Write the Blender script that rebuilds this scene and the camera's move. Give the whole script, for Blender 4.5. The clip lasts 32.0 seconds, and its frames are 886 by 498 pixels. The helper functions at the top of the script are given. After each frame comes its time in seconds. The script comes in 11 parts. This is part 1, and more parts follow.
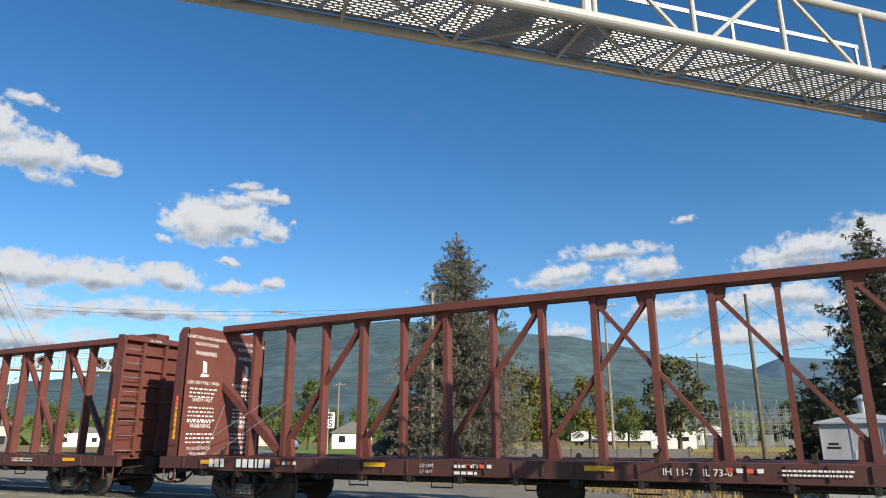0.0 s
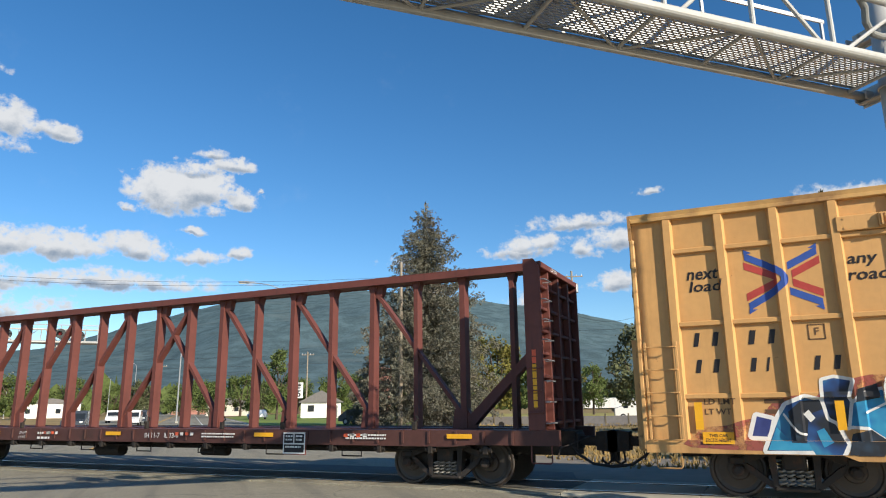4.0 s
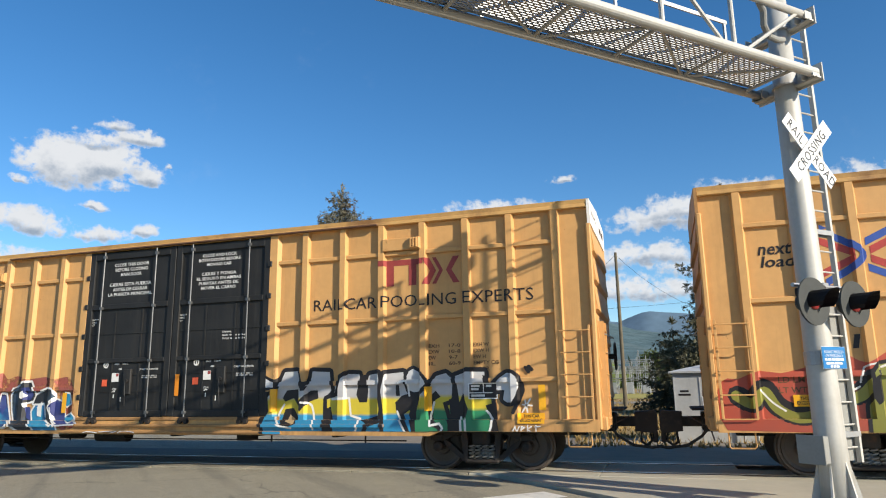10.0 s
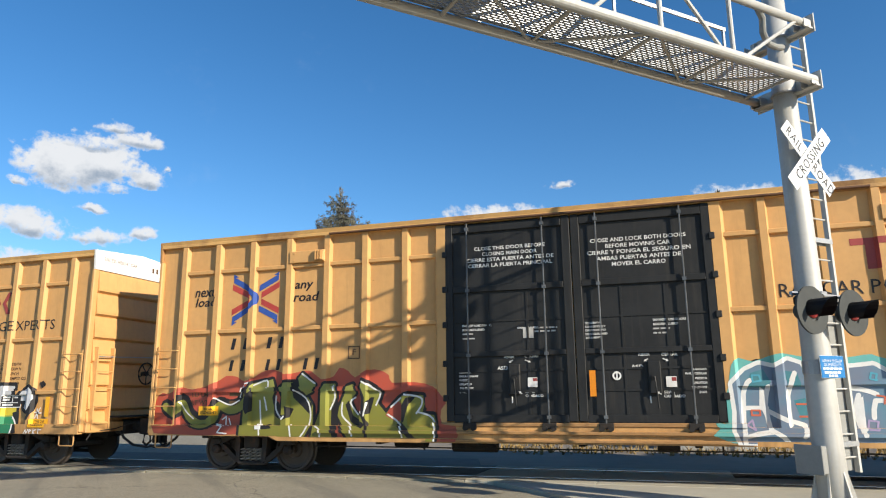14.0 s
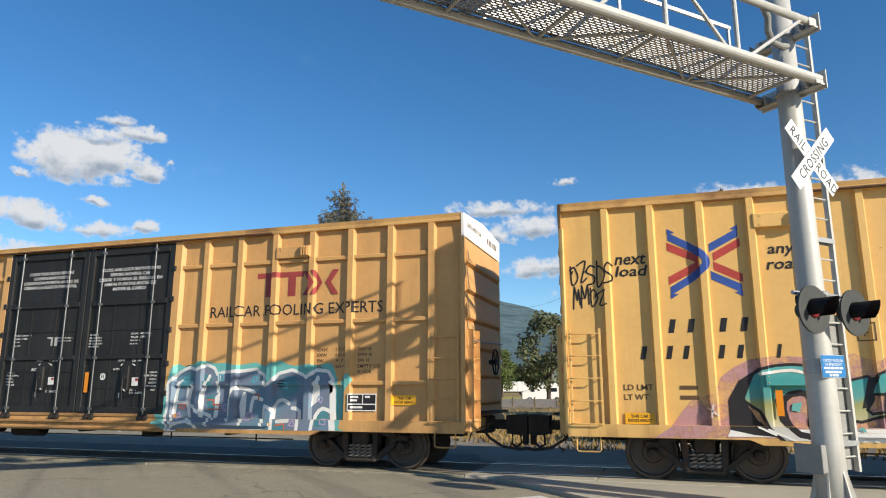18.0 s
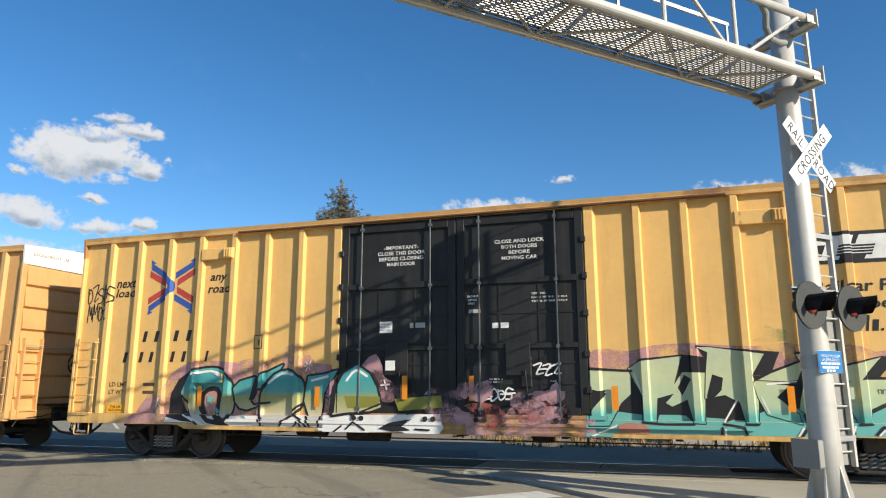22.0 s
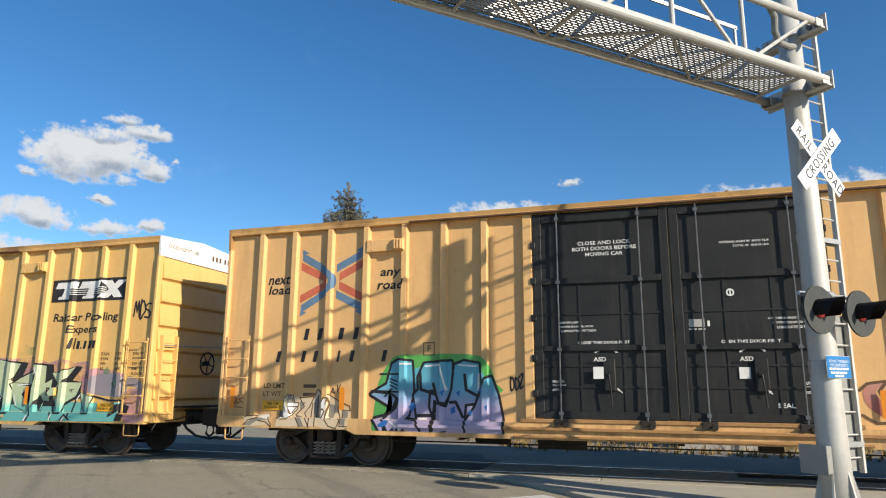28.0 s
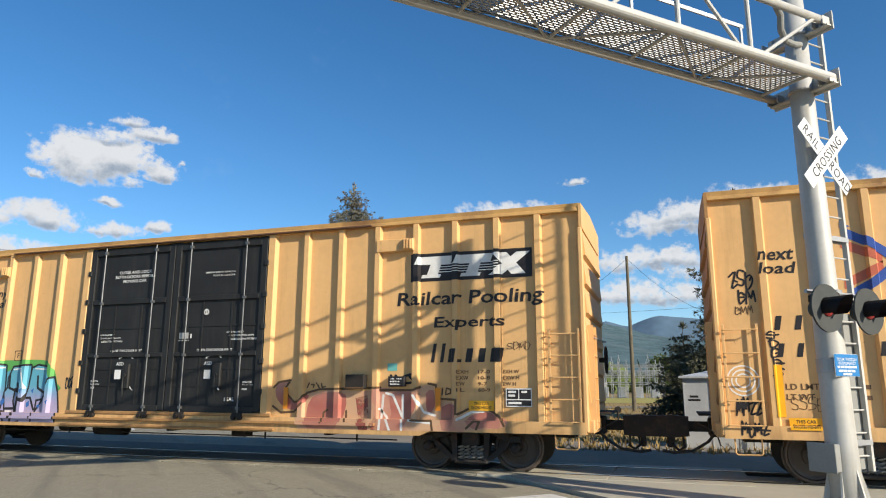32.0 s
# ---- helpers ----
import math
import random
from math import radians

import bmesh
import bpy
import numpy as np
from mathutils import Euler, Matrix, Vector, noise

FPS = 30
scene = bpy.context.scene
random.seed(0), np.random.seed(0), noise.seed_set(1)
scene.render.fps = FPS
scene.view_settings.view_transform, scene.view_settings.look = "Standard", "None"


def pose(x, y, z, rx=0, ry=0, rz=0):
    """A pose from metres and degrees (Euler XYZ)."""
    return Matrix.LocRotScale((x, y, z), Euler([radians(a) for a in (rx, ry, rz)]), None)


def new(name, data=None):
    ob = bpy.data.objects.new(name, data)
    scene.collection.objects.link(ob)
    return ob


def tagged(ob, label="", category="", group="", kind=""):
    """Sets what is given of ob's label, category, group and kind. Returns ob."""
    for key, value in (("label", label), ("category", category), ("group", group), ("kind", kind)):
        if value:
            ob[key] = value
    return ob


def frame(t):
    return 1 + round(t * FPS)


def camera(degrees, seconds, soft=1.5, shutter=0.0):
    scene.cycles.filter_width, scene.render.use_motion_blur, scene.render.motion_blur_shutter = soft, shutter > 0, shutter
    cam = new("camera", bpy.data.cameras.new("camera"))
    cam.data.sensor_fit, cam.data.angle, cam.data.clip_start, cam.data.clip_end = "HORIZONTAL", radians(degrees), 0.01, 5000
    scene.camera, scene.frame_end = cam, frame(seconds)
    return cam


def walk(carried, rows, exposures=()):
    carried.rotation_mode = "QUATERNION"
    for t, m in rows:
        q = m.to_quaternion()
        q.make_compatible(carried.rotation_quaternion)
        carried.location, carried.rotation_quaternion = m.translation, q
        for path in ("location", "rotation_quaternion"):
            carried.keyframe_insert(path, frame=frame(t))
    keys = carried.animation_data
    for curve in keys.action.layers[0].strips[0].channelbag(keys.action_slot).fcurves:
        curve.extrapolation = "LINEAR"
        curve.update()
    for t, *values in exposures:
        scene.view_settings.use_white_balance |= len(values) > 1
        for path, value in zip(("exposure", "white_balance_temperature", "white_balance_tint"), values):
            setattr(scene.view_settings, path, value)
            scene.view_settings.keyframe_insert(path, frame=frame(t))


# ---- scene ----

cam = camera(66.47, 32.0, soft=1.1)


def shot(x, y, z, yaw, pitch, roll):
    """Pose of the hand-held camera: turn, tilt up and lean in degrees."""
    return pose(x, y, z, 0, 0, yaw) @ pose(0, 0, 0, 90 + pitch) @ pose(0, 0, 0, 0, 0, roll)


walk(cam, [(t, shot(*row)) for t, *row in (
    (0, -0.022, -0.122, 1.534, 27.73, 15.69, -0.18),
    (0.5, -0.033, -0.115, 1.551, 27.55, 15.93, 0.06),
    (1, -0.033, -0.093, 1.562, 27.42, 15.88, -0.02),
    (1.5, -0.024, -0.092, 1.558, 27.49, 15.33, -0.36),
    (2, -0.022, -0.091, 1.562, 27.50, 15.08, -0.43),
    (2.5, -0.020, -0.089, 1.576, 27.35, 14.94, -0.46),
    (4.5, -0.014, -0.019, 1.581, 23.97, 12.64, -0.66),
    (5, -0.006, 0.005, 1.583, 22.82, 12.37, -0.71),
    (5.5, 0.008, 0.005, 1.573, 21.90, 12.04, -0.74),
    (6, 0.019, 0.019, 1.576, 21.66, 11.72, -0.56),
    (6.5, 0.001, 0.048, 1.586, 21.23, 11.70, -0.49),
    (7, -0.005, 0.019, 1.571, 20.61, 11.27, -0.58),
    (7.5, -0.015, -0.001, 1.574, 20.03, 11.38, -0.38),
    (8, -0.001, -0.011, 1.562, 19.60, 11.31, -0.41),
    (8.5, 0.007, 0.004, 1.566, 18.75, 11.05, -0.62),
    (9, 0.008, 0.019, 1.572, 18.25, 11.49, -0.83),
    (9.5, 0.013, -0.005, 1.571, 17.95, 11.67, -0.85),
    (10, -0.000, -0.006, 1.574, 17.85, 11.63, -0.94),
    (10.5, -0.002, -0.008, 1.573, 17.72, 11.74, -0.82),
    (11, 0.005, 0.008, 1.578, 17.76, 11.91, -0.59),
    (11.5, 0.009, 0.021, 1.594, 17.91, 11.79, -0.64),
    (12, 0.011, 0.046, 1.613, 17.72, 11.61, -0.76),
    (12.5, 0.010, 0.045, 1.611, 17.94, 11.47, -0.82),
    (13, 0.006, 0.049, 1.602, 18.03, 11.49, -0.68),
    (13.5, 0.001, 0.048, 1.601, 17.73, 11.63, -0.68),
    (14, 0.007, 0.051, 1.603, 17.71, 12.01, -0.60),
    (14.5, 0.006, 0.043, 1.597, 17.59, 12.09, -0.62),
    (15, 0.036, 0.004, 1.584, 17.84, 12.07, -0.57),
    (15.5, 0.009, 0.026, 1.599, 17.62, 12.06, -0.57),
    (17.5, 0.006, 0.038, 1.612, 17.83, 11.88, -0.01),
    (18, 0.004, 0.029, 1.600, 17.88, 11.66, -0.01),
    (18.5, 0.009, 0.025, 1.594, 17.75, 11.68, -0.05),
    (19, 0.001, -0.001, 1.592, 17.84, 11.73, 0.04),
    (19.5, 0.005, -0.000, 1.596, 17.80, 11.66, 0.07),
    (20, 0.005, 0.016, 1.587, 17.99, 11.57, 0.21),
    (20.5, 0.007, 0.029, 1.586, 17.65, 11.53, 0.21),
    (21, 0.015, 0.020, 1.583, 17.74, 11.46, 0.06),
    (21.5, -0.008, 0.014, 1.574, 17.72, 11.58, -0.05),
    (22, 0.000, 0.018, 1.575, 17.71, 11.46, -0.04),
    (22.5, 0.015, 0.012, 1.578, 17.88, 11.58, -0.12),
    (23, 0.014, 0.024, 1.582, 17.83, 11.67, -0.18),
    (23.5, 0.004, 0.015, 1.585, 17.95, 11.55, -0.34),
    (24, 0.001, 0.011, 1.591, 17.99, 11.51, -0.18),
    (24.5, 0.007, -0.004, 1.590, 18.17, 11.55, -0.13),
    (25, 0.000, 0.012, 1.592, 18.10, 11.80, 0.13),
    (25.5, -0.014, 0.017, 1.588, 18.05, 11.74, 0.23),
    (27.5, 0.005, 0.024, 1.580, 18.27, 11.70, 0.36),
    (28, -0.006, 0.012, 1.574, 18.25, 11.69, 0.35),
    (28.5, -0.004, -0.021, 1.563, 18.31, 11.71, 0.16),
    (29, 0.004, -0.035, 1.553, 18.40, 11.98, 0.05),
    (29.5, -0.001, -0.022, 1.556, 18.26, 11.85, 0.02),
    (30, 0.005, 0.012, 1.563, 18.35, 11.94, 0.02),
    (30.5, 0.012, 0.023, 1.566, 18.47, 11.75, -0.14),
    (31, -0.008, 0.019, 1.564, 18.34, 11.86, -0.09),
    (31.5, 0.003, -0.004, 1.570, 18.60, 11.74, 0.09),
    (32, -0.011, -0.027, 1.565, 18.75, 11.70, 0.17),
)], exposures=((0, 0.50), (2.5, 0.50), (5, 0.61), (8, 0.69), (9.5, 0.64), (11, 0.60), (14, 0.69), (15.5, 0.64), (18, 0.53), (21, 0.60), (24, 0.53), (28, 0.55), (32, 0.57)))

TRACK_Y = 14.250      # centre line of the track
RUN = (-3.87207, -2.75386, 13.0837, 6.24035, -15.4449, -4.58372, 7.30153, 1.19789, -0.000948746, -46.2417, -18.6241)   # polynomial of the train's place


def train_x(t):
    """Where the right end of the first boxcar stands at t seconds."""
    v = 0.0
    for c in RUN:
        v = v * (t / 16 - 1) + c
    return v

# ---- light ----
SUN_ELEV = radians(24.5)
SUN_WAY = Vector((-0.916 * math.cos(SUN_ELEV), 0.402 * math.cos(SUN_ELEV), -math.sin(SUN_ELEV)))
sun_data = bpy.data.lights.new("sun", "SUN")
sun_data.energy, sun_data.angle, sun_data.color = 4.7, radians(0.53), (1.0, 0.90, 0.74)
sun = new("sun", sun_data)
sun.rotation_mode = "QUATERNION"
sun.rotation_quaternion = SUN_WAY.to_track_quat("-Z", "Y")


class Net:
    """Short hand for a node tree."""

    def __init__(self, tree):
        self.t = tree
        tree.nodes.clear()

    def n(self, kind, **props):
        node = self.t.nodes.new(kind)
        for key, value in props.items():
            if key == "op":
                node.operation = value
            elif key == "blend":
                node.blend_type = value
            elif key == "dtype":
                node.data_type = value
            elif key == "sky":
                node.sky_type = value
        return node

    def put(self, node, **values):
        for key, value in values.items():
            node.inputs[int(key[1:]) if key[0] == "i" and key[1:].isdigit() else key.replace("_", " ")].default_value = value
        return node

    def link(self, a, b):
        self.t.links.new(a, b)

    def math(self, op, a, b=None, c=None, clamp=False):
        node = self.n("ShaderNodeMath", op=op)
        node.use_clamp = clamp
        for i, v in enumerate((a, b, c)):
            if v is None:
                continue
            if hasattr(v, "links"):
                self.link(v, node.inputs[i])
            else:
                node.inputs[i].default_value = v
        return node.outputs[0]

    def mix(self, fac, a, b, blend="MIX"):
        node = self.n("ShaderNodeMix", dtype="RGBA")
        node.blend_type = blend
        for sock, v in ((node.inputs[0], fac), (node.inputs[6], a), (node.inputs[7], b)):
            if hasattr(v, "links"):
                self.link(v, sock)
            elif isinstance(v, (int, float)):
                sock.default_value = v
            else:
                sock.default_value = (*v, 1) if len(v) == 3 else v
        return node.outputs[2]

    def noise(self, vec, scale, detail=4, rough=0.55, out=0):
        node = self.n("ShaderNodeTexNoise")
        node.inputs["Scale"].default_value = scale
        node.inputs["Detail"].default_value = detail
        node.inputs["Roughness"].default_value = rough
        if vec is not None:
            self.link(vec, node.inputs["Vector"])
        return node.outputs[out]

    def ramp(self, fac, stops):
        node = self.n("ShaderNodeValToRGB")
        els = node.color_ramp.elements
        while len(els) < len(stops):
            els.new(0.5)
        for el, (p, c) in zip(els, stops):
            el.position, el.color = p, (*c, 1)
        self.link(fac, node.inputs[0])
        return node.outputs[0]

    def span(self, v, a, b, c=0.0, d=1.0):
        node = self.n("ShaderNodeMapRange")
        node.interpolation_type = "SMOOTHSTEP"
        for i, x in enumerate((a, b, c, d)):
            node.inputs[i + 1].default_value = x
        self.link(v, node.inputs[0])
        return node.outputs[0]


# Cumulus clouds: azimuth, elevation, half width, half height (degrees), thickness.
CLOUDS = (
    (-47.6, 17.1, 3.7, 2.1, 1.5), (-50.0, 16.7, 1.9, 1.1, 1.0), (-45.4, 17.3, 2.3, 1.7, 1.3), (-46.2, 19.0, 2.2, 0.9, 1.0), (-43.0, 19.4, 1.7, 0.8, 1.05), (-44.9, 20.3, 1.5, 0.55, 0.6), (-42.3, 16.5, 1.8, 0.9, 1.1),
    (-44.3, 15.6, 0.9, 0.45, 0.9), (-50.9, 15.3, 0.9, 0.40, 0.9), (-45.6, 13.9, 1.2, 0.34, 0.9), (-40.8, 17.4, 0.3, 0.2, 0.6),
    (-61.0, 20.2, 3.4, 1.7, 1.2), (-56.6, 20.1, 1.7, 0.8, 1.05), (-61.8, 23.8, 2.0, 0.55, 0.85), (-64.4, 21.8, 2.6, 1.6, 1.1), (-59.4, 18.6, 1.7, 0.7, 0.8),
    (-60.5, 12.0, 4.2, 1.5, 1.25), (-55.0, 12.0, 3.4, 1.2, 1.15), (-50.2, 12.3, 2.8, 0.95, 1.1), (-45.4, 11.9, 2.2, 0.68, 1.05), (-42.2, 12.3, 0.9, 0.6, 1.05), (-52.0, 9.6, 9.0, 0.9, 0.8),
    (-66.0, 9.5, 9.0, 2.6, 1.0), (-62.0, 7.0, 8.0, 1.6, 0.9), (-18.0, 13.0, 3.2, 1.0, 0.95), (-13.4, 14.9, 4.4, 0.8, 0.8),
    (-10.6, 13.4, 2.4, 1.0, 0.85), (-7.3, 17.1, 1.3, 0.32, 0.7), (0.6, 13.2, 4.2, 1.1, 0.9), (6.4, 13.9, 4.0, 1.9, 1.0),
    (-8.0, 10.2, 2.8, 0.9, 0.8), (-2.0, 10.3, 3.6, 1.3, 0.95), (-3.5, 7.6, 4.6, 1.1, 0.9), (3.6, 9.4, 3.8, 1.3, 0.9),
    (13.6, 13.6, 4.0, 1.9, 1.0), (9.6, 11.2, 3.6, 1.2, 0.95), (-0.4, 7.4, 5.0, 1.0, 0.85), (-17.3, 8.5, 2.2, 0.8, 0.8),
    (-29.0, 12.0, 2.4, 0.5, 0.4), (14.0, 8.5, 7.0, 2.0, 0.95), (-13.0, 12.6, 1.4, 1.1, 0.9),
    (-16.7, 13.4, 2.6, 0.9, 1.0), (-10.1, 13.5, 2.8, 0.9, 1.0), (2.2, 13.7, 3.4, 1.1, 1.0), (-9.4, 10.0, 3.2, 1.0, 1.0), (0.5, 10.4, 3.4, 1.1, 1.0),
)


def sky_world():
    world = bpy.data.worlds.new("sky")
    scene.world = world
    world.use_nodes = True
    w = Net(world.node_tree)
    sky = w.n("ShaderNodeTexSky", sky="NISHITA")
    sky.sun_disc = False
    sky.sun_elevation, sky.sun_rotation = SUN_ELEV, math.atan2(-SUN_WAY.x, -SUN_WAY.y)
    sky.altitude, sky.air_density, sky.dust_density, sky.ozone_density = 900, 1.0, 0.35, 2.6
    hue = w.n("ShaderNodeHueSaturation")
    w.put(hue, Saturation=1.27, Value=1.0)
    w.link(sky.outputs[0], hue.inputs["Color"])
    co = w.n("ShaderNodeTexCoord")
    sep = w.n("ShaderNodeSeparateXYZ")
    w.link(co.outputs["Generated"], sep.inputs[0])
    az = w.math("MULTIPLY", w.math("ARCTAN2", sep.outputs[0], sep.outputs[1]), 180 / math.pi)
    el = w.math("MULTIPLY", w.math("ARCSINE", sep.outputs[2]), 180 / math.pi)
    flat = w.n("ShaderNodeCombineXYZ")
    w.link(az, flat.inputs[0])
    w.link(w.math("MULTIPLY", el, 1.15), flat.inputs[1])
    warp = w.noise(flat.outputs[0], 0.22, 5, 0.6, out=1)
    warp2 = w.n("ShaderNodeVectorMath", op="SUBTRACT")
    w.link(warp, warp2.inputs[0])
    warp2.inputs[1].default_value = (0.5, 0.5, 0.5)
    sw = w.n("ShaderNodeSeparateXYZ")
    w.link(warp2.outputs[0], sw.inputs[0])
    azw = w.math("MULTIPLY_ADD", sw.outputs[0], 2.6, az)
    elw = w.math("MULTIPLY_ADD", sw.outputs[1], 2.0, el)
    total, under = None, None
    for a, e, ra, re, thick in CLOUDS:
        dx = w.math("MULTIPLY", w.math("SUBTRACT", azw, a), 1 / (ra * 1.15))
        dy = w.math("MULTIPLY", w.math("SUBTRACT", elw, e), 1 / (re * 1.2))
        d2 = w.math("ADD", w.math("MULTIPLY", dx, dx), w.math("MULTIPLY", dy, dy))
        v = w.math("MULTIPLY", w.math("SUBTRACT", 1.0, d2), thick)
        v = w.math("SUBTRACT", v, w.math("MULTIPLY", w.math("MAXIMUM", w.math("SUBTRACT", -0.35, dy), 0.0), 1.1))
        lo = w.math("MULTIPLY", w.math("MAXIMUM", w.math("MULTIPLY", v, 0.8 / thick), 0.0), w.math("MULTIPLY_ADD", dy, -1.2, 0.05))
        total = v if total is None else w.math("MAXIMUM", total, v)
        under = lo if under is None else w.math("MAXIMUM", under, lo)
    puff = w.noise(flat.outputs[0], 0.62, 7, 0.60)
    dens = w.math("ADD", total, w.math("MULTIPLY", w.math("SUBTRACT", puff, 0.5), 3.0))
    fine = w.noise(flat.outputs[0], 1.7, 5, 0.6)
    dens = w.math("ADD", dens, w.math("MULTIPLY", w.math("SUBTRACT", fine, 0.5), 1.3))
    cover = w.span(dens, 0.0, 0.90)
    wisp = w.noise(flat.outputs[0], 0.22, 5, 0.6)
    cover = w.math("MULTIPLY", cover, w.span(el, 2.0, 5.0))
    veil = w.math("MULTIPLY", w.span(wisp, 0.60, 0.9), 0.06)
    cover = w.math("MAXIMUM", cover, veil)
    shade = w.span(w.math("ADD", under, w.math("MULTIPLY", w.math("SUBTRACT", puff, 0.5), 0.8)), 0.0, 0.50)
    cloud = w.mix(shade, (4.9, 5.05, 5.25), (1.75, 2.25, 2.95))
    both = w.mix(cover, hue.outputs[0], cloud)
    bg = w.n("ShaderNodeBackground")
    w.link(both, bg.inputs["Color"])
    bg.inputs["Strength"].default_value = 0.105
    out = w.n("ShaderNodeOutputWorld")
    w.link(bg.outputs[0], out.inputs["Surface"])


sky_world()
# ---- materials ----
MATS = {}


def surface(name, color, rough=0.6, metal=0.0, vary=0.18, scale=3.0, dirt=None, dirt_amount=0.0, dirt_scale=1.2, bump=0.15, bump_scale=40.0,
            spec=0.4, streak=False, emit=None, glow=0.0, pieces=0.0, splash=None):
    """A painted, stone, metal or soil surface: base colour with variation at two scales, stains of their own shape, fine relief."""
    mat = bpy.data.materials.new(name)
    mat.use_nodes = True
    w = Net(mat.node_tree)
    co = w.n("ShaderNodeTexCoord").outputs["Object"]
    big, fine = w.noise(co, scale, 5), w.noise(co, scale * 9, 4)
    dark = tuple(c * (1 - vary) for c in color)
    light = tuple(min(1, c * (1 + vary * 0.8)) for c in color)
    col = w.mix(w.span(big, 0.3, 0.7), dark, light)
    col = w.mix(0.35, col, w.mix(w.span(fine, 0.3, 0.7), dark, light))
    rough_v = w.math("MULTIPLY_ADD", fine, 0.25, rough - 0.12, clamp=True)
    if dirt:
        if streak:
            mp = w.n("ShaderNodeMapping")
            mp.inputs["Scale"].default_value = (6.0, 6.0, 0.5)
            w.link(co, mp.inputs[0])
            src = mp.outputs[0]
        else:
            src = co
        spots = w.noise(src, dirt_scale, 6, 0.65)
        m = w.math("MULTIPLY", w.span(spots, 0.5, 0.74), dirt_amount)
        col = w.mix(m, col, dirt)
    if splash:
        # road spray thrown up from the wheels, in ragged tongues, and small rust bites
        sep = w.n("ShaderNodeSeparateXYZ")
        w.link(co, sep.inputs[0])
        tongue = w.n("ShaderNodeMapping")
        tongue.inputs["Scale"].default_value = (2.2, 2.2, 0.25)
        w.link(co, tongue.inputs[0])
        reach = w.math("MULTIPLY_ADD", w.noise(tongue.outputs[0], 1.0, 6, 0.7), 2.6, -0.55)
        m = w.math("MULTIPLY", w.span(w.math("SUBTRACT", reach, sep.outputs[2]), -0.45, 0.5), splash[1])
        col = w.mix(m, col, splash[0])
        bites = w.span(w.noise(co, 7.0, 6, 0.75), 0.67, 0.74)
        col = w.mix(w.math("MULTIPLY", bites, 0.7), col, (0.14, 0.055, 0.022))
    if pieces:
        info = w.n("ShaderNodeObjectInfo")
        col = w.mix(pieces, col, w.mix(info.outputs["Random"], dark, light))
    b = w.n("ShaderNodeBsdfPrincipled")
    w.link(col, b.inputs["Base Color"])
    w.link(rough_v, b.inputs["Roughness"])
    w.put(b, Metallic=metal)
    b.inputs["Specular IOR Level"].default_value = spec
    if bump:
        bp = w.n("ShaderNodeBump")
        bp.inputs["Strength"].default_value = bump
        bp.inputs["Distance"].default_value = 0.01
        w.link(w.noise(co, bump_scale, 5), bp.inputs["Height"])
        w.link(bp.outputs[0], b.inputs["Normal"])
    if emit:
        b.inputs["Emission Color"].default_value = (*emit, 1)
        b.inputs["Emission Strength"].default_value = glow
    out = w.n("ShaderNodeOutputMaterial")
    w.link(b.outputs[0], out.inputs[0])
    MATS[name] = mat
    return mat


def fade(name, stops, low, high, rough=0.5, blotch=0.25):
    """Spray paint that changes colour with height, softly blotched."""
    mat = bpy.data.materials.new(name)
    mat.use_nodes = True
    w = Net(mat.node_tree)
    co = w.n("ShaderNodeTexCoord").outputs["Object"]
    sep = w.n("ShaderNodeSeparateXYZ")
    w.link(co, sep.inputs[0])
    z = w.math("ADD", sep.outputs[2], w.math("MULTIPLY", w.math("SUBTRACT", w.noise(co, 1.6, 4), 0.5), blotch * 2.4))
    f = w.math("DIVIDE", w.math("SUBTRACT", z, low), high - low, clamp=True)
    col = w.ramp(f, stops)
    col = w.mix(w.math("MULTIPLY", w.noise(co, 9, 4), 0.25), col, (0.12, 0.10, 0.09))
    b = w.n("ShaderNodeBsdfPrincipled")
    w.link(col, b.inputs["Base Color"])
    w.put(b, Roughness=rough)
    out = w.n("ShaderNodeOutputMaterial")
    w.link(b.outputs[0], out.inputs[0])
    MATS[name] = mat
    return mat


RUST = (0.10, 0.045, 0.025)
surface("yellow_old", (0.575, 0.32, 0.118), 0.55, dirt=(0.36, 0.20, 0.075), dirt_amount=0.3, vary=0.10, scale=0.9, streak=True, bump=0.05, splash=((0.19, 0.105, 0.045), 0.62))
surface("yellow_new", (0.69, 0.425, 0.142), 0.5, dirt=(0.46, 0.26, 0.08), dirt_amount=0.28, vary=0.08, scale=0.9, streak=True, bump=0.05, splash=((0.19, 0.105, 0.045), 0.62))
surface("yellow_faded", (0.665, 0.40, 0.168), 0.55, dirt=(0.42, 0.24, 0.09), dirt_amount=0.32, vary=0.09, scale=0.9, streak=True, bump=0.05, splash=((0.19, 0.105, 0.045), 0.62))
# grime on the sills; on left ends it also puts shade into the colour
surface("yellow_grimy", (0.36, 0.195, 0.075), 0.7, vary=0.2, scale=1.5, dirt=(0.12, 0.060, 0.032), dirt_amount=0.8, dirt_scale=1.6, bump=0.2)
surface("yellow_roof", (0.60, 0.35, 0.125), 0.6, vary=0.14, scale=1.0, dirt=(0.17, 0.08, 0.04), dirt_amount=0.85, dirt_scale=0.7, bump=0.1)
surface("track_brown", (0.12, 0.062, 0.035), 0.75, vary=0.3, scale=2, dirt=(0.05, 0.03, 0.02), dirt_amount=0.7, dirt_scale=3, bump=0.1)
surface("black_door", (0.019, 0.0195, 0.020), 0.55, dirt=(0.044, 0.039, 0.034), dirt_amount=0.5, vary=0.3, scale=1.4, streak=True, bump=0.05, spec=0.3)
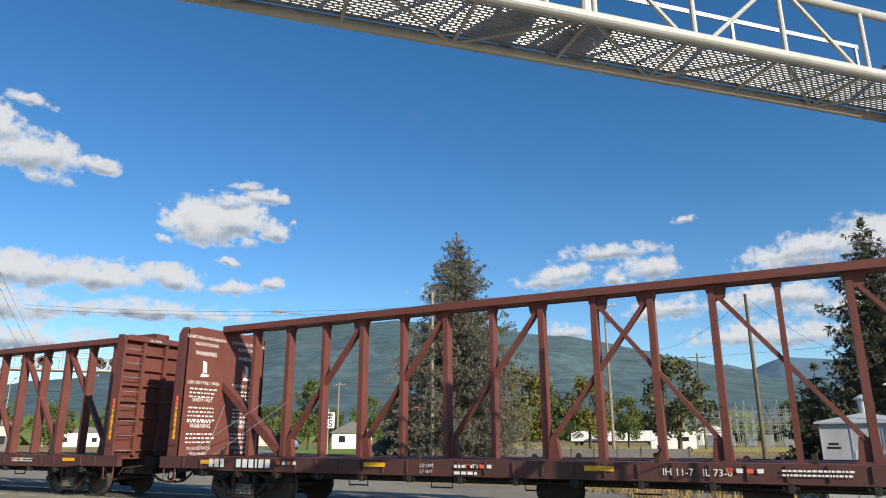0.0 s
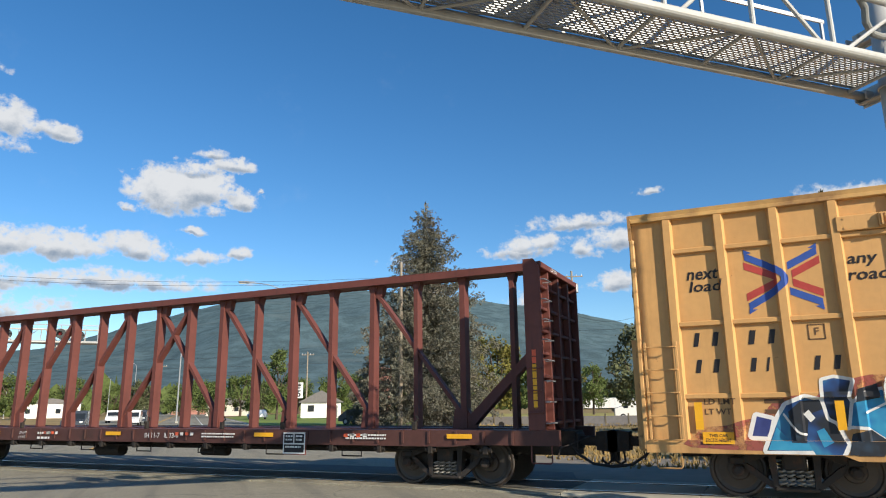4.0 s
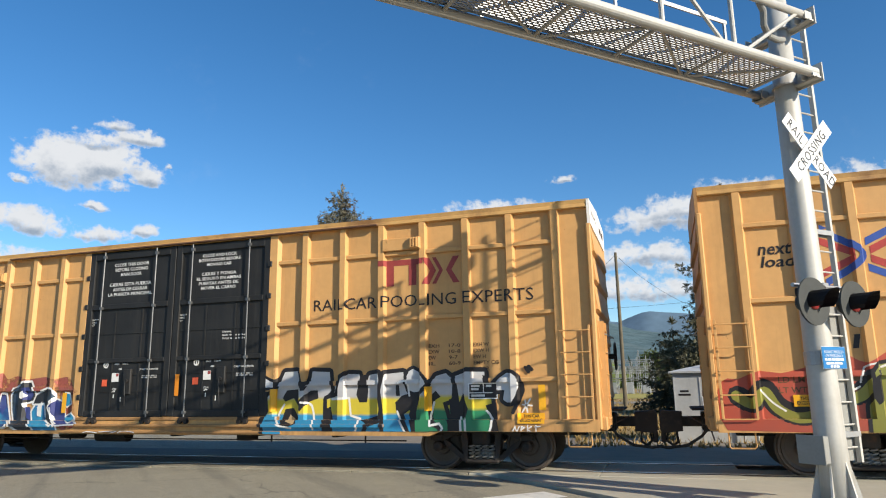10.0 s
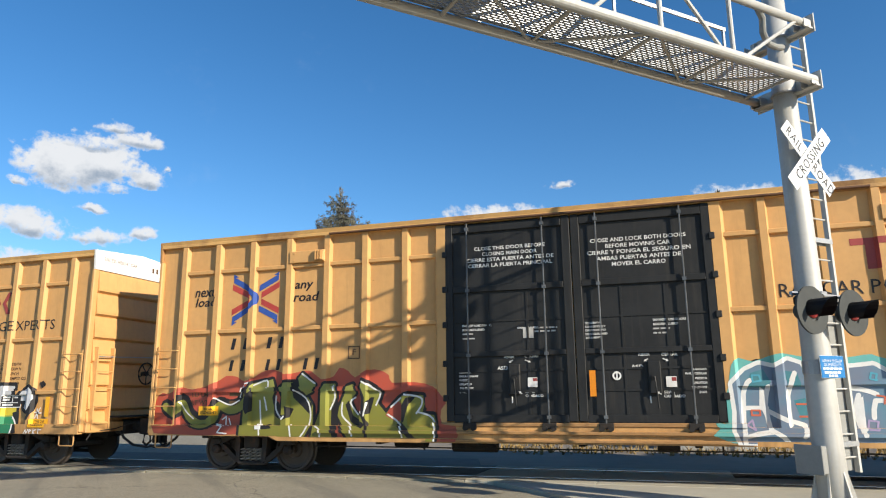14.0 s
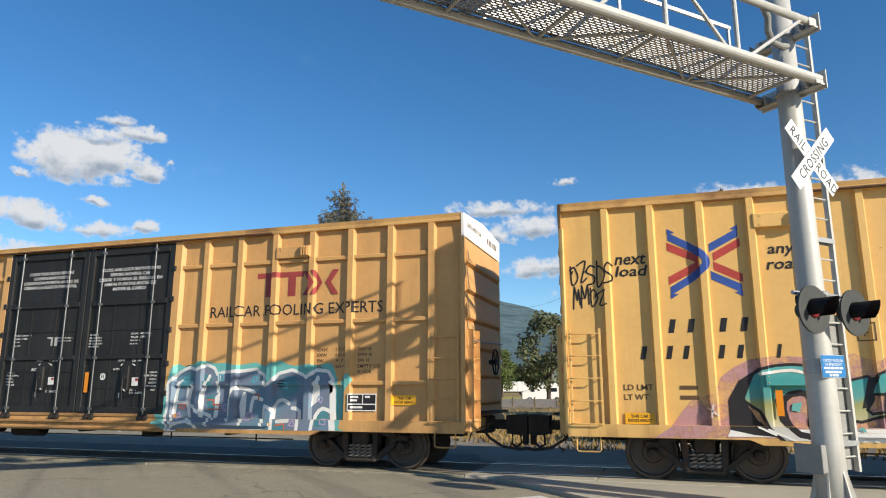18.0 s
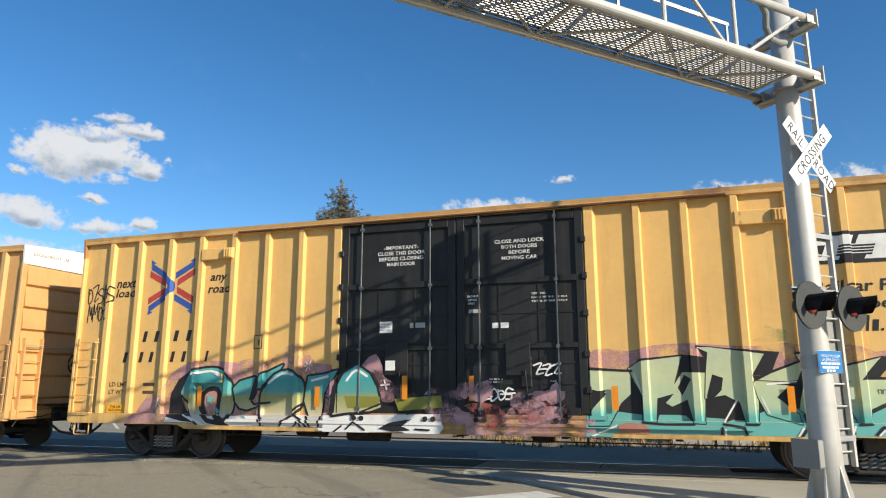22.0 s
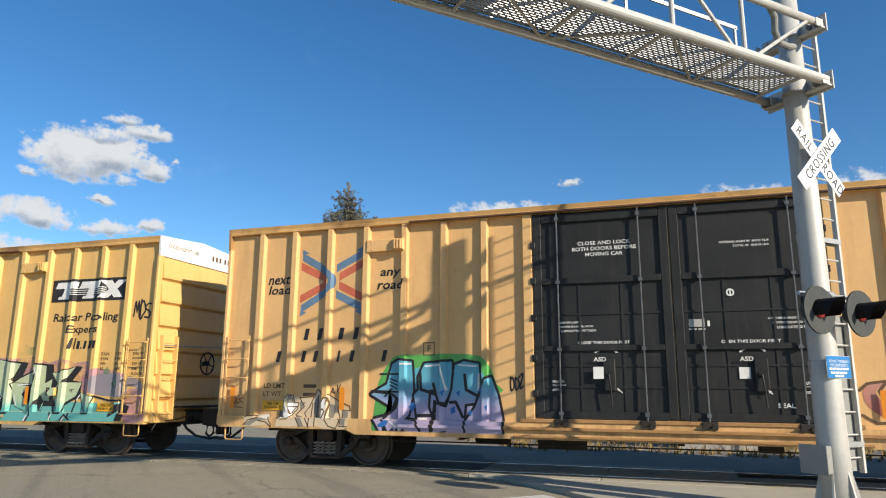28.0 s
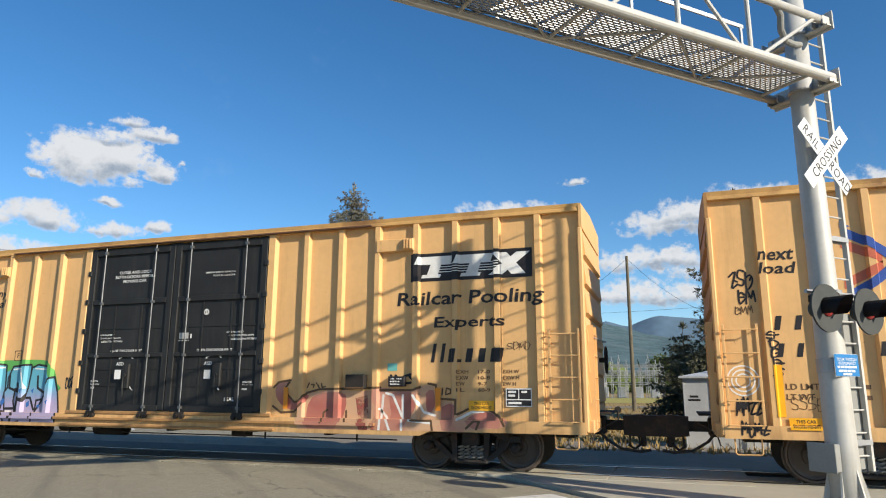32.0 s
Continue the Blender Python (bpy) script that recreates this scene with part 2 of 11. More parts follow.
surface("galvanised_rod", (0.16, 0.165, 0.17), 0.42, 0.6, vary=0.25, scale=4)
surface("oxide_dark", (0.085, 0.034, 0.028), 0.65, dirt=(0.035, 0.022, 0.018), dirt_amount=0.7, vary=0.25, scale=1.2, bump=0.1)
surface("oxide", (0.138, 0.044, 0.034), 0.6, dirt=(0.075, 0.032, 0.026), dirt_amount=0.6, vary=0.18, scale=0.8, streak=True, bump=0.08)
surface("grime", (0.022, 0.018, 0.015), 0.8, dirt=(0.065, 0.042, 0.028), dirt_amount=0.7, dirt_scale=4, bump=0.3, bump_scale=60)
surface("cast_grey", (0.030, 0.026, 0.024), 0.75, dirt=RUST, dirt_amount=0.7, dirt_scale=5, bump=0.3)
surface("spring_steel", (0.26, 0.24, 0.21), 0.55, 0.3)
surface("wheel_steel", (0.085, 0.070, 0.060), 0.5, 0.4, dirt=(0.07, 0.04, 0.027), dirt_amount=0.6, dirt_scale=6)
surface("white_paint", (0.74, 0.73, 0.70), 0.55, vary=0.08, dirt=(0.35, 0.33, 0.30), dirt_amount=0.4)
surface("black_paint", (0.018, 0.016, 0.018), 0.5, vary=0.25)
surface("stencil_grey", (0.42, 0.41, 0.39), 0.6, vary=0.2)
surface("red_mark", (0.42, 0.055, 0.045), 0.5, vary=0.15)
surface("blue_mark", (0.035, 0.085, 0.33), 0.5, vary=0.15)
surface("faded_red", (0.53, 0.13, 0.07), 0.5, vary=0.15)
surface("faded_blue", (0.12, 0.20, 0.30), 0.5, vary=0.15)
surface("dull_red", (0.30, 0.05, 0.045), 0.55, vary=0.2)
surface("reflector_yellow", (0.80, 0.40, 0.02), 0.35, vary=0.08)
surface("reflector_orange", (0.72, 0.24, 0.015), 0.35, vary=0.08)
surface("reflector_white", (0.75, 0.72, 0.68), 0.35, vary=0.08)
surface("placard_orange", (0.75, 0.12, 0.05), 0.5, vary=0.1)
surface("dark_text", (0.12, 0.066, 0.032), 0.55, vary=0.2)
surface("galvanised", (0.36, 0.37, 0.38), 0.45, 0.5, vary=0.12, scale=5, dirt=(0.38, 0.36, 0.33), dirt_amount=0.5, bump=0.05)
surface("silver_paint", (0.44, 0.435, 0.41), 0.55, 0.15, vary=0.10, scale=2, dirt=(0.36, 0.33, 0.28), dirt_amount=0.6, streak=True, bump=0.06)
surface("sign_white", (0.70, 0.70, 0.69), 0.4, vary=0.04)
surface("sign_blue", (0.02, 0.17, 0.42), 0.4, vary=0.06)
surface("lens_red", (0.25, 0.02, 0.02), 0.15, vary=0.1, emit=(1.0, 0.08, 0.05), glow=0.02)
surface("lens_lit", (0.60, 0.05, 0.03), 0.2, emit=(1.0, 0.12, 0.04), glow=6.0)


def asphalt_road(name):
    """Old road: pale aggregate in worn binder, tyre-darkened lanes, blotches and a few cracks."""
    mat = bpy.data.materials.new(name)
    mat.use_nodes = True
    w = Net(mat.node_tree)
    co = w.n("ShaderNodeTexCoord").outputs["Object"]
    lane = w.n("ShaderNodeMapping")
    lane.inputs["Rotation"].default_value = (0, 0, radians(-135.2))
    w.link(co, lane.inputs[0])
    strip = w.n("ShaderNodeMapping")
    strip.inputs["Scale"].default_value = (0.07, 1.1, 1.0)
    w.link(lane.outputs[0], strip.inputs[0])
    stones = w.span(w.noise(co, 42, 3, 0.7), 0.36, 0.64)
    col = w.mix(stones, (0.150, 0.136, 0.100), (0.385, 0.350, 0.265))
    grit = w.span(w.noise(co, 12, 5, 0.75), 0.3, 0.7)
    col = w.mix(0.35, col, w.mix(grit, (0.16, 0.145, 0.105), (0.36, 0.33, 0.25)))
    worn = w.math("MULTIPLY", w.span(w.noise(strip.outputs[0], 1.0, 5, 0.6), 0.48, 0.66), 0.50)
    col = w.mix(worn, col, (0.135, 0.128, 0.108))
    blot = w.math("MULTIPLY", w.span(w.noise(co, 0.55, 6, 0.65), 0.52, 0.72), 0.35)
    col = w.mix(blot, col, (0.36, 0.325, 0.235))
    crack = w.n("ShaderNodeTexVoronoi")
    crack.feature = "DISTANCE_TO_EDGE"
    crack.inputs["Scale"].default_value = 0.22
    bent = w.n("ShaderNodeVectorMath", op="ADD")
    w.link(co, bent.inputs[0])
    wob = w.n("ShaderNodeVectorMath", op="SCALE")
    w.link(w.noise(co, 0.8, 5, 0.7, out=1), wob.inputs[0])
    wob.inputs["Scale"].default_value = 1.6
    w.link(wob.outputs[0], bent.inputs[1])
    w.link(bent.outputs[0], crack.inputs["Vector"])
    col = w.mix(w.math("MULTIPLY", w.span(crack.outputs["Distance"], 0.008, 0.002), 0.55), col, (0.07, 0.065, 0.055))
    b = w.n("ShaderNodeBsdfPrincipled")
    w.link(col, b.inputs["Base Color"])
    w.put(b, Roughness=0.9)
    b.inputs["Specular IOR Level"].default_value = 0.3
    bp = w.n("ShaderNodeBump")
    bp.inputs["Strength"].default_value = 0.6
    bp.inputs["Distance"].default_value = 0.01
    w.link(w.noise(co, 55, 5, 0.7), bp.inputs["Height"])
    w.link(bp.outputs[0], b.inputs["Normal"])
    out = w.n("ShaderNodeOutputMaterial")
    w.link(b.outputs[0], out.inputs[0])
    MATS[name] = mat


asphalt_road("asphalt")
surface("signal_black", (0.062, 0.066, 0.064), 0.7, vary=0.15, scale=4, dirt=(0.03, 0.028, 0.024), dirt_amount=0.4, spec=0.2)
surface("box_grey", (0.24, 0.24, 0.225), 0.55, vary=0.12, scale=3)
surface("concrete", (0.40, 0.375, 0.30), 0.85, vary=0.12, scale=0.8, dirt=(0.33, 0.30, 0.25), dirt_amount=0.5, bump=0.2)
surface("road_white", (0.62, 0.61, 0.57), 0.7, vary=0.12, scale=2, dirt=(0.2, 0.19, 0.17), dirt_amount=0.55, dirt_scale=5)
surface("road_yellow", (0.60, 0.33, 0.04), 0.7, vary=0.12, scale=2, dirt=(0.2, 0.16, 0.09), dirt_amount=0.55, dirt_scale=5)
surface("ballast", (0.13, 0.12, 0.11), 0.95, vary=0.4, scale=9, bump=1.0, bump_scale=25)
surface("rail_steel", (0.09, 0.06, 0.045), 0.6, 0.5)
surface("rail_top", (0.55, 0.54, 0.52), 0.22, 0.95)
surface("tie_wood", (0.06, 0.045, 0.035), 0.9, vary=0.3, scale=6, pieces=0.6)
# rubber of the crossing panels; also the painted shade of the strip under the train
surface("panel_rubber", (0.105, 0.10, 0.09), 0.85, vary=0.25, scale=3)
surface("dry_grass", (0.30, 0.205, 0.075), 0.95, vary=0.28, scale=0.12, dirt=(0.17, 0.15, 0.06), dirt_amount=0.7, dirt_scale=0.15, bump=0.8, bump_scale=8)
surface("lawn", (0.17, 0.23, 0.035), 0.95, vary=0.25, scale=0.3, dirt=(0.19, 0.17, 0.06), dirt_amount=0.5, bump=0.6, bump_scale=12)
surface("meadow_grass", (0.34, 0.29, 0.07), 0.95, vary=0.25, scale=0.2, dirt=(0.22, 0.22, 0.05), dirt_amount=0.6, dirt_scale=0.2, bump=0.6, bump_scale=10)
surface("dirt_grey", (0.21, 0.18, 0.14), 0.95, vary=0.25, scale=0.3, bump=0.5, bump_scale=15)
surface("bark", (0.085, 0.062, 0.045), 0.95, vary=0.35, scale=4, bump=0.8, bump_scale=14)
surface("pole_wood", (0.30, 0.25, 0.19), 0.9, vary=0.25, scale=2, streak=True, dirt=(0.15, 0.12, 0.09), dirt_amount=0.6, bump=0.3)
surface("pole_dark", (0.13, 0.11, 0.075), 0.9, vary=0.25, scale=2, streak=True, dirt=(0.06, 0.05, 0.04), dirt_amount=0.6, bump=0.3)
surface("needle", (0.155, 0.15, 0.11), 0.9, vary=0.4, scale=1.3, dirt=(0.17, 0.12, 0.088), dirt_amount=0.6, dirt_scale=0.5)
surface("needle_dark", (0.088, 0.088, 0.052), 0.9, vary=0.4, scale=1.3, dirt=(0.095, 0.066, 0.038), dirt_amount=0.6, dirt_scale=0.9)
surface("leaf_green", (0.085, 0.115, 0.028), 0.8, vary=0.35, scale=1.0)
surface("leaf_yellow", (0.15, 0.135, 0.025), 0.8, vary=0.35, scale=1.0)
surface("leaf_grey", (0.095, 0.105, 0.045), 0.8, vary=0.35, scale=1.0)
# aerial haze is mixed into these base colours, bluer on the far range
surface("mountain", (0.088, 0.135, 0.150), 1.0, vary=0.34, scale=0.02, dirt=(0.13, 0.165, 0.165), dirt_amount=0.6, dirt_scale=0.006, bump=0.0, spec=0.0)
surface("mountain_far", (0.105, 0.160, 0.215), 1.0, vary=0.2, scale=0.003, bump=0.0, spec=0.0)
surface("house_wall", (0.55, 0.50, 0.42), 0.8, vary=0.08)
surface("house_white", (0.75, 0.74, 0.71), 0.7, vary=0.06)
surface("house_brick", (0.36, 0.17, 0.13), 0.85, vary=0.15)
surface("roof_grey", (0.16, 0.15, 0.145), 0.85, vary=0.15)
surface("dark_glass", (0.02, 0.025, 0.03), 0.08, vary=0.1, bump=0)
surface("car_white", (0.72, 0.72, 0.71), 0.25, vary=0.03, bump=0)
surface("car_dark", (0.05, 0.06, 0.075), 0.25, vary=0.05, bump=0)
surface("tyre", (0.02, 0.02, 0.02), 0.9, vary=0.2)
surface("cable", (0.02, 0.02, 0.02), 0.7, vary=0.1, bump=0)
surface("steel_grey", (0.33, 0.34, 0.35), 0.5, 0.5, vary=0.15)
surface("bungalow_metal", (0.50, 0.51, 0.51), 0.5, 0.2, vary=0.10, scale=1.5, dirt=(0.36, 0.36, 0.36), dirt_amount=0.4, streak=True, bump=0.04)
# ---- building blocks ----
def thing(name, label, category, m=None, group="", kind=""):
    ob = new(name)
    ob.empty_display_size = 0.3
    if m is not None:
        ob.matrix_basis = m
    return tagged(ob, label, category, group, kind)


def mesh_of(bm, name, material, smooth=False):
    me = bpy.data.meshes.new(name)
    bmesh.ops.recalc_face_normals(bm, faces=bm.faces[:])
    bm.to_mesh(me)
    bm.free()
    for m in (material if isinstance(material, (list, tuple)) else [material]):
        me.materials.append(MATS[m])
    if smooth:
        for p in me.polygons:
            p.use_smooth = True
    return me


def part(name, bm, material, parent=None, label="", m=None, smooth=False):
    """Links a bmesh (or a shared mesh) as one mesh object under a thing or part."""
    me = bm if isinstance(bm, bpy.types.Mesh) else mesh_of(bm, name, material, smooth)
    ob = new(name, me)
    ob.parent = parent
    if m is not None:
        ob.matrix_basis = m
    if label:
        ob["label"] = label
    return ob


def block(bm, x0, x1, y0, y1, z0, z1, bev=0.0):
    vs = [bm.verts.new((x, y, z)) for x in (x0, x1) for y in (y0, y1) for z in (z0, z1)]
    fs = [bm.faces.new([vs[i] for i in q]) for q in ((0, 1, 3, 2), (4, 6, 7, 5), (0, 4, 5, 1), (2, 3, 7, 6), (0, 2, 6, 4), (1, 5, 7, 3))]
    if bev:
        es = {e for f in fs for e in f.edges}
        bmesh.ops.bevel(bm, geom=list(es), offset=bev, segments=1, affect="EDGES")
    return bm


def box(x0, x1, y0, y1, z0, z1, bev=0.0):
    return block(bmesh.new(), x0, x1, y0, y1, z0, z1, bev)


def tube(bm, a, b, r, seg=8, r2=None, caps=True):
    """A round bar from a to b."""
    a, b = Vector(a), Vector(b)
    way = b - a
    q = way.to_track_quat("Z", "Y")
    r2 = r if r2 is None else r2
    rings = []
    for p, rad in ((a, r), (b, r2)):
        rings.append([bm.verts.new(p + q @ Vector((rad * math.cos(k * math.tau / seg), rad * math.sin(k * math.tau / seg), 0))) for k in range(seg)])
    for k in range(seg):
        bm.faces.new((rings[0][k], rings[0][(k + 1) % seg], rings[1][(k + 1) % seg], rings[1][k]))
    if caps:
        bm.faces.new(rings[0][::-1])
        bm.faces.new(rings[1])
    return bm


def pipe(bm, points, r, seg=8):
    """A bent round bar through the points."""
    pts = [Vector(p) for p in points]
    rings = []
    for i, p in enumerate(pts):
        way = (pts[min(i + 1, len(pts) - 1)] - pts[max(i - 1, 0)])
        q = way.to_track_quat("Z", "Y")
        rings.append([bm.verts.new(p + q @ Vector((r * math.cos(k * math.tau / seg), r * math.sin(k * math.tau / seg), 0))) for k in range(seg)])
    for a, b in zip(rings, rings[1:]):
        for k in range(seg):
            bm.faces.new((a[k], a[(k + 1) % seg], b[(k + 1) % seg], b[k]))
    bm.faces.new(rings[0][::-1])
    bm.faces.new(rings[-1])
    return bm


def lathe(bm, profile, seg=24, m=None):
    """A body of revolution about z; profile of (radius, z)."""
    m = m or Matrix()
    rings = [[bm.verts.new(m @ Vector((r * math.cos(k * math.tau / seg), r * math.sin(k * math.tau / seg), z))) for k in range(seg)] for r, z in profile]
    for a, b in zip(rings, rings[1:]):
        for k in range(seg):
            bm.faces.new((a[k], a[(k + 1) % seg], b[(k + 1) % seg], b[k]))
    bm.faces.new(rings[0][::-1])
    bm.faces.new(rings[-1])
    return bm


def plate(bm, outline, y0, y1):
    """A plate with an outline in x, z, from y0 to y1."""
    a = [bm.verts.new((x, y0, z)) for x, z in outline]
    b = [bm.verts.new((x, y1, z)) for x, z in outline]
    bm.faces.new(a)
    bm.faces.new(b[::-1])
    n = len(a)
    for i in range(n):
        bm.faces.new((a[i], b[i], b[(i + 1) % n], a[(i + 1) % n]))
    return bm


def prism(bm, outline, z0, z1):
    """An outline in x, y raised from z0 to z1."""
    a = [bm.verts.new((x, y, z0)) for x, y in outline]
    b = [bm.verts.new((x, y, z1)) for x, y in outline]
    bm.faces.new(a[::-1])
    bm.faces.new(b)
    n = len(a)
    for i in range(n):
        bm.faces.new((a[i], a[(i + 1) % n], b[(i + 1) % n], b[i]))
    return bm


TEXT_CACHE = {}


def letters(body, size, shear=0.0, wide=1.0, align="LEFT", gap=1.0, bold=0.0):
    """Flat letters in x, z as a bmesh."""
    key = (body, size, shear, wide, align, gap, bold)
    if key not in TEXT_CACHE:
        cu = bpy.data.curves.new("letters", "FONT")
        cu.body, cu.size, cu.shear, cu.align_x, cu.space_character = body, size, shear, align, gap
        cu.resolution_u = 2
        cu.offset = bold
        ob = bpy.data.objects.new("letters", cu)
        me = bpy.data.meshes.new_from_object(ob)
        bpy.data.objects.remove(ob)
        bpy.data.curves.remove(cu)
        TEXT_CACHE[key] = me
    bm = bmesh.new()
    bm.from_mesh(TEXT_CACHE[key])
    for v in bm.verts:
        v.co = Vector((v.co.x * wide, 0, v.co.y))
    return bm


def poly(bm, pts):
    vs = [bm.verts.new((x, 0, z)) for x, z in pts]
    f = bm.faces.new(vs)
    f.normal_update()
    if len(vs) > 4:
        bmesh.ops.triangulate(bm, faces=[f])
    return bm


def bar(bm, x0, x1, z0, z1, lean=0.0):
    d = (z1 - z0) * lean
    return poly(bm, [(x0, z0), (x1, z0), (x1 + d, z1), (x0 + d, z1)])


def painted(name, bm, material, car, relief, lift, dx=0.0, dz=0.0, label="", base=-1.46):
    """Lays flat paint on a side wall with posts: cut at the posts' edges and lifted on to each surface."""
    for v in bm.verts:
        v.co.x += dx
        v.co.z += dz
    if not bm.verts:
        return None
    x0, x1 = min(v.co.x for v in bm.verts), max(v.co.x for v in bm.verts)
    z0, z1 = min(v.co.z for v in bm.verts), max(v.co.z for v in bm.verts)
    flats = [r for r in relief if len(r) == 5]
    slopes = [r for r in relief if len(r) == 6 and r[1] > x0 and r[0] < x1 and r[3] > z0 and r[2] < z1]
    near = [r for r in flats if r[1] > x0 and r[0] < x1 and r[3] > z0 and r[2] < z1]
    for axis, vals in ((Vector((1, 0, 0)), {c for r in near + slopes for c in r[:2]}), (Vector((0, 0, 1)), {c for r in near + slopes for c in r[2:4]})):
        for c in vals:
            bmesh.ops.bisect_plane(bm, geom=bm.verts[:] + bm.edges[:] + bm.faces[:], dist=1e-5, plane_co=axis * c, plane_no=axis)
    if near and z0 < 0.80:
        for axis, c in ((Vector((0, 0, 1)), 0.77), (Vector((0, 0, 1)), 0.680), (Vector((1, 0, 0)), 6.15), (Vector((1, 0, 0)), -6.15)):
            bmesh.ops.bisect_plane(bm, geom=bm.verts[:] + bm.edges[:] + bm.faces[:], dist=1e-5, plane_co=axis * c, plane_no=axis)
        gone = [f for f in bm.faces if f.calc_center_median().z < (0.680 if abs(f.calc_center_median().x) < 6.15 else 0.77)]
        bmesh.ops.delete(bm, geom=gone, context="FACES")
    bmesh.ops.split_edges(bm, edges=bm.edges[:])
    for f in bm.faces:
        c = f.calc_center_median()
        y = base
        for a, b, lo, hi, depth in near:
            if a < c.x < b and lo < c.z < hi:
                y = min(y, depth)
        side = None
        for r in slopes:
            if r[0] < c.x < r[1] and r[2] < c.z < r[3]:
                side = r
        y += c.y - lift
        for v in f.verts:
            over = y
            if side:
                u = (v.co.x - side[0]) / (side[1] - side[0])
                over = min(y, side[4] + (side[5] - side[4]) * u + c.y - lift)
            v.co.y = over
    for f in bm.faces:
        f.normal_update()
        if f.normal.y > 0:
            f.normal_flip()
    me = bpy.data.meshes.new(name)
    bm.to_mesh(me)
    bm.free()
    me.materials.append(MATS[material])
    ob = new(name, me)
    ob.parent = car
    if label:
        ob["label"] = label
    if name in ("graffiti", "lettering", "stencil", "emblem", "door_mark", "plate_mark"):
        ob["kind"] = "stuff"
    return ob


def flat(name, bm, material, car, y, dx=0.0, dz=0.0, label=""):
    """Paint on a plane surface that faces -y."""
    return painted(name, bm, material, car, (), 0.0, dx, dz, label, base=y)

# ---- the train ----
SHARED = {}


def shared(key, make, material, smooth=False):
    if key not in SHARED:
        SHARED[key] = mesh_of(make(), key.split("/")[0], material, smooth)
    return SHARED[key]


def wheel_mesh():
    bm = bmesh.new()
    for s in (-1, 1):
        m = Matrix.Translation((0, s * 0.75, 0)) @ Matrix.Rotation(radians(-90 * s), 4, "X")
        lathe(bm, [(0.10, -0.07), (0.49, -0.07), (0.49, -0.045), (0.462, -0.03), (0.455, 0.062), (0.448, 0.07), (0.41, 0.07), (0.39, 0.030), (0.33, 0.015), (0.19, 0.03),
                   (0.17, 0.075), (0.095, 0.08), (0.09, 0.20), (0.02, 0.205)], 28, m)
        for k in range(3):
            a = k * math.tau / 3
            lathe(bm, [(0.022, 0.2), (0.022, 0.222)], 6, m @ Matrix.Translation((0.055 * math.cos(a), 0.055 * math.sin(a), 0)))
    tube(bm, (0, -0.7, 0), (0, 0.7, 0), 0.08, 12)
    return bm


def side_frame_mesh():
    bm = bmesh.new()
    for s in (-1, 1):
        plate(bm, [(s * 1.04, 0.57), (s * 1.04, 0.66), (s * 0.78, 0.70), (s * 0.42, 0.80), (s * 0.10, 0.80), (s * 0.10, 0.70), (s * 0.42, 0.70), (s * 0.74, 0.58)], -0.07, 0.07)
        plate(bm, [(s * 0.80, 0.60), (s * 0.72, 0.44), (s * 0.40, 0.20), (s * 0.28, 0.16), (s * 0.26, 0.25), (s * 0.38, 0.30), (s * 0.64, 0.52)], -0.07, 0.07)
        block(bm, s * 0.89 - 0.12, s * 0.89 + 0.12, -0.11, 0.09, 0.56, 0.68, 0.02)
        lathe(bm, [(0.10, 0.0), (0.10, 0.10), (0.06, 0.14)], 12, Matrix.Translation((s * 0.889, -0.02, 0.457)) @ Matrix.Rotation(radians(90), 4, "X"))
        plate(bm, [(s * 0.27, 0.18), (s * 0.36, 0.24), (s * 0.40, 0.76), (s * 0.28, 0.76)], -0.10, 0.10)
    block(bm, -0.34, 0.34, -0.10, 0.10, 0.14, 0.22, 0.03)
    block(bm, -0.48, 0.48, -0.10, 0.10, 0.74, 0.83, 0.015)
    return bm


def spring_mesh():
    bm = bmesh.new()
    n = 30
    pipe(bm, [(0.055 * math.cos(i * math.tau / 7.5), 0.055 * math.sin(i * math.tau / 7.5), i * 0.26 / n) for i in range(n + 1)], 0.018, 5)
    return bm


def bogie(car, x, wheels):
    b = part("bogie", box(-0.18, 0.18, -1.12, 1.12, 0.48, 0.76, 0.03), "cast_grey", car, "rusty cast steel bogie with coil springs", pose(x, 0, 0))
    for s in (-1, 1):
        part("side_frame", shared("side_frame", side_frame_mesh, "cast_grey"), None, b, m=pose(0, s * 1.0, 0))
        for k in (-0.2, -0.07, 0.07, 0.2):
            part("spring", shared("spring", spring_mesh, "spring_steel"), None, b, m=pose(k, s * 1.06, 0.22))
    for s in (-1, 1):
        wheels.append((part("wheelset", shared("wheelset", wheel_mesh, "wheel_steel"), None, b, m=pose(s * 0.889, 0, 0.457)), s * 0.889))
    part("brake_beam", tube(tube(bmesh.new(), (-0.35, -0.8, 0.33), (-0.35, 0.8, 0.33), 0.04, 6), (0.35, -0.8, 0.33), (0.35, 0.8, 0.33), 0.04, 6), "grime", b)
    return b


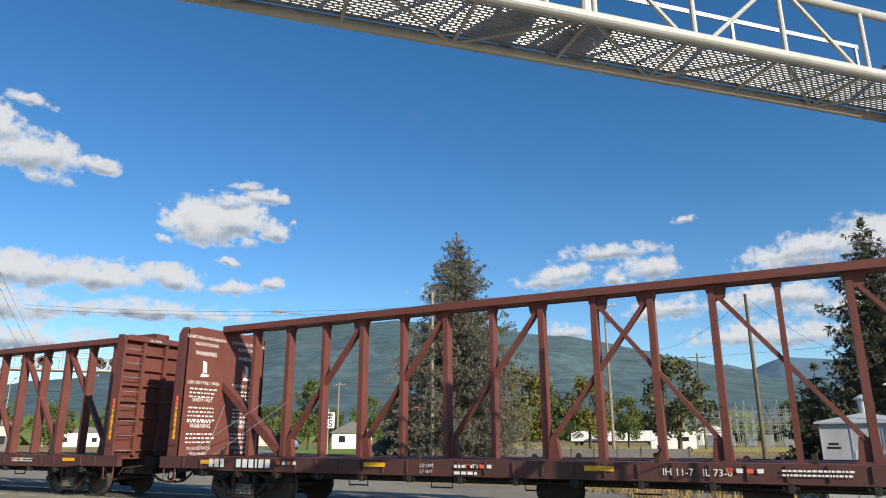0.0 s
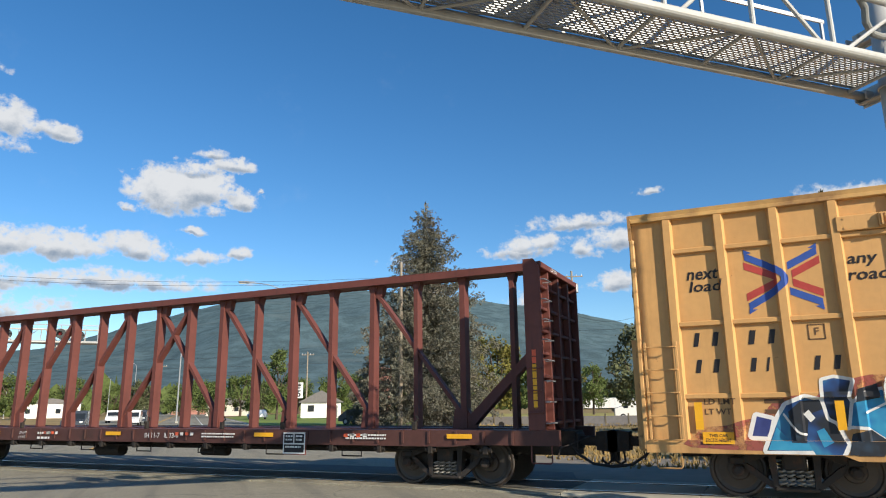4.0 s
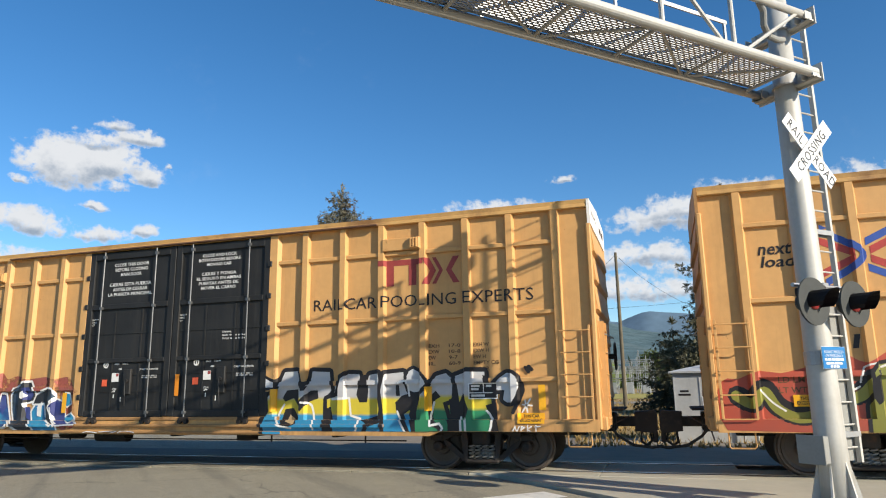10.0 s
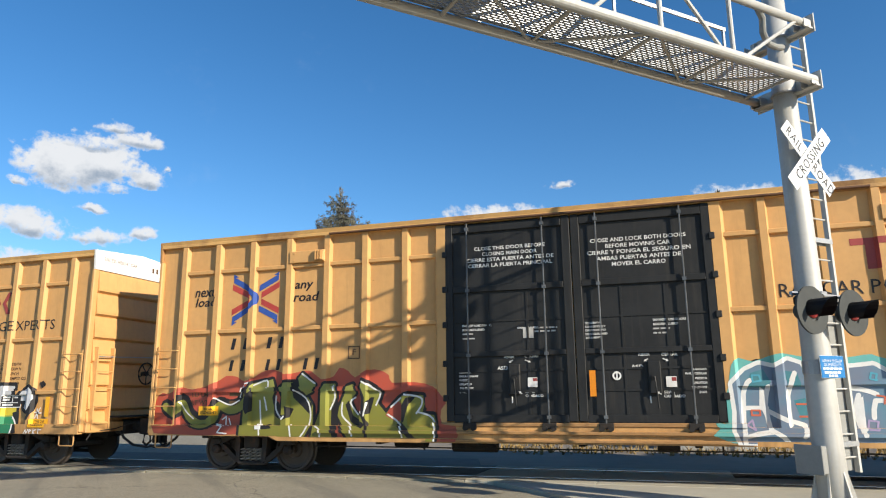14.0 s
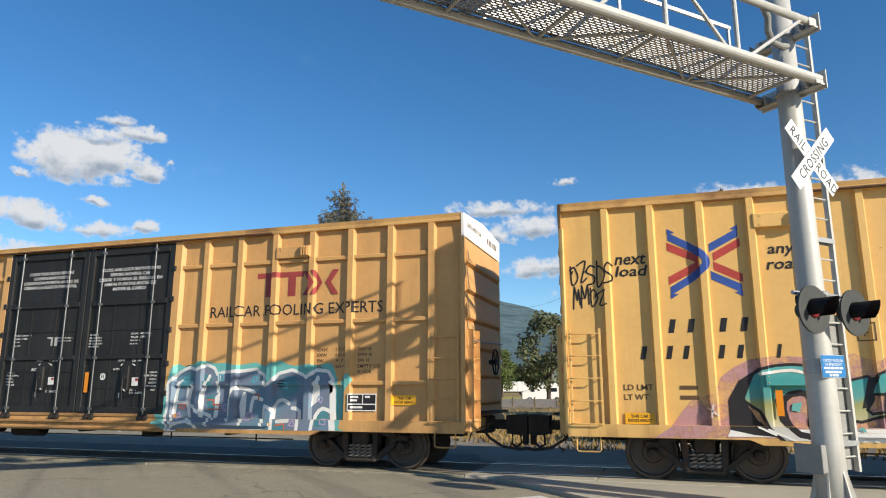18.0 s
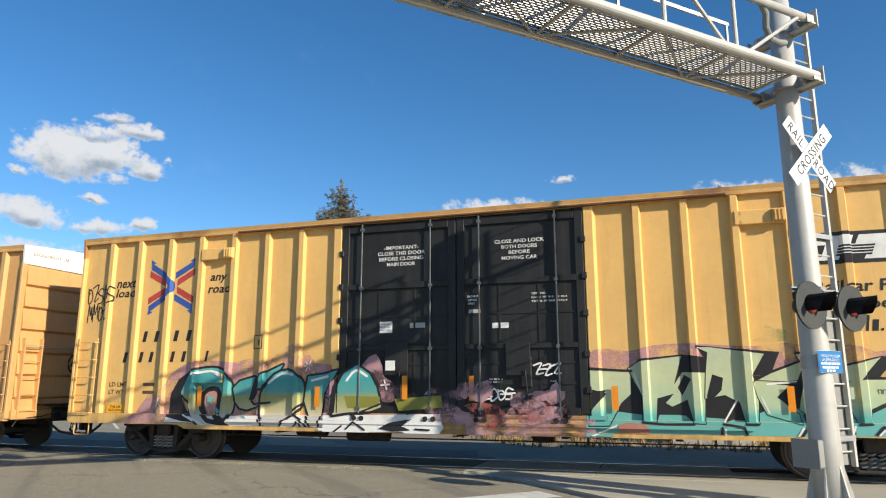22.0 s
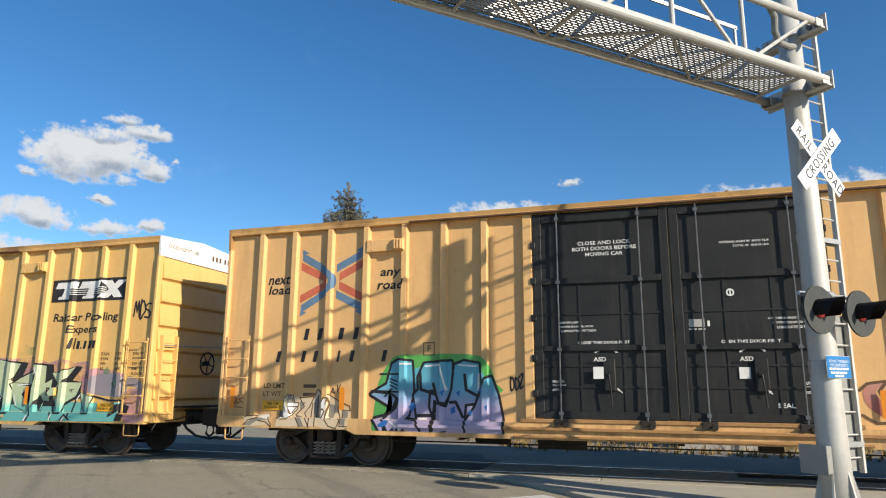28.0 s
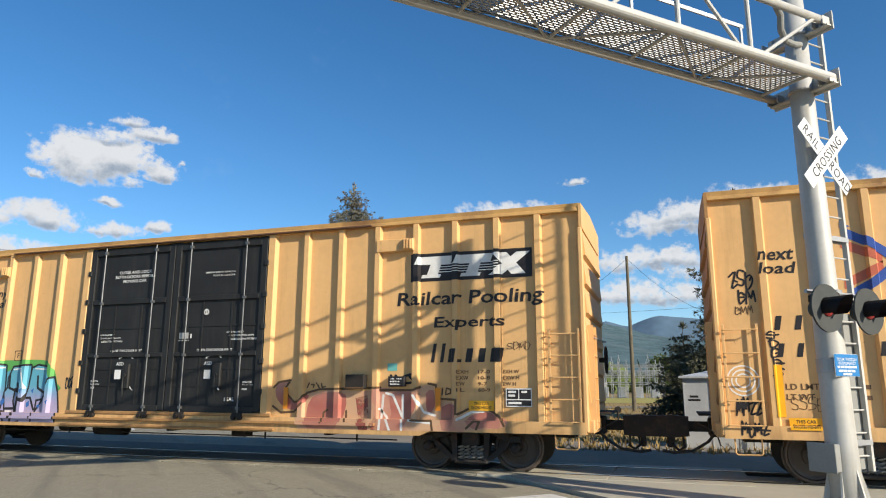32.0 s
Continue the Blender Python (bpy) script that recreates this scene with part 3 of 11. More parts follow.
def coupler(car, x, s):
    bm = bmesh.new()
    block(bm, min(x, x + s * 0.55), max(x, x + s * 0.55), -0.08, 0.08, 0.78, 0.97, 0.02)
    plate(bm, [(x + s * 0.50, 0.70), (x + s * 0.88, 0.66), (x + s * 0.92, 0.72), (x + s * 0.92, 1.05), (x + s * 0.88, 1.09), (x + s * 0.50, 1.06)], -0.21, 0.18)
    pipe(bm, [(x + s * 0.62, -0.16, 0.70), (x + s * 0.60, -0.17, 0.50), (x + s * 0.70, -0.17, 0.44), (x + s * 0.80, -0.16, 0.52), (x + s * 0.78, -0.16, 0.68)], 0.03, 6)
    block(bm, x + s * 0.86 - 0.05, x + s * 0.86 + 0.05, -0.12, 0.08, 0.48, 0.70, 0.02)
    block(bm, x - 0.15, x + 0.15, -0.32, 0.32, 0.70, 1.04, 0.03)
    part("coupler", bm, "grime", car, "dark greasy knuckle coupler")
    hose = bmesh.new()
    pipe(hose, [(x + s * 0.05, -0.35, 0.78), (x + s * 0.18, -0.36, 0.62), (x + s * 0.45, -0.33, 0.45), (x + s * 0.8, -0.28, 0.40), (x + s * 1.0, -0.25, 0.43)], 0.03, 6)
    part("air_hose", hose, "cable", car)
    lever = bmesh.new()
    pipe(lever, [(x + s * 0.02, -1.35, 0.62), (x + s * 0.06, -1.25, 0.80), (x + s * 0.12, -0.6, 0.84), (x + s * 0.4, -0.3, 0.98)], 0.014, 5)
    part("uncoupling_lever", lever, "cast_grey", car)


def sill_step(car, x, y, drop=0.30, w=0.42, top=0.80, material="yellow_old"):
    bm = pipe(bmesh.new(), [(x - w / 2, y, top), (x - w / 2, y, top - drop + 0.03), (x - w / 2 + 0.03, y, top - drop), (x + w / 2 - 0.03, y, top - drop),
                            (x + w / 2, y, top - drop + 0.03), (x + w / 2, y, top)], 0.016, 6)
    part("sill_step", bm, material, car)


def ladder(car, x0, x1, y, zs, material, rails=True, depth=0.09):
    for x in (x0, x1):
        part("ladder_stile", box(x - 0.022, x + 0.022, y + depth * 0.45, y + depth * 0.62, zs[0] - 0.10, zs[-1] + 0.10, 0.004), material, car)
    for z in zs:
        part("ladder_rung", pipe(bmesh.new(), [(x0, y + depth, z), (x0, y, z), (x1, y, z), (x1, y + depth, z)], 0.013, 5), material, car)


class Style:
    """How one of the boxcars differs from the others."""

    def __init__(self, label, kind, paint, post_width, posts, rails, reflectors, band):
        self.label, self.kind, self.paint, self.post_width = label, kind, paint, post_width
        self.posts, self.rails, self.reflectors, self.band = posts, rails, reflectors, band


FACE = 0.60      # the flat share of a post's width


def boxcar(style):
    """A 60 foot excess-height boxcar; origin on the rail under its middle, +x its right end, camera side at -y."""
    y_out, y_in, eave, half = -1.55, -1.46, 5.03, 9.36
    paint = style.paint
    car = thing("boxcar", style.label, "boxcar", group="freight train")
    relief = []
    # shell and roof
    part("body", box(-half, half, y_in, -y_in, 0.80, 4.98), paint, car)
    bm = bmesh.new()
    plate_yz = [(-1.54, 4.955), (-1.57, 5.075), (0, 5.19), (1.57, 5.075), (1.54, 4.955)]
    a = [bm.verts.new((-half - 0.03, y, z)) for y, z in plate_yz]
    b = [bm.verts.new((half + 0.03, y, z)) for y, z in plate_yz]
    bm.faces.new(a)
    bm.faces.new(b[::-1])
    for i in range(5):
        bm.faces.new((a[i], b[i], b[(i + 1) % 5], a[(i + 1) % 5]))
    for i in range(15):
        x = -half + 0.6 + i * 1.25
        tube(bm, (x, -1.5, 5.055), (x, 0, 5.19), 0.025, 4)
        tube(bm, (x, 1.5, 5.055), (x, 0, 5.19), 0.025, 4)
    part("roof", bm, "yellow_roof", car)
    for s in (-1, 1):
        part("roof_rail", box(-half, half, min(s * 1.555, s * 1.44), max(s * 1.555, s * 1.44), 4.92, 5.0, 0.012), "yellow_roof", car)
        d = min(s * 1.62, s * 1.50), max(s * 1.62, s * 1.50)
        part("door_track", box(-5.05, 5.05, *d, 4.925, 4.962, 0.008), "track_brown", car, "rusty brown sliding door track under the eave")
    # side sills with the deeper middle
    for s in (-1, 1):
        bm = bmesh.new()
        y0, y1 = sorted((s * 1.555, s * 1.40))
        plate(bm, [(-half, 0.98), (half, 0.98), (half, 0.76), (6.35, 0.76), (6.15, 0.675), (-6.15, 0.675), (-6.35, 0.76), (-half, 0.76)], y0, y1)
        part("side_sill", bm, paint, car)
    relief.append((-half, half, 0.76, 0.98, -1.555))
    relief.append((-half, half, 4.92, 5.0, -1.555))
    # posts
    pw = style.post_width
    xs = [s * x for x in style.posts for s in (-1, 1)]

    def post_mesh():
        bm = bmesh.new()
        w = pw / 2
        prism(bm, [(-w, 0.0), (-w * FACE, -0.09), (w * FACE, -0.09), (w, 0.0)], 0.98, 4.92)
        return bm
    for x in xs:
        for s in (-1, 1):
            wide = 1.5 if abs(x) < 2.8 else 1.0
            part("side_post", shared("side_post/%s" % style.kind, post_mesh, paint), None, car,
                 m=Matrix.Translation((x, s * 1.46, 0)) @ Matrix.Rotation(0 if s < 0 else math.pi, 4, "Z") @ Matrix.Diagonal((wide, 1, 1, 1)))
        w = pw * (1.5 if abs(x) < 2.8 else 1.0) / 2
        relief.append((x - w * FACE, x + w * FACE, 0.98, 4.92, y_out))
        relief.append((x - w, x - w * FACE, 0.98, 4.92, y_in, y_out))
        relief.append((x + w * FACE, x + w, 0.98, 4.92, y_out, y_in))
    for z in style.rails:
        for s in (-1, 1):
            for h in (-1, 1):
                x0, x1 = sorted((h * 2.55, h * style.posts[0]))
                y0, y1 = sorted((s * 1.52, s * 1.44))
                part("side_rail", box(x0, x1, y0, y1, z - 0.045, z + 0.045, 0.012), paint, car)
        for h in (-1, 1):
            x0, x1 = sorted((h * 2.55, h * style.posts[0]))
            relief.append((x0, x1, z - 0.045, z + 0.045, -1.52))
    # roller hatches near the eave
    for h in (-1, 1):
        x = h * 5.58
        bm = box(x - 0.42, x + 0.42, -1.575, -1.45, 4.36, 4.62, 0.012)
        e = x + 0.30
        block(bm, e - 0.11, e + 0.11, -1.63, -1.57, 4.38, 4.61, 0.01)
        for k in range(3):
            block(bm, e - 0.075 + k * 0.06, e - 0.05 + k * 0.06, -1.66, -1.62, 4.40, 4.59)
        for k in (4.41, 4.57):
            tube(bm, (x - 0.30, -1.585, k), (x - 0.30, -1.57, k), 0.02, 6)
        part("door_stop", bm, paint, car)
    # doors
    for s in (-1, 1):
        for k, (x0, x1) in enumerate(((-2.50, -0.01), (0.01, 2.50))):
            y0, y1 = sorted((s * 1.50, s * 1.40))
            door = part("door", box(x0, x1, y0, y1, 1.07, 4.91, 0.01), "black_door", car, "black steel double door leaf with lock rods")
            bm = bmesh.new()
            yo = sorted((s * 1.545, s * 1.49))
            for a0, a1 in ((x0, x0 + 0.16), (x1 - 0.16, x1)):
                block(bm, a0, a1, *yo, 1.07, 4.91, 0.01)
            for z, hh in ((1.12, 0.07), (2.32, 0.05), (3.58, 0.06), (4.80, 0.08)):
                block(bm, x0 + 0.16, x1 - 0.16, *yo, z - hh, z + hh, 0.008)
            for z in (1.62, 2.00, 2.95):
                block(bm, x0 + 0.16, x1 - 0.16, *sorted((s * 1.515, s * 1.49)), z - 0.018, z + 0.018)
            for xx in (x0 + 0.85, x0 + 1.62):
                block(bm, xx - 0.02, xx + 0.02, *sorted((s * 1.513, s * 1.49)), 1.2, 3.5)
            part("door_frame", bm, "black_door", door)
            for xx in (x0 + 0.47, x1 - 0.52):
                rod = tube(bmesh.new(), (xx, s * 1.585, 0.98), (xx, s * 1.585, 4.90), 0.016, 6)
                for z in (1.15, 2.3, 3.55, 4.78):
                    block(rod, xx - 0.035, xx + 0.035, *sorted((s * 1.61, s * 1.53)), z - 0.03, z + 0.03)
                part("lock_rod", rod, "galvanised_rod", door)
                hang = bmesh.new()
                block(hang, xx - 0.13, xx + 0.13, *sorted((s * 1.60, s * 1.52)), 0.94, 1.05, 0.01)
                for q in (-0.08, 0.08):
                    tube(hang, (xx + q, s * 1.63, 0.955), (xx + q, s * 1.56, 0.955), 0.05, 10)
                part("door_roller", hang, "grime", door)
            xx = (x0 + x1) / 2 + 0.1
            gear = box(xx - 0.11, xx + 0.11, *sorted((s * 1.56, s * 1.49)), 1.55, 2.12, 0.015)
            tube(gear, (xx, s * 1.60, 1.85), (xx, s * 1.5, 1.85), 0.05, 8)
            pipe(gear, [(xx, s * 1.6, 1.85), (xx + 0.02, s * 1.62, 1.6), (xx + 0.04, s * 1.61, 1.3)], 0.014, 5)
            part("door_gear", gear, "black_door", door)
            for z in (1.5, 2.15, 2.9, 3.6, 4.3):
                e = x0 if k == 0 else x1
                part("hinge", box(e - 0.05, e + 0.05, *sorted((s * 1.575, s * 1.50)), z - 0.06, z + 0.06, 0.01), "black_door", door)
    # sill under the doors
    for s in (-1, 1):
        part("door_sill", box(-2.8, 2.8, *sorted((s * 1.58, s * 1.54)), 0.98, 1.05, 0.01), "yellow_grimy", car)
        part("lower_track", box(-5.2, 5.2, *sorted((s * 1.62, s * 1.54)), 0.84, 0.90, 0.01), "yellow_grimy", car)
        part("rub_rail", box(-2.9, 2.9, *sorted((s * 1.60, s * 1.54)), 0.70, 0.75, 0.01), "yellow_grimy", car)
    relief += [(-5.2, 5.2, 0.84, 0.90, -1.62), (-2.9, 2.9, 0.70, 0.75, -1.60), (-2.8, 2.8, 0.98, 1.05, -1.58)]
    # ends
    for h in (-1, 1):
        bm = bmesh.new()
        tops = [4.60 - 0.555 * k for k in range(7)]
        for top, low in zip(tops, tops[1:] + [0.80]):
            prof = [(0.0, top), (0.035, top - 0.02), (0.085, low + 0.11), (0.085, low + 0.05), (0.0, low)]
            a = [bm.verts.new(((half + d) * h, -1.40, z)) for d, z in prof]
            b = [bm.verts.new(((half + d) * h, 1.40, z)) for d, z in prof]
            bm.faces.new(a)
            bm.faces.new(b[::-1])
            for i in range(5):
                bm.faces.new((a[i], b[i], b[(i + 1) % 5], a[(i + 1) % 5]))
        # left end walls and caps carry their shade in this darker, grimy colour
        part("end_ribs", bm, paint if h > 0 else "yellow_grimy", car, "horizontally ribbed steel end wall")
        bm = bmesh.new()
        prof = [(-1.54, 4.60), (1.54, 4.60), (1.57, 5.07), (0.0, 5.185), (-1.57, 5.07)]
        a = [bm.verts.new(((half + 0.0) * h, y, z)) for y, z in prof]
        b = [bm.verts.new(((half + 0.055) * h, y, z)) for y, z in prof]
        bm.faces.new(a)
        bm.faces.new(b[::-1])
        for i in range(5):
            bm.faces.new((a[i], b[i], b[(i + 1) % 5], a[(i + 1) % 5]))
        if style.band and h > 0:
            part("height_panel", bm, "white_paint", car, "white excess height warning band")
        else:
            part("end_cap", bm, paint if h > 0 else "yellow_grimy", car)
        part("end_handrail", pipe(bmesh.new(), [(h * half, -1.30, 2.52), (h * (half + 0.16), -1.30, 2.52), (h * (half + 0.16), 1.25, 2.60), (h * half, 1.25, 2.60)], 0.014, 5), "galvanised", car)
        for sy in (-1, 1):
            a0, a1 = sorted(((half - 0.04) * h, (half + 0.05) * h))
            y0, y1 = sorted((sy * 1.55, sy * 1.40))
            part("corner_post", box(a0, a1, y0, y1, 0.80, 4.61, 0.02), paint, car)
        lx = h * (half - 0.36)
        ladder(car, lx - 0.27, lx + 0.27, -1.61, [0.98 + i * 0.40 for i in range(5)], paint, rails=False, depth=0.12)
        ex = h * (half + 0.17)
        bm = bmesh.new()
        for i in range(5):
            z = 0.98 + i * 0.40
            pipe(bm, [(h * half, -1.32, z), (ex, -1.32, z), (ex, -0.82, z), (h * half, -0.82, z)], 0.012, 5)
        for y in (-1.32, -0.82):
            block(bm, *sorted((h * half, ex)), y - 0.02, y + 0.02, 0.85, 2.75)
        part("end_ladder", bm, paint, car)
        part("crossover_platform", box(*sorted((h * half, h * (half + 0.38))), -0.75, 0.75, 1.10, 1.14, 0.006), "grime", car)
        sill_step(car, lx, -1.50, material=paint)
        part("end_sill", box(*sorted((h * (half - 0.05), h * (half + 0.14))), -1.45, 1.45, 0.78, 1.02, 0.02), paint, car)
        coupler(car, h * (half + 0.05), h)
    bw = Matrix.Translation((half + 0.24, 0.22, 2.16)) @ Matrix.Rotation(radians(90), 4, "Y")
    bm = bmesh.new()
    pipe(bm, [bw @ Vector((0.27 * math.cos(k * math.tau / 18), 0.27 * math.sin(k * math.tau / 18), 0)) for k in range(19)], 0.018, 6)
    for k in range(5):
        tube(bm, bw @ Vector((0, 0, 0)), bw @ Vector((0.27 * math.cos(k * math.tau / 5), 0.27 * math.sin(k * math.tau / 5), 0)), 0.014, 5)
    lathe(bm, [(0.05, -0.14), (0.06, 0.03)], 10, bw)
    part("brake_wheel", bm, "grime", car, "dark hand brake wheel")
    # underframe
    bm = box(-half + 0.4, half - 0.4, -0.22, 0.22, 0.62, 0.82)
    for x in (-4, -2, 0, 2, 4):
        block(bm, x - 0.06, x + 0.06, -1.3, 1.3, 0.62, 0.80)
    part("centre_sill", bm, "grime", car)
    bm = bmesh.new()
    tube(bm, (-2.6, -0.75, 0.60), (-1.7, -0.75, 0.60), 0.15, 12)
    tube(bm, (-3.9, -0.6, 0.62), (-3.2, -0.6, 0.62), 0.10, 10)
    tube(bm, (-7.5, -0.9, 0.66), (7.5, -0.9, 0.66), 0.022, 6)
    tube(bm, (-5.5, -1.1, 0.55), (5.5, -1.1, 0.55), 0.015, 6)
    for x in (-5.2, -3.1, 2.4, 4.6):
        tube(bm, (x, -1.1, 0.50), (x, -1.1, 0.78), 0.02, 5)
    block(bm, 1.3, 1.7, -0.8, -0.5, 0.50, 0.70, 0.03)
    part("brake_gear", bm, "grime", car)
    wheels = []
    for h in (-1, 1):
        bogie(car, h * 7.05, wheels)
    # reflectors
    for x, w, h, mt in style.reflectors:
        painted("reflector", bar(bmesh.new(), x - w / 2, x + w / 2, 1.15, 1.15 + h), mt, car, relief, 0.060)
    return car, wheels, relief


def arrow_cross(car, relief, x, z, w, h, red, blue):
    """The crossed-arrows emblem as plain shapes: a blue turn-back on one side, parallel bands on all four arms."""
    t = h * 0.125

    def band(x0, z0, x1, z1, material, lift, head):
        bm = bmesh.new()
        a, b = (x + x0 * w, z + z0 * h), (x + x1 * w, z + z1 * h)
        poly(bm, [(a[0], a[1] - t / 2), (b[0], b[1] - t / 2), (b[0], b[1] + t / 2), (a[0], a[1] + t / 2)][:: 1 if x1 > x0 else -1])
        painted("emblem", bm, material, car, relief, lift)
        if head:
            d = 1 if x1 > 0 else -1
            e = 1 if z1 > 0 else -1
            painted("emblem", poly(bmesh.new(), [(b[0] + d * 0.005 * w, b[1] + e * t * 0.95), (b[0] - d * 0.10 * w, b[1] + e * t * 0.40), (b[0] + d * 0.005 * w, b[1] + e * t * 0.3)]), material, car, relief, lift + 0.001)
    for e in (-1, 1):
        band(0.08, e * 0.205, 0.46, e * 0.42, blue, 0.004, True)
        band(0.125, e * 0.065, 0.48, e * 0.27, red, 0.004, False)
        band(-0.07, e * 0.045, -0.47, e * 0.265, red, 0.004, False)
        band(-0.16, e * 0.235, -0.45, e * 0.42, blue, 0.0062, True)
    bm = bmesh.new()
    brush(bm, [(x + a * w, z + b * h) for a, b in ((-0.20, 0.26), (-0.09, 0.17), (0.01, 0.07), (0.03, 0.0), (0.01, -0.07), (-0.09, -0.17), (-0.20, -0.26))], t * 0.86, 0.0, (0, 0))
    painted("emblem", bm, blue, car, relief, 0.0082)


def bars(car, relief, x, z, widths, height, material, lean=0.2, gap=0.06, name="stencil"):
    """Marks and numbers as plain bars of their size."""
    bm = bmesh.new()
    for w in widths:
        if w < 0:
            x += -w
            continue
        bar(bm, x, x + w, z, z + height, lean)
        x += w + gap
    return painted(name, bm, material, car, relief, 0.005)


def words(car, relief, x, z, text, size, material, shear=0.0, align="LEFT", wide=1.0, y=None, name="lettering", gap=1.0):
    bm = letters(text, size, shear, wide, align, gap)
    if y is None:
        return painted(name, bm, material, car, relief, 0.005, x, z)
    return flat(name, bm, material, car, y, x, z)


def stencils(car, relief, x, z, rows, material, size=0.09, y=None, seed=0, name="stencil"):
    """Small unreadable lines of writing as bars."""
    rnd = random.Random(seed)
    bm = bmesh.new()
    for i in range(rows[0]):
        xx = x
        while xx < x + rows[1]:
            w = rnd.uniform(0.5, 1.6) * size
            bar(bm, xx, min(xx + w, x + rows[1] + size), z - i * size * 1.5, z - i * size * 1.5 + size * 0.7)
            xx += w + size * 0.35
    return painted(name, bm, material, car, relief if y is None else (), 0.005 if y is None else 0.0, base=-1.46 if y is None else y)
def centerbeam(label):
    """A 73 foot centerbeam flatcar with end bulkheads; origin on the rail under its middle."""
    car = thing("centerbeam_flatcar", label, "flatcar", group="freight train")
    half, inner, deck, top = 11.70, 11.12, 1.12, 4.66
    mt = "oxide"
    for s in (-1, 1):
        y0, y1 = sorted((s * 1.50, s * 1.34))
        bm = bmesh.new()
        plate(bm, [(-half, 1.12), (half, 1.12), (half, 0.84), (9.9, 0.84), (9.5, 0.80), (-9.5, 0.80), (-9.9, 0.84), (-half, 0.84)], y0, y1)
        for k in range(37):
            x = -inner + 0.3 + k * 0.6
            block(bm, x - 0.02, x + 0.02, *sorted((s * 1.53, s * 1.49)), 0.86, 1.10)
        part("side_sill", bm, "oxide_dark", car)
    bm = box(-half, half, -0.35, 0.35, 0.60, 1.08)
    for k in range(14):
        x = -10.4 + k * 1.6
        block(bm, x - 0.08, x + 0.08, -1.36, 1.36, 0.88, 1.08)
    part("centre_sill", bm, "grime", car)
    bm = bmesh.new()
    for s in (-1, 1):
        block(bm, -inner, inner, *sorted((s * 1.36, s * 0.30)), 1.075, 1.105)
    part("deck", bm, mt, car)
    # top chord
    chord = part("top_chord", box(-inner, inner, -0.26, 0.26, top - 0.05, top, 0.008), mt, car)
    part("chord_web", box(-inner, inner, -0.20, 0.20, top - 0.16, top - 0.05), mt, chord)
    for s in (-1, 1):
        part("chord_lip", box(-inner, inner, *sorted((s * 0.268, s * 0.262)), top - 0.17, top - 0.002), mt, chord)
    # posts and diagonals
    xs = [0.6 + 1.2 * k for k in range(9)]
    off = 0.17       # the posts stand a little off the middle
    for x in [s * v for v in xs for s in (-1, 1)]:
        k = round((abs(x) - 0.6) / 1.2)
        main = k % 2 == 1 or k == 0
        w0, w1 = (0.072, 0.062) if main else (0.056, 0.050)

        def post():
            bm = bmesh.new()
            plate(bm, [(-w0, deck), (w0, deck), (w1, top - 0.16), (-w1, top - 0.16)], -0.125, 0.125)
            plate(bm, [(-w1 - 0.06, top - 0.16), (w1 + 0.06, top - 0.16), (w1 + 0.01, top - 0.34), (-w1 - 0.01, top - 0.34)], -0.118, 0.118)
            for z in (2.1, 3.3):
                block(bm, -w0 * 0.6, w0 * 0.6, -0.132, 0.132, z, z + 0.05)
            return bm
        part("post", shared("post/%d" % main, post, mt), None, car, m=pose(x + off, 0, 0))
    for s in (-1, 1):
        runs = [(s * a + off, s * b + off) for a, b in ((-0.6, 1.8), (1.8, 4.2), (4.2, 6.6), (6.6, 9.0))]
        for xt, xb in runs:
            bm = bmesh.new()
            d = 0.052 * (1 if xb > xt else -1)
            plate(bm, [(xt + d * 1.6, top - 0.28), (xb + d, deck + 0.22), (xb - d, deck + 0.22), (xt - d * 0.4, top - 0.28)], -0.09 + 0.004 * s, 0.09 + 0.004 * s)
            part("diagonal", bm, mt, car)
        for k, xb in enumerate((1.8, 4.2, 6.6, 9.0)):
            g = s * xb + off
            bm = bmesh.new()
            plate(bm, [(g - s * 0.30, deck), (g + s * (0.30 if k == 3 else 0.10), deck), (g + s * 0.07, deck + 0.42), (g - s * 0.24, deck + 0.42)], -0.075, 0.075)
            part("gusset", bm, mt, car)
            t = s * (xb - 2.4) + off
            bm = bmesh.new()
            plate(bm, [(t - s * 0.06, top - 0.16), (t + s * 0.30, top - 0.16), (t + s * 0.24, top - 0.42), (t - s * 0.02, top - 0.50)], -0.085, 0.085)
            part("gusset", bm, mt, car)
        bm = bmesh.new()
        plate(bm, [(s * inner, 3.12), (s * inner, 2.90), (s * 9.25 + off, deck + 0.06), (s * 9.06 + off, deck + 0.20)], -0.12, 0.12)
        part("diagonal", bm, mt, car)
    # bulkheads
    for s in (-1, 1):
        x0, x1 = sorted((s * inner, s * half))
        bm = bmesh.new()
        xi = s * inner
        block(bm, *sorted((xi, xi + s * 0.04)), -1.50, 1.50, deck, 4.42, 0.008)
        plate_pts = [(-1.50, 4.42), (1.50, 4.42), (1.1, 4.52), (-1.1, 4.52)]
        a = [bm.verts.new((xi, y, z)) for y, z in plate_pts]
        b = [bm.verts.new((xi + s * 0.06, y, z)) for y, z in plate_pts]
        bm.faces.new(a)
        bm.faces.new(b[::-1])
        for i in range(4):
            bm.faces.new((a[i], b[i], b[(i + 1) % 4], a[(i + 1) % 4]))
        bulk = part("bulkhead", bm, mt, car, "brown steel end bulkhead with stencilled warnings")
        hb = inner + 0.33
        for sy in (-1, 1):
            y0, y1 = sorted((sy * 1.504, sy * 1.44))
            bm = bmesh.new()
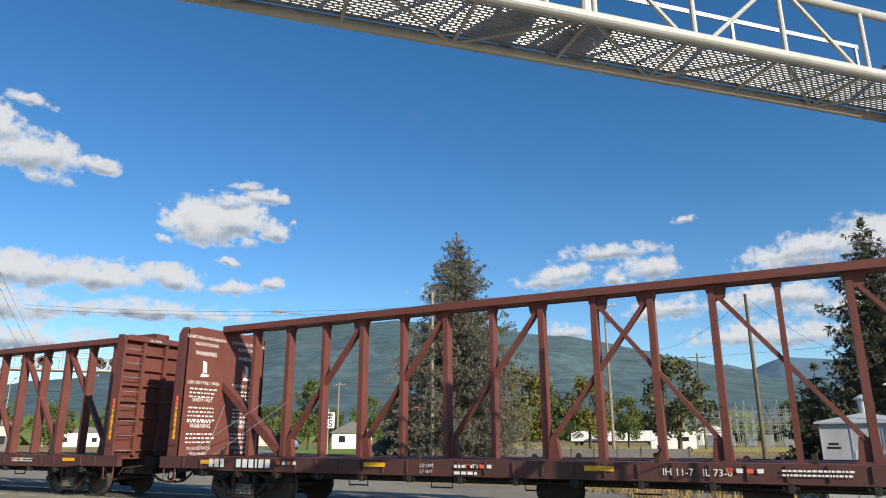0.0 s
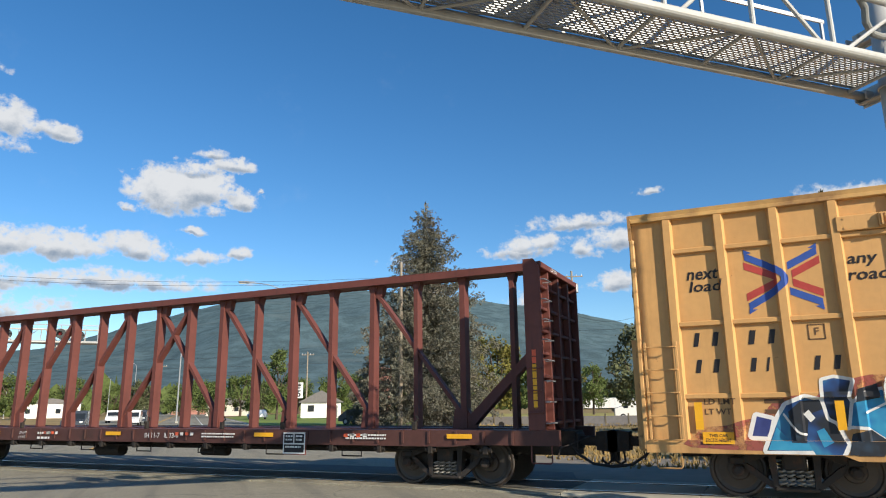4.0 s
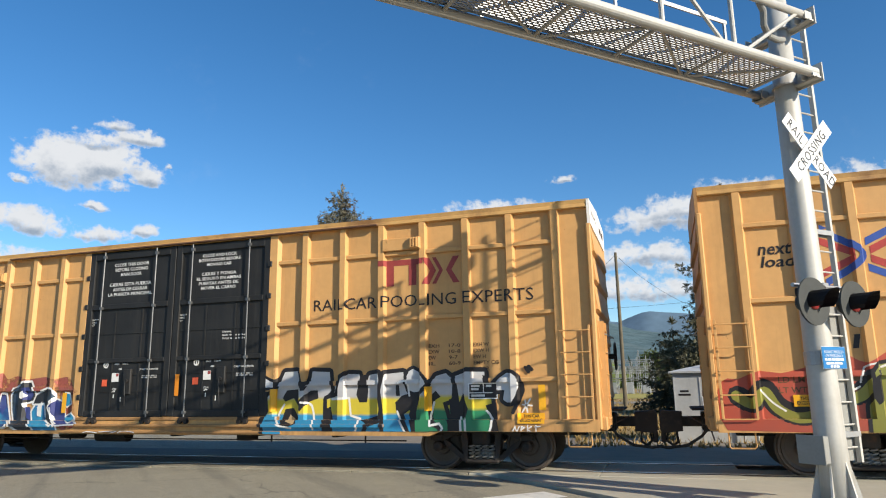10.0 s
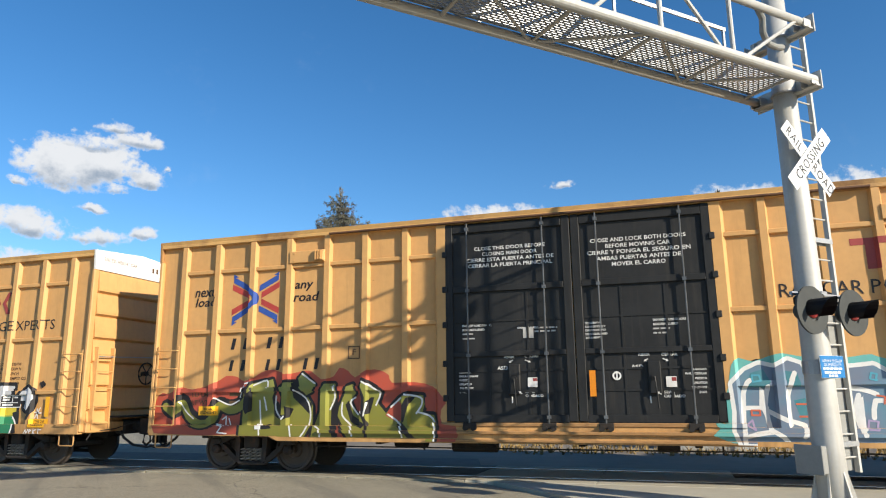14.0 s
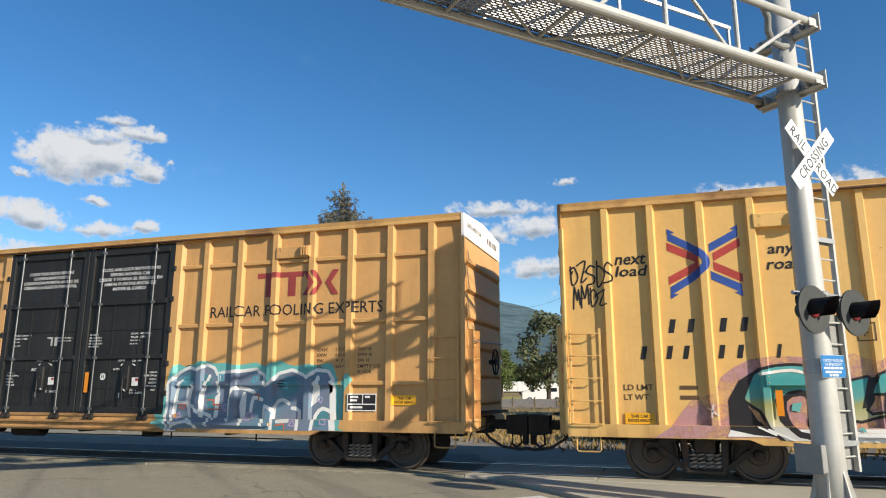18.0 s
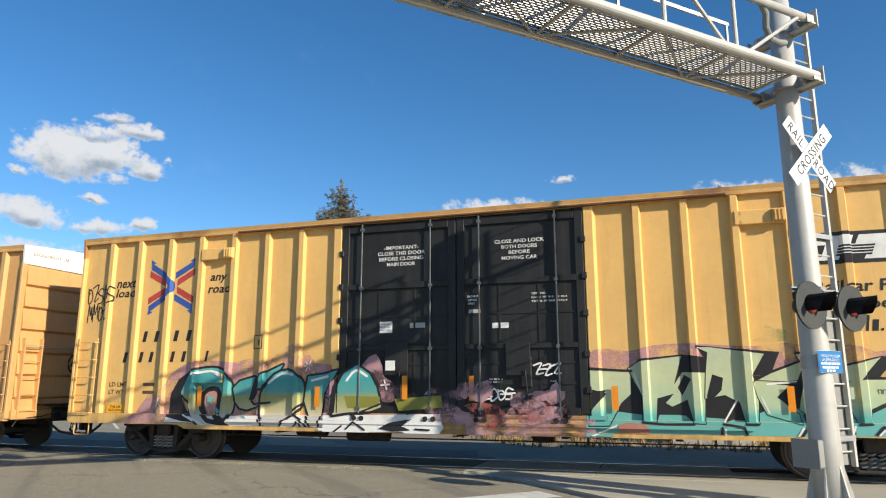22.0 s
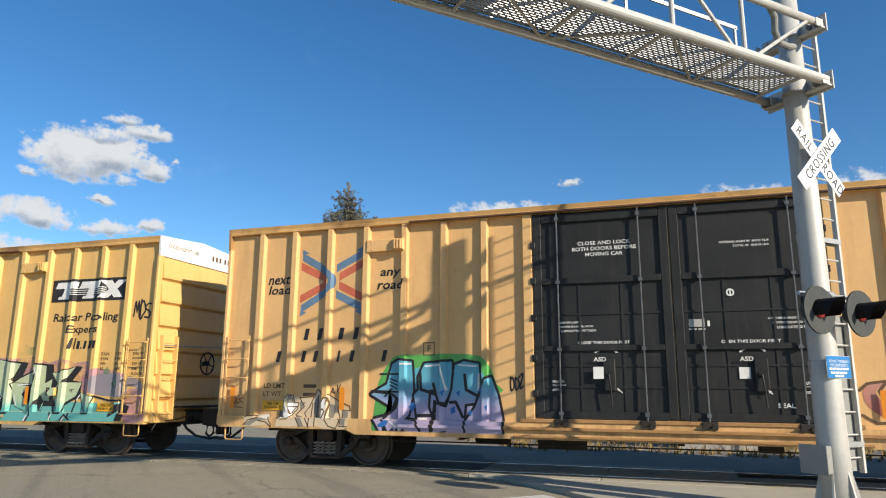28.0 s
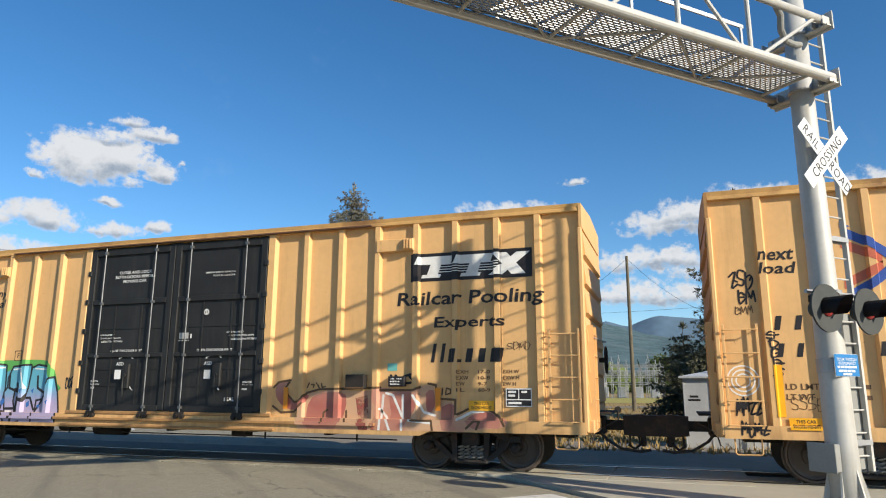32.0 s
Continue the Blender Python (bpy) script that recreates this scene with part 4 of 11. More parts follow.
            plate(bm, [(xi, 1.124), (s * hb, 1.124), (s * hb, 4.30), (s * (hb - 0.12), 4.47), (xi, 4.47)], y0, y1)
            part("side_plate", bm, mt, bulk)
        part("end_sheet", box(*sorted((s * (hb - 0.20), s * (hb - 0.16))), -1.44, 1.44, deck - 0.1, 4.40), mt, bulk)
        part("end_flange", box(*sorted((s * (hb - 0.16), s * (hb + 0.02))), -1.44, 1.44, 4.30, 4.42, 0.01), mt, bulk)
        for z in (1.25, 1.70, 2.15, 2.60, 3.05, 3.50, 3.95):
            part("rib", box(*sorted((s * (hb - 0.16), s * (hb - 0.05))), -1.40, 1.40, z - 0.03, z + 0.03, 0.01), mt, bulk)
        for y in (-0.78, 0.0, 0.78):
            part("stiffener", box(*sorted((s * (hb - 0.16), s * (hb - 0.03))), y - 0.05, y + 0.05, deck, 4.30), mt, bulk)
        for i in range(8):
            z = 1.25 + i * 0.40
            part("grab_iron", pipe(bmesh.new(), [(s * (hb - 0.1), -1.42, z), (s * (hb + 0.08), -1.42, z), (s * (hb + 0.08), -0.95, z), (s * (hb - 0.1), -0.95, z)], 0.012, 5), "galvanised", bulk)
        for i in range(3):
            z = 1.45 + i * 0.42
            part("grab_iron", pipe(bmesh.new(), [(s * (hb - 0.30), -1.50, z), (s * (hb - 0.30), -1.57, z), (s * (hb - 0.04), -1.57, z), (s * (hb - 0.04), -1.50, z)], 0.012, 5), mt, bulk)
        for k in range(8):
            part("corner_reflector", box(*sorted((s * (hb - 0.21), s * (hb - 0.13))), -1.512, -1.504, 1.55 + 0.14 * k, 1.67 + 0.14 * k), "reflector_yellow" if k < 6 else "placard_orange", bulk, "yellow reflector patch")
        bm = letters("CAUTION", 0.10, 0, 1.0, "LEFT")
        for v in bm.verts:
            v.co = Vector((s * (hb + 0.024), s * (-0.72 + v.co.x), 4.325 + v.co.z))
        tagged(part("warning", bm, "white_paint", bulk), kind="stuff")
        sill_step(car, s * (half - 0.35), -1.47, 0.34, 0.40, 0.86, "oxide")
        coupler(car, s * (half - 0.1), s)
    # warning words on the inner faces
    for s in (-1, 1):
        xi = s * (inner - 0.006)
        turn = Matrix.Translation((xi, 0, 0)) @ Matrix.Rotation(radians(90 if s < 0 else -90), 4, "Z")
        rows = (("LOADING & UNLOADING", 0.13, 4.20), ("INSTRUCTIONS", 0.13, 4.02), ("WARNING", 0.17, 3.76), ("CAR MAY FALL OVER", 0.13, 2.98), ("SAFETY FIRST", 0.13, 2.52),
                ("WARNING", 0.16, 1.84), ("TO GO BETWEEN", 0.11, 1.28), ("BULKHEADS", 0.11, 1.14))
        for text, size, z in rows:
            for yc in (-0.80, 0.80):
                bm = letters(text, size, 0, 0.92, "CENTER")
                for v in bm.verts:
                    v.co = turn @ Vector((v.co.x + yc * (1 if s < 0 else -1), 0, v.co.z + z))
                tagged(part("warning", bm, "white_paint", car), kind="stuff")
        rnd = random.Random(5)
        for z, n in ((2.84, 3), (2.34, 4), (1.98, 1), (1.66, 3)):
            for i in range(n):
                bm = bmesh.new()
                for yc in (-0.80, 0.80):
                    u = -0.46
                    while u < 0.4:
                        w = rnd.uniform(0.05, 0.14)
                        for p in ((u, u + w),):
                            vs = [bm.verts.new(turn @ Vector(((yc if s < 0 else -yc) + q, 0, z - i * 0.105 + r))) for q, r in ((p[0], 0), (p[1], 0), (p[1], 0.036), (p[0], 0.036))]
                            bm.faces.new(vs)
                        u += w + 0.045
                tagged(part("warning", bm, "white_paint", car), kind="stuff")
        bm = bmesh.new()
        for yc in (-0.80, 0.80):
            sg = 1 if s < 0 else -1
            for pts in (((-0.07, 3.30), (0.07, 3.30), (0.05, 3.58), (-0.09, 3.62)), ((-0.15, 3.18), (0.13, 3.20), (0.16, 3.25), (-0.10, 3.28))):
                bm.faces.new([bm.verts.new(turn @ Vector((yc * sg + q, 0, r))) for q, r in pts])
        tagged(part("warning", bm, "white_paint", car), kind="stuff")
    # sill marks, reflectors, winches
    y = -1.535
    for i in range(9):
        x = -10.2 + i * 2.45
        if i % 2 == 0:
            flat("reflector", bar(bmesh.new(), x, x + 0.55, 0.96, 1.05), "reflector_yellow", car, y)
        else:
            for q in range(4):
                flat("reflector", bar(bmesh.new(), x + q * 0.16, x + q * 0.16 + 0.1, 0.97, 1.04), "reflector_white" if q % 2 else "placard_orange", car, y)
    words(car, (), -0.4 + 1.4, 0.91, "IH 11-7   IL 73-0", 0.17, "white_paint", 0, y=y)
    words(car, (), -3.9, 0.97, "LD LMT", 0.10, "white_paint", 0, y=y)
    words(car, (), -3.9, 0.85, "LT WT", 0.10, "white_paint", 0, y=y)
    stencils(car, (), -3.1, 0.97, (2, 0.5), "white_paint", 0.085, y=y, seed=4)
    bars(car, (), -9.9, 0.89, (0.14, 0.14, 0.12, -0.35, 0.15, 0.15, 0.15, 0.06, 0.15, 0.15), 0.19, "white_paint", 0, 0.05).location.y = -0.08
    for x in (2.9, 7.0):
        stencils(car, (), x, 1.0, (2, 1.0), "white_paint", 0.045, y=y, seed=int(x * 7))
    flat("data_panel", bar(bmesh.new(), 5.35, 5.95, 0.60, 1.06), "white_paint", car, -1.548, label="black and white inspection stencil")
    for a, b, c, d in ((5.38, 5.63, 0.83, 1.03), (5.66, 5.92, 0.83, 1.03), (5.38, 5.92, 0.63, 0.80)):
        flat("data_panel", bar(bmesh.new(), a, b, c, d), "black_paint", car, -1.550)
    stencils(car, (), 5.42, 0.96, (2, 0.14), "white_paint", 0.05, y=-1.553, seed=1)
    stencils(car, (), 5.70, 0.96, (2, 0.14), "white_paint", 0.05, y=-1.553, seed=2)
    stencils(car, (), 5.42, 0.73, (1, 0.4), "white_paint", 0.05, y=-1.553, seed=3)
    part("panel_backing", box(5.35, 5.95, -1.545, -1.50, 0.58, 1.08), "oxide", car)
    for i in range(18):
        x = -10.2 + i * 1.2
        bm = box(x - 0.05, x + 0.05, -1.50, -1.36, 0.66, 0.82, 0.01)
        tube(bm, (x - 0.12, -1.43, 0.74), (x + 0.12, -1.43, 0.74), 0.05, 8)
        part("winch", bm, "grime", car)
    bm = bmesh.new()
    for i in range(8):
        x = -8.0 + i * 2.1
        pipe(bm, [(x, -1.2, 0.80), (x, -1.2, 0.56), (x + 0.5, -1.2, 0.56), (x + 0.5, -1.2, 0.80)], 0.018, 5)
    tube(bm, (-8.8, -1.15, 0.70), (8.8, -1.15, 0.70), 0.02, 5)
    tube(bm, (-1.6, -0.7, 0.55), (-0.7, -0.7, 0.55), 0.17, 10)
    tube(bm, (2.2, -0.7, 0.58), (3.0, -0.7, 0.58), 0.13, 10)
    part("brake_gear", bm, "grime", car)
    for i, x in enumerate((-9.6, -4.0, 0.9, 3.4, 5.2, 8.6)):
        bm = bmesh.new()
        block(bm, x - 0.05, x + 0.05, -1.44, -1.36, deck, deck + 0.16, 0.01)
        pipe(bm, [(x + 0.02, -1.40, deck + 0.15), (x + 0.08, -1.38, deck + 0.22), (x + 0.02, -1.36, deck + 0.28)], 0.02, 5)
        part("lashing_hook", bm, "grime", car)
    bm = bmesh.new()
    for x, dx in ((-10.9, 1.5), (-9.9, 1.3), (-10.2, -0.6)):
        tube(bm, (x, -1.40, deck + 0.05), (x + dx, -0.28, deck + 1.35), 0.008, 4)
    part("lashing_cable", bm, "steel_grey", car)
    wheels = []
    for h in (-1, 1):
        bogie(car, h * 9.15, wheels)
    return car, wheels
YELLOW_MARKS = [(x, 0.13, 0.46, "reflector_yellow") for x in (-8.45, -6.31, -2.95, 2.70, 6.13, 8.35)]
ORANGE_MARKS = [(x, 0.11, 0.42, "reflector_orange") for x in (-5.84, -2.99, 2.95, 5.80)]
AMBER_MARKS = [(x, 0.11, 0.44, "reflector_orange") for x in (-9.08, -6.48, 3.12, 6.52)]
OLD = dict(kind="ribbed", paint="yellow_old", post_width=0.20, posts=(8.72, 7.83, 6.93, 6.02, 5.12, 4.24, 3.35, 2.58), rails=(4.31, 2.97, 1.71))
NEW = dict(kind="smooth", paint="yellow_new", post_width=0.175, posts=(8.55, 7.73, 6.87, 6.03, 5.17, 4.32, 3.48, 2.61), rails=())
FADED = dict(NEW, kind="smooth faded", paint="yellow_faded")
CARS = []
for spec, marks, text in ((OLD, YELLOW_MARKS, "dull yellow ribbed boxcar with black doors and blue graffiti"), (OLD, (), "dull yellow ribbed boxcar with black doors and olive graffiti"),
                          (NEW, ORANGE_MARKS, "bright yellow boxcar with black doors and turquoise graffiti"), (FADED, AMBER_MARKS, "yellow boxcar with black doors and pale blue graffiti"),
                          (FADED, (), "yellow boxcar with black scrawled graffiti on its end")):
    CARS.append(boxcar(Style(label=text, reflectors=marks, band=spec is not FADED, **spec)))
part("knuckle", box(10.22, 10.78, -0.20, 0.17, 0.68, 1.07, 0.02), "grime", CARS[3][0], "dark greasy coupler knuckle")
BEAMS = [centerbeam("empty rust-brown centerbeam flatcar with end bulkheads") for i in range(2)]
# ---- lettering and graffiti on the cars ----
def fitted(text, x0, x1, z0, z1, lean=0.0, bold=0.014):
    """Letters scaled into a rectangle."""
    bm = letters(text, 1.0, bold=bold)
    a, b = min(v.co.x for v in bm.verts), max(v.co.x for v in bm.verts)
    lo, hi = min(v.co.z for v in bm.verts), max(v.co.z for v in bm.verts)
    for v in bm.verts:
        f = (v.co.z - lo) / (hi - lo)
        v.co = Vector((x0 + (v.co.x - a) / (b - a) * (x1 - x0) + f * (z1 - z0) * lean, 0, z0 + f * (z1 - z0)))
    return bm


def say(car, relief, text, x0, x1, z0, z1, material="white_paint", lean=0.0, y=None, bold=None):
    bm = fitted(text, x0, x1, z0, z1, lean, bold if bold is not None else 0.018 if lean else 0.014)
    return painted("lettering", bm, material, car, relief, 0.006) if y is None else flat("lettering", bm, material, car, y)


def door_say(car, lines, xc, z_top, pitch, cap, per_char):
    """White instructions on a door, centred line by line."""
    for i, text in enumerate(lines):
        if not text:
            continue
        w = per_char * len(text)
        say(car, (), text, xc - w / 2, xc + w / 2, z_top - i * pitch - cap, z_top - i * pitch, y=-1.503)


def curve(pts, n=5):
    """A smooth line through the points."""
    out = []
    for i in range(len(pts) - 1):
        p0, p1, p2, p3 = (Vector(pts[max(0, min(len(pts) - 1, i + k))]) for k in (-1, 0, 1, 2))
        for k in range(n):
            u = k / n
            out.append(0.5 * (2 * p1 + (p2 - p0) * u + (2 * p0 - 5 * p1 + 4 * p2 - p3) * u * u + (3 * p1 - p0 - 3 * p2 + p3) * u ** 3))
    out.append(Vector(pts[-1]))
    return out


def brush(bm, pts, w, depth, ends=(0.5, 0.5), swell=0.0):
    """A fat line of paint along a smooth line, with flared square ends."""
    line = curve(pts)
    d0, d1 = (line[1] - line[0]).normalized(), (line[-1] - line[-2]).normalized()
    line[0], line[-1] = line[0] - d0 * w * ends[0], line[-1] + d1 * w * ends[1]
    last = None
    for i, c in enumerate(line):
        d = (line[min(i + 1, len(line) - 1)] - line[max(i - 1, 0)]).normalized()
        u = abs(2 * i / (len(line) - 1) - 1)
        n = Vector((-d.y, d.x)) * w / 2 * (1 + swell * u * u)
        now = c - n, c + n
        if last:
            y = depth - 0.00001 * i
            vs = [bm.verts.new((q.x, y, q.y)) for q in (last[0], now[0], now[1], last[1])]
            bm.faces.new(vs)
        last = now


def blob(bm, x, z, rx, rz, rnd, depth, n=18):
    ph = [rnd.uniform(0, math.tau) for k in range(3)]
    pts = []
    for k in range(n):
        a = k * math.tau / n
        r = 1 + 0.14 * math.sin(3 * a + ph[0]) + 0.09 * math.sin(5 * a + ph[1]) + 0.06 * math.sin(8 * a + ph[2])
        pts.append(bm.verts.new((x + rx * r * math.cos(a), depth, z + rz * r * math.sin(a))))
    c = bm.verts.new((x, depth, z))
    for k in range(n):
        bm.faces.new((c, pts[k], pts[(k + 1) % n]))


def scribble(car, relief, x0, x1, z0, z1, loops, seed, material="black_paint", w=0.035):
    """A quick tag: a few bent or looped letters that run into one another."""
    rnd = random.Random(seed)
    cell = (x1 - x0) / loops
    lines = []
    for i in range(loops):
        a, h = x0 + i * cell, (z1 - z0) * rnd.uniform(0.7, 1.0)
        zb = z0 + rnd.uniform(0.0, 0.15) * (z1 - z0)
        kind = rnd.randrange(4)
        if kind == 0:
            pts = ((0.1, 0.0), (0.25, 1.0), (0.5, 0.35), (0.8, 0.95), (0.95, 0.1))
        elif kind == 1:
            pts = ((0.9, 0.85), (0.4, 1.0), (0.1, 0.6), (0.8, 0.4), (0.7, 0.05), (0.05, 0.1))
        elif kind == 2:
            pts = ((0.2, 1.0), (0.25, 0.0), (0.7, 0.1), (1.0, 0.5), (0.6, 0.9), (0.2, 0.7))
        else:
            pts = ((0.05, 0.8), (0.9, 1.0), (0.3, 0.1), (1.05, 0.2))
        lines.append([(a + (p + rnd.uniform(-0.08, 0.08)) * cell * 1.1, zb + (q + rnd.uniform(-0.08, 0.08)) * h) for p, q in pts])
        if rnd.random() < 0.4:
            lines.append([(a + rnd.uniform(0, 1) * cell, zb + h * 0.5), (a + rnd.uniform(0.4, 1.6) * cell, zb + h * rnd.uniform(0.3, 0.7))])
    mark(car, relief, 2, material, w, *lines, smooth=3)


def smooth_ring(pts, n):
    """A closed smooth line through the points."""
    if not n:
        return [Vector(p) for p in pts]
    out, m = [], len(pts)
    for i in range(m):
        p0, p1, p2, p3 = (Vector(pts[(i + k) % m]) for k in (-1, 0, 1, 2))
        for k in range(n):
            u = k / n
            out.append(0.5 * (2 * p1 + (p2 - p0) * u + (2 * p0 - 5 * p1 + 4 * p2 - p3) * u * u + (3 * p1 - p0 - 3 * p2 + p3) * u ** 3))
    return out


def sprayed(bm, pts, w, closed=False):
    """A line of paint of even width with round joints, in x, z."""
    n = len(pts)
    for i in range(n if closed else n - 1):
        a, b = pts[i], pts[(i + 1) % n]
        d = b - a
        if d.length < 1e-4:
            continue
        s = Vector((-d.y, d.x)).normalized() * w / 2
        y = -0.00003 * i
        bm.faces.new([bm.verts.new((q.x, y, q.y)) for q in (a - s, b - s, b + s, a + s)])
    for i, p in enumerate(pts):
        y = -0.00003 * i - 0.000015
        bm.faces.new([bm.verts.new((p.x + w / 2 * math.cos(k * math.tau / 8), y, p.y + w / 2 * math.sin(k * math.tau / 8))) for k in range(8)])


LEVEL = 0.0011     # one coat of paint over another


def daub(car, relief, level, material, *outlines, edge=None, width=0.06, smooth=0):
    """Filled shapes of one colour, with an outline sprayed under their rims."""
    rings = [smooth_ring(o, smooth) for o in outlines]
    if edge:
        bm = bmesh.new()
        for r in rings:
            sprayed(bm, r, width, True)
        painted("graffiti", bm, edge, car, relief, 0.003 + LEVEL * level)
    bm = bmesh.new()
    for k, r in enumerate(rings):
        f = bm.faces.new([bm.verts.new((p.x, -0.00004 * k, p.y)) for p in r])
        f.normal_update()
        bmesh.ops.triangulate(bm, faces=[f])
    painted("graffiti", bm, material, car, relief, 0.003 + LEVEL * (level + 0.6))


def mark(car, relief, level, material, width, *lines, smooth=0):
    """Thin sprayed lines of one colour."""
    bm = bmesh.new()
    for pts in lines:
        sprayed(bm, curve(pts, smooth) if smooth else [Vector(p) for p in pts], width)
    painted("graffiti", bm, material, car, relief, 0.003 + LEVEL * level)


def patches(name, stops, size=0.9):
    """Spray paint in soft fields of several colours."""
    mat = bpy.data.materials.new(name)
    mat.use_nodes = True
    w = Net(mat.node_tree)
    co = w.n("ShaderNodeTexCoord").outputs["Object"]
    col = w.ramp(w.noise(co, size, 3, 0.6), stops)
    b = w.n("ShaderNodeBsdfPrincipled")
    w.link(col, b.inputs["Base Color"])
    w.put(b, Roughness=0.5)
    out = w.n("ShaderNodeOutputMaterial")
    w.link(b.outputs[0], out.inputs[0])
    MATS[name] = mat


def overspray(name, stops, low=0.34, high=0.60, size=2.2, most=0.92):
    """A thin dusting of spray paint through which the wall shows."""
    patches(name, stops)
    w = MATS[name].node_tree
    co = w.nodes.new("ShaderNodeTexCoord")
    grain = w.nodes.new("ShaderNodeTexNoise")
    grain.inputs["Scale"].default_value, grain.inputs["Detail"].default_value, grain.inputs["Roughness"].default_value = size, 6.0, 0.7
    w.links.new(co.outputs["Object"], grain.inputs["Vector"])
    thin = w.nodes.new("ShaderNodeMapRange")
    thin.interpolation_type = "SMOOTHSTEP"
    for i, v in enumerate((low, high, 0.05, most)):
        thin.inputs[i + 1].default_value = v
    w.links.new(grain.outputs[0], thin.inputs[0])
    for node in w.nodes:
        if node.type == "BSDF_PRINCIPLED":
            w.links.new(thin.outputs[0], node.inputs["Alpha"])


patches("spray_wild", ((0.0, (0.010, 0.011, 0.014)), (0.43, (0.016, 0.020, 0.028)), (0.48, (0.015, 0.04, 0.13)), (0.54, (0.02, 0.08, 0.24)), (0.59, (0.04, 0.22, 0.38)), (0.70, (0.02, 0.07, 0.22))))
fade("spray_tri", ((0.0, (0.02, 0.26, 0.48)), (0.30, (0.02, 0.26, 0.48)), (0.34, (0.66, 0.52, 0.03)), (0.53, (0.66, 0.52, 0.03)), (0.58, (0.50, 0.49, 0.50)), (1.0, (0.60, 0.60, 0.60))), 0.66, 2.0, blotch=0.05)
fade("spray_tri_green", ((0.0, (0.012, 0.19, 0.085)), (0.36, (0.015, 0.24, 0.10)), (0.41, (0.66, 0.52, 0.03)), (0.54, (0.66, 0.52, 0.03)), (0.59, (0.50, 0.49, 0.50)), (1.0, (0.60, 0.60, 0.60))), 0.66, 2.0, blotch=0.05)
fade("spray_olive", ((0.0, (0.20, 0.19, 0.02)), (0.6, (0.24, 0.24, 0.03)), (1.0, (0.30, 0.32, 0.08))), 0.7, 2.0)
fade("spray_red", ((0.0, (0.36, 0.06, 0.03)), (1.0, (0.52, 0.08, 0.04))), 0.7, 2.2)
overspray("spray_maroon", ((0.0, (0.28, 0.07, 0.06)), (1.0, (0.36, 0.10, 0.07))), 0.36, 0.56)
fade("spray_teal", ((0.0, (0.60, 0.60, 0.58)), (0.20, (0.58, 0.57, 0.52)), (0.28, (0.52, 0.48, 0.28)), (0.50, (0.34, 0.34, 0.11)), (0.58, (0.10, 0.34, 0.31)), (0.78, (0.04, 0.34, 0.34)), (1.0, (0.10, 0.42, 0.42))), 0.7, 2.0, blotch=0.07)
overspray("spray_pink", ((0.0, (0.42, 0.19, 0.22)), (0.5, (0.52, 0.28, 0.31)), (1.0, (0.55, 0.36, 0.38))), 0.36, 0.62, 1.5, 0.8)
overspray("spray_slate_soft", ((0.0, (0.24, 0.22, 0.25)), (1.0, (0.34, 0.30, 0.33))), 0.30, 0.50, 1.5, 0.85)
overspray("spray_green_soft", ((0.0, (0.10, 0.27, 0.12)), (1.0, (0.18, 0.34, 0.16))), 0.40, 0.66, 1.5, 0.75)
patches("spray_grey", ((0.0, (0.15, 0.14, 0.12)), (0.5, (0.22, 0.20, 0.17)), (1.0, (0.30, 0.27, 0.22))), 1.6)
fade("spray_mint", ((0.0, (0.09, 0.42, 0.39)), (0.24, (0.11, 0.43, 0.38)), (0.36, (0.44, 0.56, 0.36)), (0.7, (0.54, 0.58, 0.34)), (1.0, (0.48, 0.55, 0.36))), 0.7, 2.2, blotch=0.07)
fade("spray_lilac", ((0.0, (0.42, 0.32, 0.50)), (0.45, (0.40, 0.34, 0.55)), (0.6, (0.10, 0.42, 0.55)), (1.0, (0.06, 0.33, 0.45))), 0.7, 2.1, blotch=0.08)
fade("spray_green", ((0.0, (0.05, 0.30, 0.06)), (1.0, (0.10, 0.40, 0.08))), 0.7, 2.1)
fade("spray_rose", ((0.0, (0.50, 0.22, 0.15)), (0.5, (0.42, 0.12, 0.09)), (1.0, (0.55, 0.28, 0.20))), 0.7, 1.8)
fade("spray_turquoise", ((0.0, (0.12, 0.42, 0.39)), (1.0, (0.14, 0.47, 0.43))), 0.6, 2.2)
patches("spray_navy", ((0.0, (0.015, 0.020, 0.075)), (0.45, (0.025, 0.035, 0.15)), (0.6, (0.05, 0.07, 0.24)), (1.0, (0.03, 0.10, 0.30))), 1.6)
patches("spray_sky", ((0.0, (0.02, 0.08, 0.24)), (0.42, (0.02, 0.16, 0.36)), (0.55, (0.03, 0.26, 0.45)), (1.0, (0.10, 0.42, 0.58))), 1.6)
patches("spray_black", ((0.0, (0.010, 0.010, 0.013)), (0.5, (0.018, 0.020, 0.026)), (0.62, (0.03, 0.06, 0.10)), (1.0, (0.03, 0.10, 0.18))), 1.4)
patches("spray_slate", ((0.0, (0.13, 0.15, 0.19)), (0.45, (0.16, 0.20, 0.27)), (0.58, (0.13, 0.22, 0.30)), (1.0, (0.07, 0.27, 0.30))), 1.3)
patches("spray_teal_dark", ((0.0, (0.03, 0.19, 0.22)), (0.5, (0.07, 0.22, 0.26)), (1.0, (0.12, 0.24, 0.32))), 1.6)
patches("silver_spray", ((0.0, (0.42, 0.42, 0.43)), (0.5, (0.55, 0.55, 0.56)), (1.0, (0.66, 0.66, 0.66))), 1.5)
patches("spray_rose_pale", ((0.0, (0.50, 0.32, 0.20)), (0.45, (0.56, 0.34, 0.20)), (0.60, (0.50, 0.22, 0.15)), (1.0, (0.58, 0.40, 0.30))), 1.2)
